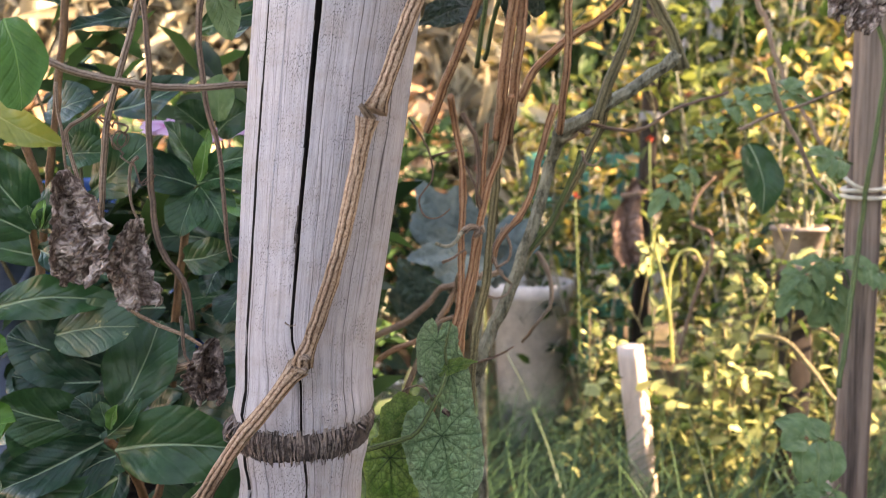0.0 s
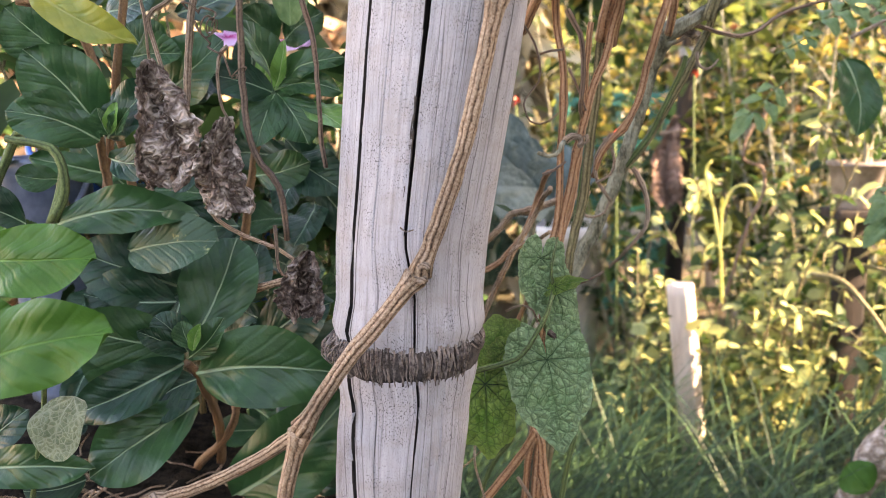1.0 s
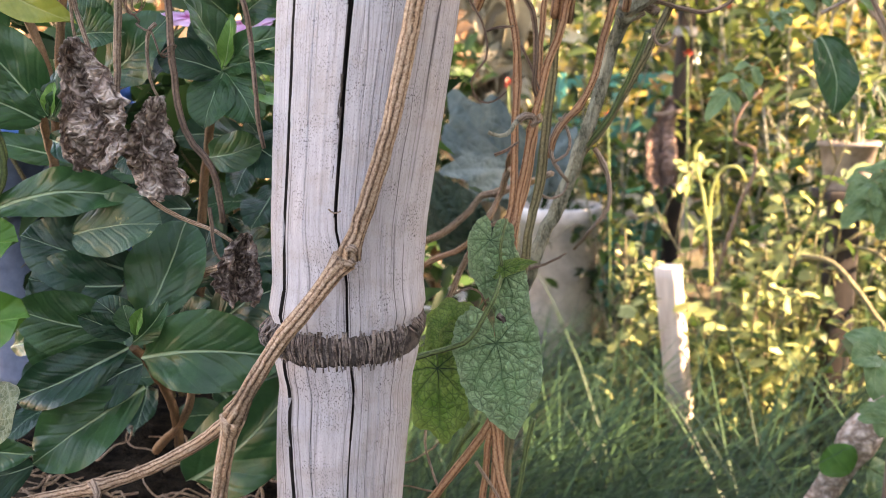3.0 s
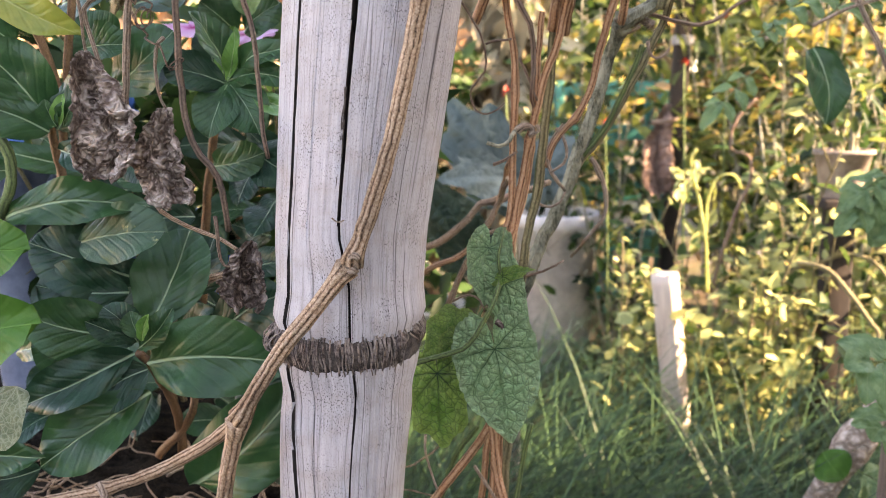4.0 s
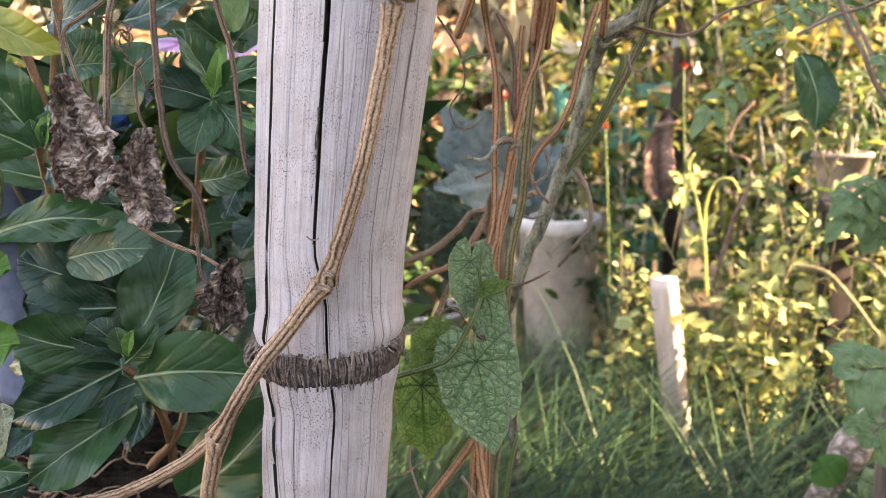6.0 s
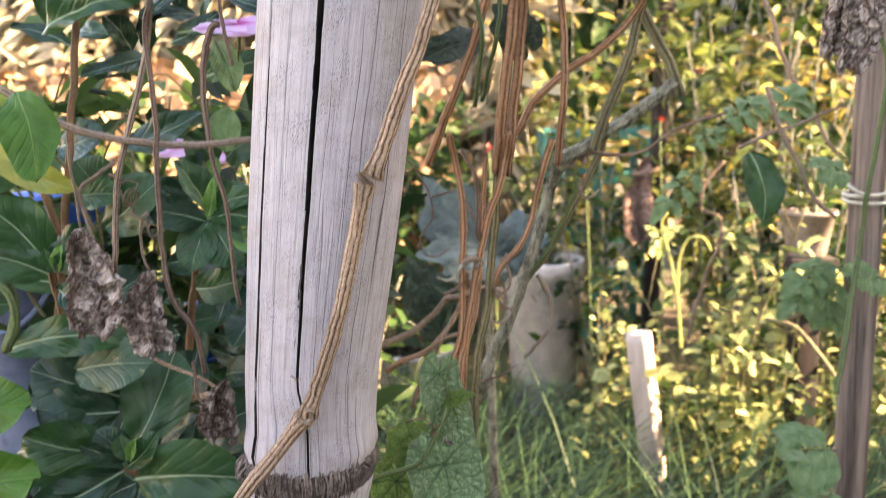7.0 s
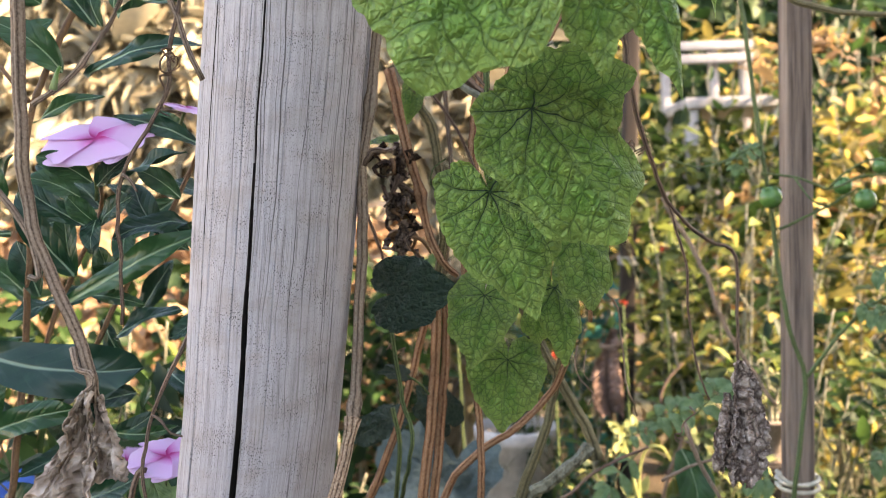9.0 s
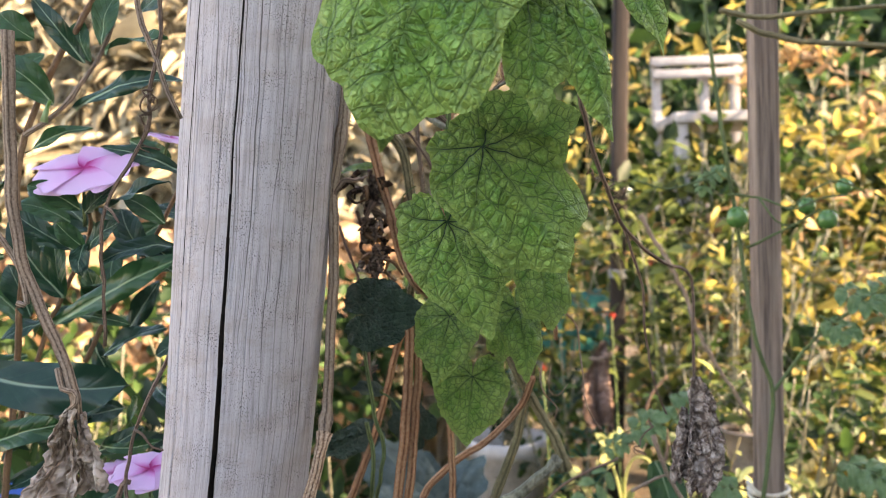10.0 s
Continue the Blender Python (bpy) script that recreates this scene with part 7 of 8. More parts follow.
def bar(bm, a, b, w, d, seed=0, taper=1.0, spin=0.0):
    """A sawn bar from a to b with rounded, slightly uneven edges."""
    a, b = Vector(a), Vector(b)
    z = (b - a).normalized()
    x = Vector((math.cos(radians(spin)), math.sin(radians(spin)), 0))
    x = (x - z * x.dot(z)).normalized()
    y = z.cross(x)
    prof = []
    e = 0.16
    for sx, sy in ((-1, -1), (1, -1), (1, 1), (-1, 1)):
        for k in range(4):
            t = k / 3
            ang = math.atan2(sy, sx) - math.pi / 4 + t * math.pi / 2
            prof.append((sx * (0.5 - e) + e * math.cos(ang), sy * (0.5 - e) + e * math.sin(ang)))
    n = max(8, int((b - a).length / 0.02))
    rings = []
    for i in range(n + 1):
        f = i / n
        c = a.lerp(b, f)
        k = 1 + (taper - 1) * f
        rings.append([bm.verts.new(c + x * (px * w * k * (1 + 0.03 * noise.noise(Vector((f * 9, j * 0.7, seed))))) + y * (py * d * k)) for j, (px, py) in enumerate(prof)])
    m = len(prof)
    for p, q in zip(rings, rings[1:]):
        for j in range(m):
            bm.faces.new((p[j], p[(j + 1) % m], q[(j + 1) % m], q[j]))
    bm.faces.new(rings[0][::-1])
    bm.faces.new(rings[-1])
    return bm


post = thing("wooden_post", (0.428, 0.79, 0.0), "square weathered brown wooden garden post", "post")
part("shaft", bar(bmesh.new(), (0.428, 0.79, -0.02), (0.4385, 0.79, 1.36), 0.0275, 0.026, 3), "post", post)
for k, dz in enumerate((0.0, 0.0075)):
    bm = bmesh.new()
    zc = 0.770 + dz
    ring = [Vector((0.4335 + 0.0200 * math.cos(a * math.pi / 10) * (1.06 if a % 5 else 1.0), 0.79 + 0.0200 * math.sin(a * math.pi / 10), zc + 0.002 * math.sin(a * math.pi / 10 + k))) for a in range(21)]
    sweep(bm, smooth_path(ring, 0.004), 0.0022, 0.0022, 7)
    part("tie", bm, "tie", post, "pale plastic tie wound round the post")
stem(post, "tie_end", [(0.405, 0.778, 0.790), (0.414, 0.768, 0.781), (0.436, 0.768, 0.776)], 0.0020, 0.0016, "tie")

stake = thing("wooden_stake", (0.36, 1.33, 0.0), "pale sawn wooden stake leaning in the grass", "stake")
part("shaft", bar(bmesh.new(), (0.368, 1.33, -0.02), (0.309, 1.33, 0.488), 0.038, 0.034, 5, 1.0, -38.0), "batten", stake)

stick = thing("bamboo_stick", (0.20, 0.95, 0.0), "pinkish dry bamboo stick leaning in the grass", "stake")
part("shaft", sweep(bmesh.new(), smooth_path([(0.27, 0.93, -0.02), (0.40, 0.90, 0.30), (0.49, 0.90, 0.47)], 0.02), 0.017, 0.014, 20, 0, 5, (0.45, 0.8)), "dry_pale", stick)

dpost = thing("fence_post", (0.545, 2.38, 0.0), "dark narrow fence post among bushes", "post")
part("shaft", bar(bmesh.new(), (0.545, 2.38, -0.02), (0.615, 2.38, 1.85), 0.045, 0.045, 9), "darkpost", dpost)
part("band", bar(bmesh.new(), (0.5805, 2.375, 0.925), (0.5815, 2.375, 0.950), 0.055, 0.055, 2), "white", dpost, "pale band round the post")
sack = thing("cloth_bundle", (0.49, 2.15, 0.5), "faded brown cloth bundle tied to a fence post", "cloth")
crumple(sack, (0.492, 2.16, 0.76), (0.486, 2.13, 0.52), 0.085, 0.06, 9, "sack", "cloth", 0.2)
stem(sack, "cord", [(0.45, 2.13, 0.715), (0.49, 2.105, 0.72), (0.57, 2.34, 0.718)], 0.005, 0.006, "brown", sides=8)


# ---- green tomato plant on the post ----
tom = thing("tomato_plant", (0.39, 0.68, 0.4), "tomato plant tied to the post with small green fruit", "plant")
stem(tom, "stem", [(0.3644, 0.6800, 0.5991), (0.3968, 0.7208, 0.7232), (0.4013, 0.7167, 0.7926), (0.4130, 0.7187, 0.8962), (0.3952, 0.7137, 0.9548), (0.3798, 0.7096, 1.0578), (0.3607, 0.7001, 1.1812), (0.3477, 0.7016, 1.2936), (0.3424, 0.7029, 1.3778)], 0.0024, 0.0019, "greenstem")
stem(tom, "branch", [(0.4131, 0.7188, 0.8991), (0.4528, 0.7101, 0.9534), (0.4826, 0.7005, 0.9789), (0.5158, 0.6911, 1.0008), (0.5498, 0.6816, 1.0139)], 0.0018, 0.0012, "greenstem")
stem(tom, "branch", [(0.3459, 0.6466, 1.2677), (0.3770, 0.6474, 1.2605), (0.4400, 0.6495, 1.2639), (0.5021, 0.6516, 1.2684), (0.5718, 0.6540, 1.2759)], 0.0025, 0.0020, "olive", rib=0.1)
stem(tom, "branch", [(0.3572, 0.6358, 1.2540), (0.3825, 0.6364, 1.2420), (0.4236, 0.6375, 1.2335), (0.4947, 0.6397, 1.2283), (0.5628, 0.6418, 1.2212)], 0.0027, 0.0022, "olive", rib=0.1)
stem(tom, "truss", [(0.3680, 0.7044, 1.1003), (0.3928, 0.6887, 1.0958), (0.4210, 0.6786, 1.0835), (0.4437, 0.6686, 1.0930), (0.4707, 0.6695, 1.0948)], 0.0013, 0.0009, "greenstem")
stem(tom, "truss", [(0.3600, 0.7043, 1.1089), (0.3382, 0.6873, 1.1140), (0.3019, 0.6751, 1.1062), (0.2672, 0.6632, 1.1147)], 0.0012, 0.0009, "greenstem")
stem(tom, "truss", [(0.3928, 0.6887, 1.0958), (0.4042, 0.6778, 1.0732), (0.4204, 0.6783, 1.0672)], 0.0010, 0.0008, "greenstem")
stem(tom, "truss", [(0.4210, 0.6786, 1.0846), (0.4331, 0.6683, 1.0987), (0.4604, 0.6693, 1.1086), (0.4814, 0.6589, 1.0965)], 0.0010, 0.0008, "greenstem")
stem(tom, "branch", [(0.3868, 0.7096, 1.0462), (0.4295, 0.7004, 1.0673), (0.4533, 0.6905, 1.0829)], 0.0015, 0.0011, "greenstem")
def fruit(at, r):
    prof = [(r * math.sin(math.pi * k / 14) * (1.0 + 0.05 * math.cos(math.pi * k / 14)) + 1e-4, -r * math.cos(math.pi * k / 14)) for k in range(15)]
    ob = part("fruit", moved(lathe(prof, 24), at), "tomato", tom, "small hard green tomato")
    for k in range(5):
        a = k * 1.257
        leaf(ob, "peri_light", (at[0], at[1], at[2] + r * 0.98), (at[0] + r * math.cos(a), at[1] + r * math.sin(a), at[2] + r * 0.75), r * 0.35, (0, 0, 1), "sepal")


f1 = (0.3730, 0.6933, 1.0773)
fruit(f1, 0.0105)
f2 = (0.4467, 0.7067, 1.0866)
fruit(f2, 0.0085)
f3 = (0.4570, 0.6849, 1.0726)
fruit(f3, 0.0095)
f4 = (0.4868, 0.7137, 1.1052)
fruit(f4, 0.008)
compound_leaf(tom, (0.4720, 0.7116, 1.0094), (0.5036, 0.6687, 0.9891), 0.0392)
compound_leaf(tom, (0.4594, 0.7107, 0.9758), (0.4821, 0.6785, 0.9619), 0.0364)
compound_leaf(tom, (0.4828, 0.7006, 0.9844), (0.5281, 0.6809, 1.0201), 0.0392)
compound_leaf(tom, (0.3415, 0.6983, 1.1148), (0.3608, 0.6883, 1.1300), 0.0238)
compound_leaf(tom, (0.3474, 0.6988, 1.1258), (0.3377, 0.6871, 1.1030), 0.0197)
compound_leaf(tom, (0.4790, 0.7521, 0.8042), (0.5212, 0.7101, 0.8266), 0.0414)
compound_leaf(tom, (0.4815, 0.7307, 0.8278), (0.5267, 0.6883, 0.8159), 0.0470)
compound_leaf(tom, (0.2653, 0.7461, 0.8536), (0.3083, 0.7260, 0.8806), 0.0419)
compound_leaf(tom, (0.2447, 0.7668, 0.8309), (0.2773, 0.7464, 0.8532), 0.0287)
leaf(tom, "peri_mid", (0.2987, 0.7466, 0.8239), (0.3063, 0.7240, 0.7574), 0.0393, widest=0.45)
compound_leaf(tom, (0.2693, 0.7999, 0.8103), (0.2102, 0.7646, 0.7663), 0.0355)
compound_leaf(tom, (0.4118, 0.8028, 0.7061), (0.3468, 0.7677, 0.6884), 0.0426)
compound_leaf(tom, (0.4235, 0.8032, 0.7121), (0.3824, 0.7790, 0.6494), 0.0572)
compound_leaf(tom, (0.4392, 0.7488, 0.6924), (0.3899, 0.7258, 0.7141), 0.0401)
compound_leaf(tom, (0.3392, 0.6200, 0.5688), (0.2843, 0.6000, 0.5843), 0.0628)
compound_leaf(tom, (0.3588, 0.6600, 0.5143), (0.3275, 0.6400, 0.5018), 0.0486)
compound_leaf(tom, (0.4102, 0.8025, 0.6989), (0.3439, 0.7671, 0.6640), 0.0418)
compound_leaf(tom, (0.4190, 0.8024, 0.6753), (0.3829, 0.7791, 0.6500), 0.0561)
leaf(tom, "lime", (0.3887, 0.8700, 0.3773), (0.4076, 0.8500, 0.3555), 0.0468, widest=0.5)
compound_leaf(tom, (0.4340, 0.8800, 0.3515), (0.4645, 0.8600, 0.3404), 0.0575)
compound_leaf(tom, (0.3792, 0.7052, 0.8036), (0.3367, 0.6932, 0.8199), 0.0400)
compound_leaf(tom, (0.3189, 0.7695, 0.8524), (0.3571, 0.7715, 0.8938), 0.0508)

# ---- yellow-green bush in the sun ----
yb = shrub("yellow_bush", (0.52, 1.46, 0.0), 0.72, 0.24, 760, 0.036, "f_yellow", 41, "sunlit yellow-green bush with small curled leaves", stem_material="olive", stems=11, slim=0.55, low=0.3, thick=0.004)
stem(yb, "arch", [(0.5556, 1.4000, 0.4888), (0.5887, 1.3600, 0.4870), (0.6165, 1.3300, 0.4539), (0.6438, 1.3100, 0.4097), (0.6557, 1.3000, 0.3781), (0.6259, 1.3000, 0.2828)], 0.0046, 0.0034, "olive", rib=0.05)
stem(yb, "arch", [(0.6035, 1.4200, 0.4844), (0.6335, 1.4000, 0.5038), (0.6739, 1.3800, 0.4975), (0.6958, 1.3600, 0.4665), (0.7203, 1.3600, 0.4057)], 0.0040, 0.0026, "olive", rib=0.05)
stem(yb, "arch", [(0.4008, 1.3900, 0.4399), (0.3911, 1.3900, 0.5428), (0.3729, 1.3900, 0.6233), (0.3610, 1.3900, 0.6728), (0.3673, 1.3800, 0.6930)], 0.0030, 0.0022, "f_yellow")
stem(yb, "arch", [(0.3916, 1.3900, 0.5326), (0.3933, 1.3900, 0.6032), (0.4052, 1.3800, 0.6438), (0.4289, 1.3700, 0.6494), (0.4445, 1.3700, 0.6249)], 0.0027, 0.0018, "f_yellow")
stem(yb, "arch", [(0.4374, 1.5000, 0.4128), (0.4731, 1.5000, 0.5560), (0.4992, 1.5000, 0.6203), (0.4966, 1.5000, 0.6680), (0.4613, 1.5000, 0.6862), (0.4691, 1.5000, 0.7363), (0.5029, 1.5000, 0.7771)], 0.0040, 0.0026, "brown")
yb4 = shrub("yellow_bush", (0.265, 1.44, 0.0), 0.56, 0.11, 230, 0.026, "f_yellow", 46, "thin sunlit bush of pale yellow-green leaves beside a flower pot", stem_material="olive", stems=6, slim=0.6, low=0.5, thick=0.003)
yb2 = shrub("yellow_bush", (0.36, 1.42, 0.0), 0.50, 0.17, 460, 0.030, "f_yellow", 43, "low sunlit bush with round pale green leaves", stem_material="olive", stems=8, slim=0.7, low=0.3, thick=0.003)
yb3 = shrub("yellow_bush", (0.72, 1.55, 0.0), 0.62, 0.25, 620, 0.036, "f_yellow", 44, "yellow-green bush with arching pale stems", stem_material="olive", stems=9, slim=0.5, low=0.3, thick=0.004)


# ---- grass ----
def grass(name, x0, x1, y0, y1, count, height, seed, material="grass", width=0.0035, label="tuft of long drooping green grass", drift=0.0):
    g = np.random.default_rng(seed)
    V, Fc = [], []
    for k in range(count):
        x, y = g.uniform(x0, x1), g.uniform(y0, y1)
        h = height * g.uniform(0.55, 1.15)
        a = g.normal(0.1, drift) if drift else g.uniform(0, 6.28)
        lean = h * g.uniform(0.5, 1.55)
        dx, dy = math.cos(a) * lean, math.sin(a) * lean
        w = width * g.uniform(0.6, 1.3)
        nx, ny = -math.sin(a) * w, math.cos(a) * w
        b = len(V)
        for i in range(6):
            f = i / 5
            k2 = (1 - f ** 2.2) if i < 5 else 0.03
            px, py, pz = x + dx * f ** 1.6, y + dy * f ** 1.6, h * (f - 0.52 * f * f * (lean / h))
            V += [(px - nx * k2, py - ny * k2, pz), (px, py, pz - 0.3 * w * k2), (px + nx * k2, py + ny * k2, pz)]
        for i in range(5):
            c = b + 3 * i
            Fc += [(c, c + 1, c + 4, c + 3), (c + 1, c + 2, c + 5, c + 4)]
    me = bpy.data.meshes.new(name)
    me.from_pydata(V, [], Fc)
    me.polygons.foreach_set("use_smooth", [True] * len(Fc))
    ob = part(name, me, material, None)
    return tagged(ob, label, "grass", kind="stuff")


grass("long_grass", -0.35, 0.70, 0.80, 1.25, 2800, 0.58, 5, width=0.0020, drift=1.0)
grass("long_grass", -0.6, 1.6, 1.3, 2.4, 2600, 0.33, 6, width=0.0022, label="thin grass growing between garden plants")
grass("long_grass", -0.05, 0.30, 0.62, 0.86, 420, 0.46, 8, width=0.0017, drift=0.9)

grass("short_grass", -4.4, 1.3, -3.2, 0.2, 3500, 0.13, 9, width=0.004, label="short rough grass on the garden floor")
grass("short_grass", -4.4, -0.7, 0.2, 3.4, 2600, 0.16, 10, width=0.004, label="short rough grass on the garden floor")
grass("short_grass", 1.5, 5.5, 0.6, 4.2, 3200, 0.16, 11, width=0.004, label="short rough grass beside the shed")

# ---- blue-grey and dark leaves round the pot ----
cab = thing("cabbage_plant", (0.03, 1.12, 0.0), "plant with large blue-grey lobed leaves behind the vine", "plant")
leaf(cab, "glaucous", (0.0401, 1.1000, 0.6644), (-0.0396, 1.0500, 0.7735), 0.0916, face=(-0.4, -1, 0.4), lobes=0.10)
leaf(cab, "glaucous", (0.0474, 1.0900, 0.6770), (-0.0403, 1.0300, 0.6913), 0.0824, face=(-0.4, -1, 0.4), lobes=0.10)
leaf(cab, "glaucous", (0.0561, 1.1100, 0.6592), (-0.0019, 1.0800, 0.7428), 0.0746, face=(-0.4, -1, 0.4), lobes=0.10)
leaf(cab, "glaucous", (0.0723, 1.1200, 0.6658), (0.1189, 1.1000, 0.7324), 0.0679, face=(-0.4, -1, 0.4), lobes=0.10)
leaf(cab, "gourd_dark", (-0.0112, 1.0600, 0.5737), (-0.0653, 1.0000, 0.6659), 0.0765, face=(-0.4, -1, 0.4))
leaf(cab, "peri_deep", (-0.0266, 1.0600, 0.5660), (-0.0138, 1.0300, 0.6470), 0.0600, face=(-0.4, -1, 0.4))
leaf(cab, "glaucous", (0.0600, 1.1100, 0.6513), (0.0816, 1.0900, 0.7146), 0.0554, face=(-0.4, -1, 0.4), lobes=0.10)
stem(cab, "stem", [(0.0482, 1.1200, 0.1575), (0.0460, 1.1200, 0.4268), (0.0446, 1.1200, 0.5777), (0.0424, 1.1000, 0.6761)], 0.0080, 0.0056, "bark")
shrub("pot_plant", (0.222, 2.36, 0.40), 0.26, 0.10, 150, 0.04, "f_dark", 51, "leafy green plant growing in a white pot", "plant", stems=5, slim=0.4)
shrub("pot_plant", (0.640, 1.44, 0.66), 0.16, 0.08, 90, 0.04, "f_mid", 52, "leafy green plant growing in a pale pot", "plant", stems=5, slim=0.45)

# ---- the garden behind ----
# out-of-view tree, added only to cast shade over the pots
shrub("shade_tree", (2.35, 1.75, 0.0), 2.5, 0.42, 800, 0.07, "f_mid", 60, "unseen young leafy tree added to shade the flower pots", "tree", stems=5, low=0.42, thick=0.02)
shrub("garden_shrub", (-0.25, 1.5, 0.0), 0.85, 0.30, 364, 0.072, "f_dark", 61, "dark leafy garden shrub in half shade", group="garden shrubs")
shrub("garden_shrub", (0.75, 2.4, 0.0), 1.35, 0.45, 630, 0.078, "f_mid", 62, "green garden shrub catching low sun", group="garden shrubs")
shrub("garden_shrub", (0.30, 2.7, 0.0), 1.25, 0.45, 560, 0.072, "f_mid", 63, "green garden shrub behind the flower pots", group="garden shrubs")
shrub("garden_shrub", (1.35, 2.6, 0.0), 1.6, 0.5, 630, 0.078, "f_gold", 64, "golden-leaved shrub in evening sun", group="garden shrubs")
shrub("garden_shrub", (0.95, 3.0, 0.0), 1.3, 0.5, 560, 0.078, "f_rust", 65, "rust and orange leaved garden shrub", group="garden shrubs")
shrub("garden_shrub", (1.75, 3.2, 0.0), 1.9, 0.6, 700, 0.085, "f_rust", 66, "tall rust-brown leaved shrub in evening sun", group="garden shrubs")
shrub("garden_shrub", (-0.3, 2.6, 0.0), 0.95, 0.45, 489, 0.078, "f_dark", 67, "dark green garden shrub low behind the tub", group="garden shrubs")
shrub("garden_shrub", (-0.95, 2.1, 0.0), 0.85, 0.4, 420, 0.078, "f_mid", 68, "green garden shrub beside the straw heap", group="garden shrubs")
shrub("garden_shrub", (1.1, 1.9, 0.0), 0.9, 0.3, 364, 0.065, "f_mid", 69, "green garden shrub in dappled light", group="garden shrubs")
shrub("garden_shrub", (0.55, 3.6, 0.0), 1.9, 0.6, 560, 0.091, "f_gold", 70, "golden shrub at the back of the garden", group="garden shrubs")
shrub("garden_shrub", (1.3, 4.0, 0.0), 2.3, 0.7, 630, 0.098, "f_gold", 71, "tall golden-brown shrub at the back of the garden", group="garden shrubs")
shrub("garden_shrub", (2.4, 4.0, 0.0), 2.4, 0.8, 630, 0.098, "f_mid", 72, "tall leafy shrub at the back of the garden", group="garden shrubs")


def heap(name, x0, x1, y0, y1, top, count, size, slim, material, seed, label, category, steep=1.0, droop=-0.8):
    """A bank of hanging or fallen leaves lying one over another."""
    g = random.Random(seed)
    C, D, N, L, W = [], [], [], [], []
    for _ in range(count):
        x, f = g.uniform(x0, x1), g.random()
        y = y0 + (y1 - y0) * f
        z = top * f ** steep * g.uniform(0.86, 1.03) + 0.02
        C.append((x, y, z)), D.append((g.gauss(0, 0.6), g.gauss(-0.5, 0.4), g.gauss(droop, 0.5))), N.append((g.gauss(0, 0.4), -1, g.gauss(0.5, 0.4)))
        k = size * g.uniform(0.5, 1.4)
        L.append(k), W.append(k * slim * g.uniform(0.6, 1.4))
    ob = part(name, leaf_cloud(C, D, N, L, W), material, None)
    return tagged(ob, label, category, kind="stuff")


heap("straw_bank", -3.6, 0.2, 3.4, 4.4, 2.7, 5200, 0.32, 0.16, "f_straw", 81, "bank of dry straw-coloured fronds", "straw", 0.6)
heap("straw_core", -3.6, 0.2, 3.75, 4.6, 2.6, 2200, 0.5, 0.4, "f_straw", 82, "dense dry stalks inside the straw bank", "straw", 0.6)
heap("fallen_leaves", -2.6, -0.1, 2.6, 3.5, 1.15, 3000, 0.12, 0.6, "f_peach", 83, "heap of fallen peach-coloured dry leaves", "leaves", 0.8, -0.3)
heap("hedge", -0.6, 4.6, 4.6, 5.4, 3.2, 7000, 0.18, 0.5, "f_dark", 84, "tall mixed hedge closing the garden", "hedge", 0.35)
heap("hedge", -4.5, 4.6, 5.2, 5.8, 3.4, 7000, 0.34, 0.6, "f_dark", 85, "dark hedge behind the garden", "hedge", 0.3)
heap("hedge", 4.6, 5.4, 4.0, 6.0, 2.6, 2600, 0.16, 0.5, "f_yellow", 86, "sunlit hedge along the garden side", "hedge", 0.3)


# ---- white bench and teal crate ----
def bench():
    t = thing("white_bench", (1.3, 3.3, 0.0), "white painted garden bench half hidden by leaves", "bench")
    for k, z in enumerate((1.775, 1.72, 1.52)):
        part("slat", box(bmesh.new(), (0.38, 0.03, 0.035), Matrix.Translation((1.11, 3.3 - 0.01 * k, z))), "white", t)
    for x in (0.95, 1.15, 1.28):
        part("upright", box(bmesh.new(), (0.035, 0.04, 1.80), Matrix.Translation((x, 3.34, 0.90))), "white", t)
    part("seat", box(bmesh.new(), (0.38, 0.36, 0.04), Matrix.Translation((1.11, 3.12, 1.49))), "white", t)
    for x in (0.95, 1.28):
        part("leg", box(bmesh.new(), (0.05, 0.05, 1.47), Matrix.Translation((x, 2.98, 0.735))), "white", t)
    return t


bench()


def crate():
    t = thing("plastic_crate", (0.1, 2.3, 0.0), "teal plastic crate with open slatted sides", "crate")
    x0, x1, y0, y1, h = 0.28, 0.64, 2.86, 3.10, 0.84
    for z in (0.08, 0.26, 0.44, 0.655, 0.81):
        for a, b in (((x0, y0), (x1, y0)), ((x1, y0), (x1, y1)), ((x1, y1), (x0, y1)), ((x0, y1), (x0, y0))):
            sx, sy = abs(b[0] - a[0]) + 0.012, abs(b[1] - a[1]) + 0.012
            part("rail", box(bmesh.new(), (max(sx, 0.012), max(sy, 0.012), 0.045), Matrix.Translation(((a[0] + b[0]) / 2, (a[1] + b[1]) / 2, z))), "teal", t)
    for x, y in ((x0, y0), (x1, y0), (x0, y1), (x1, y1), ((x0 + x1) / 2, y0)):
        part("corner_post", box(bmesh.new(), (0.03, 0.03, h), Matrix.Translation((x, y, h / 2))), "teal", t)
    return t


crate()
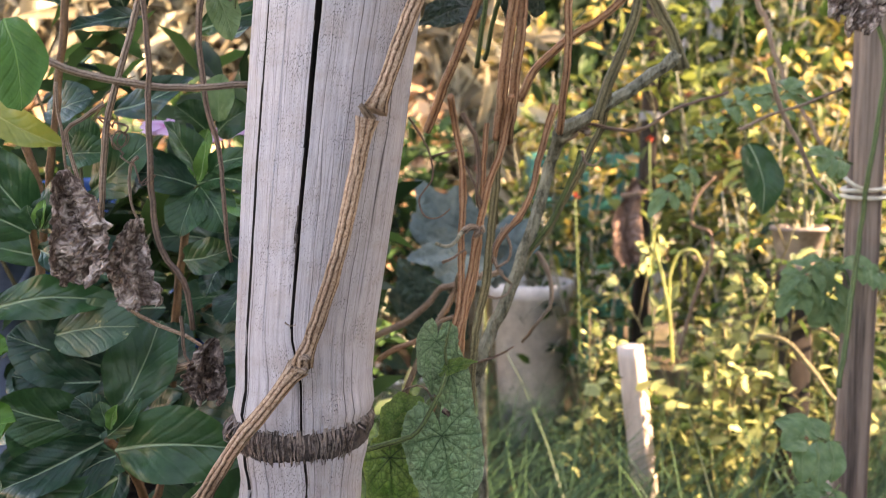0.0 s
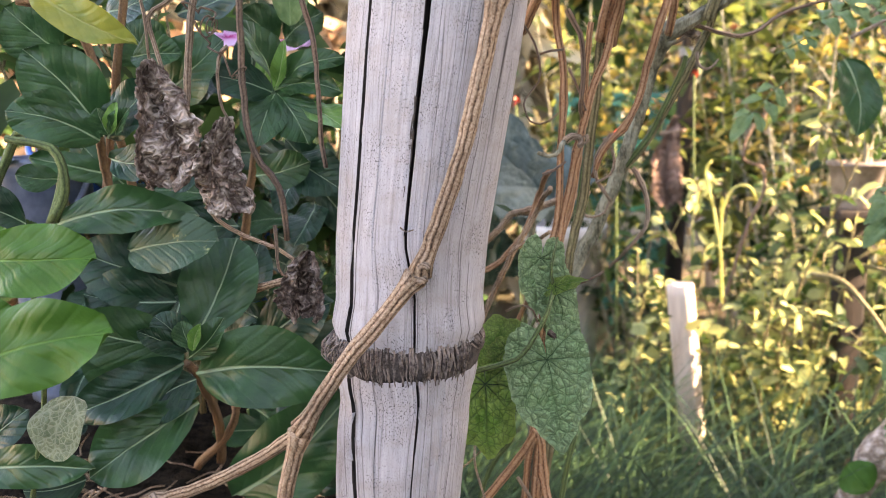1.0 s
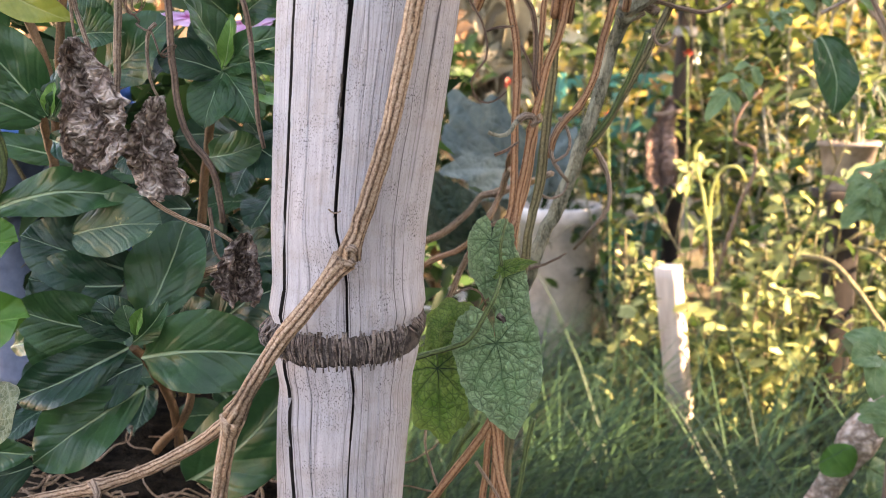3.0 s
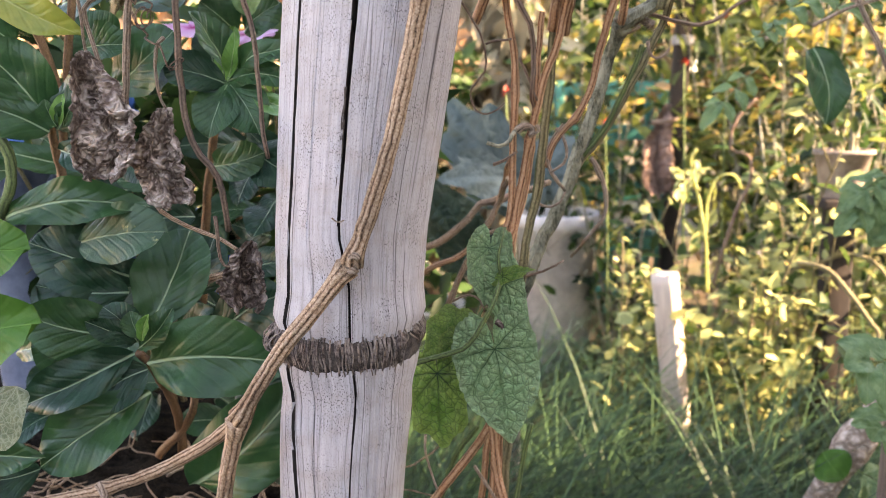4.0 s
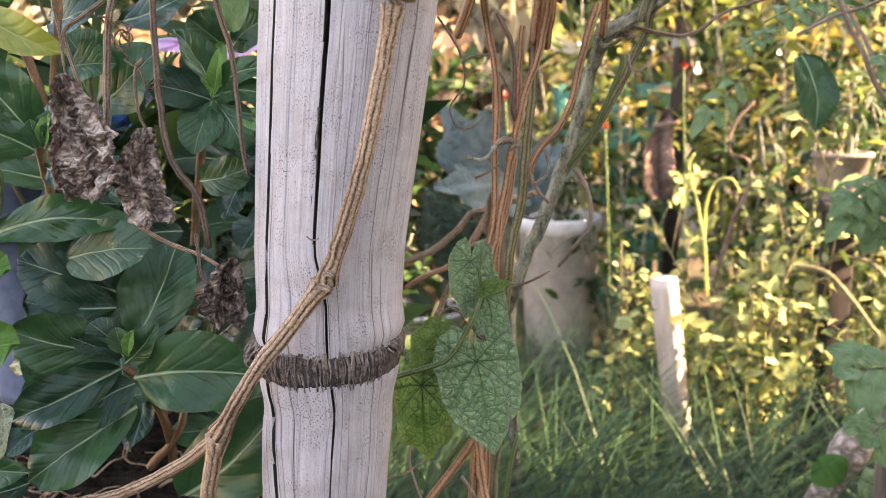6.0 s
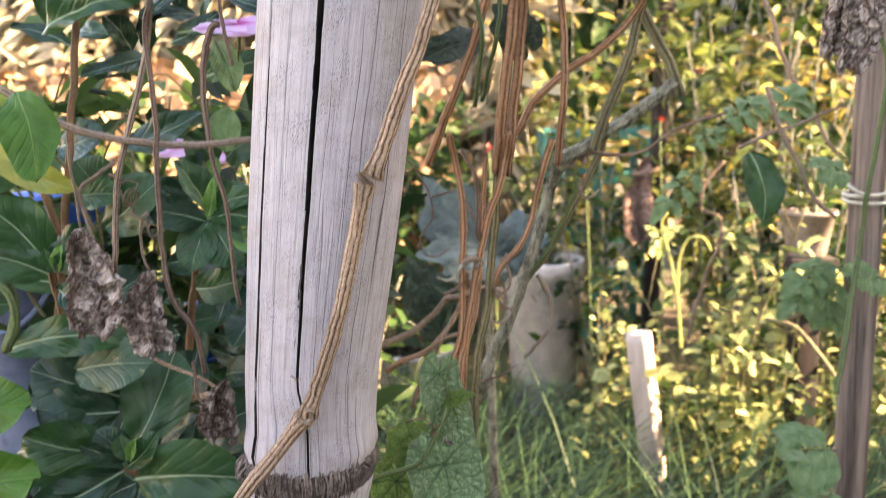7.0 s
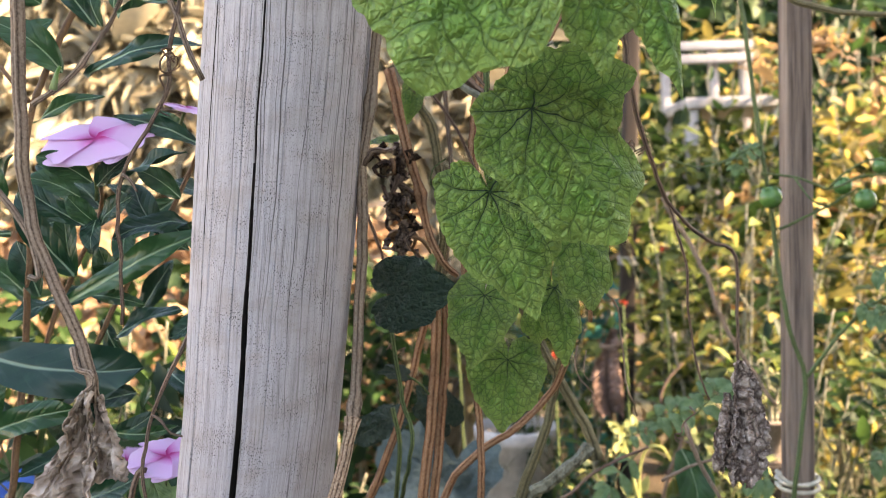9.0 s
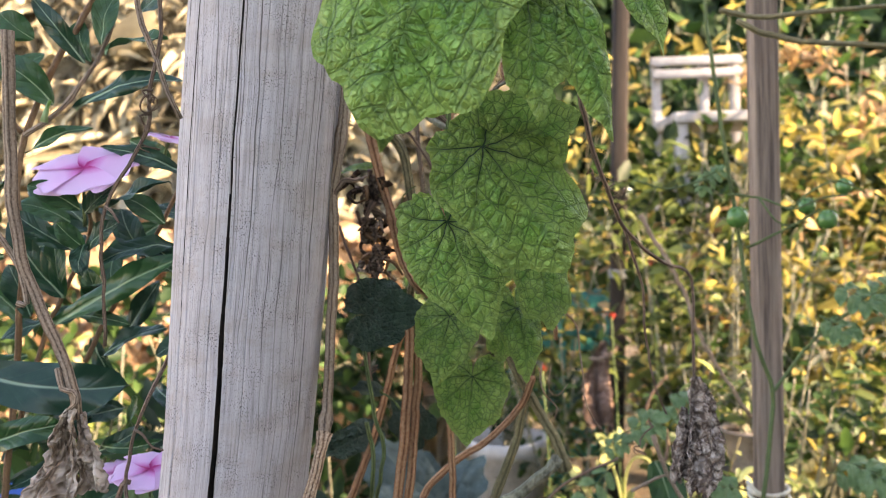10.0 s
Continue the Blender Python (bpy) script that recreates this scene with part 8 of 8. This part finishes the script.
for k, (x, y, z) in enumerate(((0.47, 1.9, 0.86), (0.30, 1.95, 0.72), (0.62, 2.1, 0.98), (0.06, 1.9, 0.80), (-0.62, 1.9, 0.72), (0.95, 2.2, 0.95))):
    t = thing("red_flower", (x, y, z - 0.3), "small red flower on a thin green stalk", "flower", "red flowers")
    stem(t, "stalk", [(x + 0.02, y, 0.0), (x + 0.01, y, z * 0.6), (x, y, z)], 0.003, 0.002, "greenstem", sides=6, step=0.05)
    C, D, N = [], [], []
    g = random.Random(k)
    for _ in range(14):
        C.append((x, y, z)), D.append((g.gauss(0, 1), g.gauss(0, 1), g.gauss(0.3, 0.6))), N.append((0, 0, 1))
    part("bloom", leaf_cloud(C, D, N, [0.016] * 14, [0.009] * 14), "redpetal", t)

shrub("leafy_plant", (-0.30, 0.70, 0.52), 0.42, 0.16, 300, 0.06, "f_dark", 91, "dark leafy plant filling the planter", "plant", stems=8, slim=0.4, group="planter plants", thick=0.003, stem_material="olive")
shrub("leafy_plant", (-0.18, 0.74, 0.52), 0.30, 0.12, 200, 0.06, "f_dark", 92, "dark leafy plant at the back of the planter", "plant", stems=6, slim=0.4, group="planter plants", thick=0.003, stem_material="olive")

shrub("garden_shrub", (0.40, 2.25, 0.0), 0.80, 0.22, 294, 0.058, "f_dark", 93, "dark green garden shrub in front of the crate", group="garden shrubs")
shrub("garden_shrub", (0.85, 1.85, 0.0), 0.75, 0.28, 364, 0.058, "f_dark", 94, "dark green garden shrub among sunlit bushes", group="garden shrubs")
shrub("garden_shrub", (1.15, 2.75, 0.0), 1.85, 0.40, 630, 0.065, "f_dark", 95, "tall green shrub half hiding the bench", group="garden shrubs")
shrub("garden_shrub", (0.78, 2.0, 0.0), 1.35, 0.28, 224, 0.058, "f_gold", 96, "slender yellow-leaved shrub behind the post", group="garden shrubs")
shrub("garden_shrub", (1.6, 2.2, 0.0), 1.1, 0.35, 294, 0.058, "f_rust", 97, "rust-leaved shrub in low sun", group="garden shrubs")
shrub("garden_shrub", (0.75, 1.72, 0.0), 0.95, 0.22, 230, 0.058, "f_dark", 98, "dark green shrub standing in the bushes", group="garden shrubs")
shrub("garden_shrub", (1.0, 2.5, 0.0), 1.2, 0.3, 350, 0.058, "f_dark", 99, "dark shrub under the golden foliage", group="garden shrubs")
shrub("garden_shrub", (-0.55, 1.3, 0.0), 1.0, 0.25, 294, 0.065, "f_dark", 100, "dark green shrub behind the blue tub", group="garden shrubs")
heap("bush_row", 0.75, 1.9, 2.85, 3.0, 1.42, 1800, 0.075, 0.5, "f_mid", 87, "row of leafy bushes in front of the bench", "bushes", 0.5, 0.2)
# dark leaves added to break the straw with shadowed gaps
heap("bush_row", -2.4, 0.0, 2.4, 2.7, 0.95, 1100, 0.09, 0.45, "f_dark", 88, "dark leafy row added for the shadowed gaps before the straw", "bushes", 0.5, 0.3)
# three shrubs added as sun blockers for the grass, the stake and the pots
shrub("garden_shrub", (1.05, 1.12, 0.0), 0.74, 0.22, 900, 0.06, "f_mid", 101, "dense leafy shrub added at the side to shade the long grass", group="garden shrubs", stems=10, slim=0.55, low=0.05)
shrub("garden_shrub", (1.15, 1.45, 0.0), 0.72, 0.22, 800, 0.06, "f_mid", 102, "dense leafy shrub added at the side to block low sun", group="garden shrubs", stems=10, slim=0.55, low=0.05)
shrub("garden_shrub", (0.90, 2.18, 0.0), 1.0, 0.20, 900, 0.055, "f_dark", 103, "dense dark shrub added to keep sun off the white pots", group="garden shrubs", stems=9, slim=0.5, low=0.05)
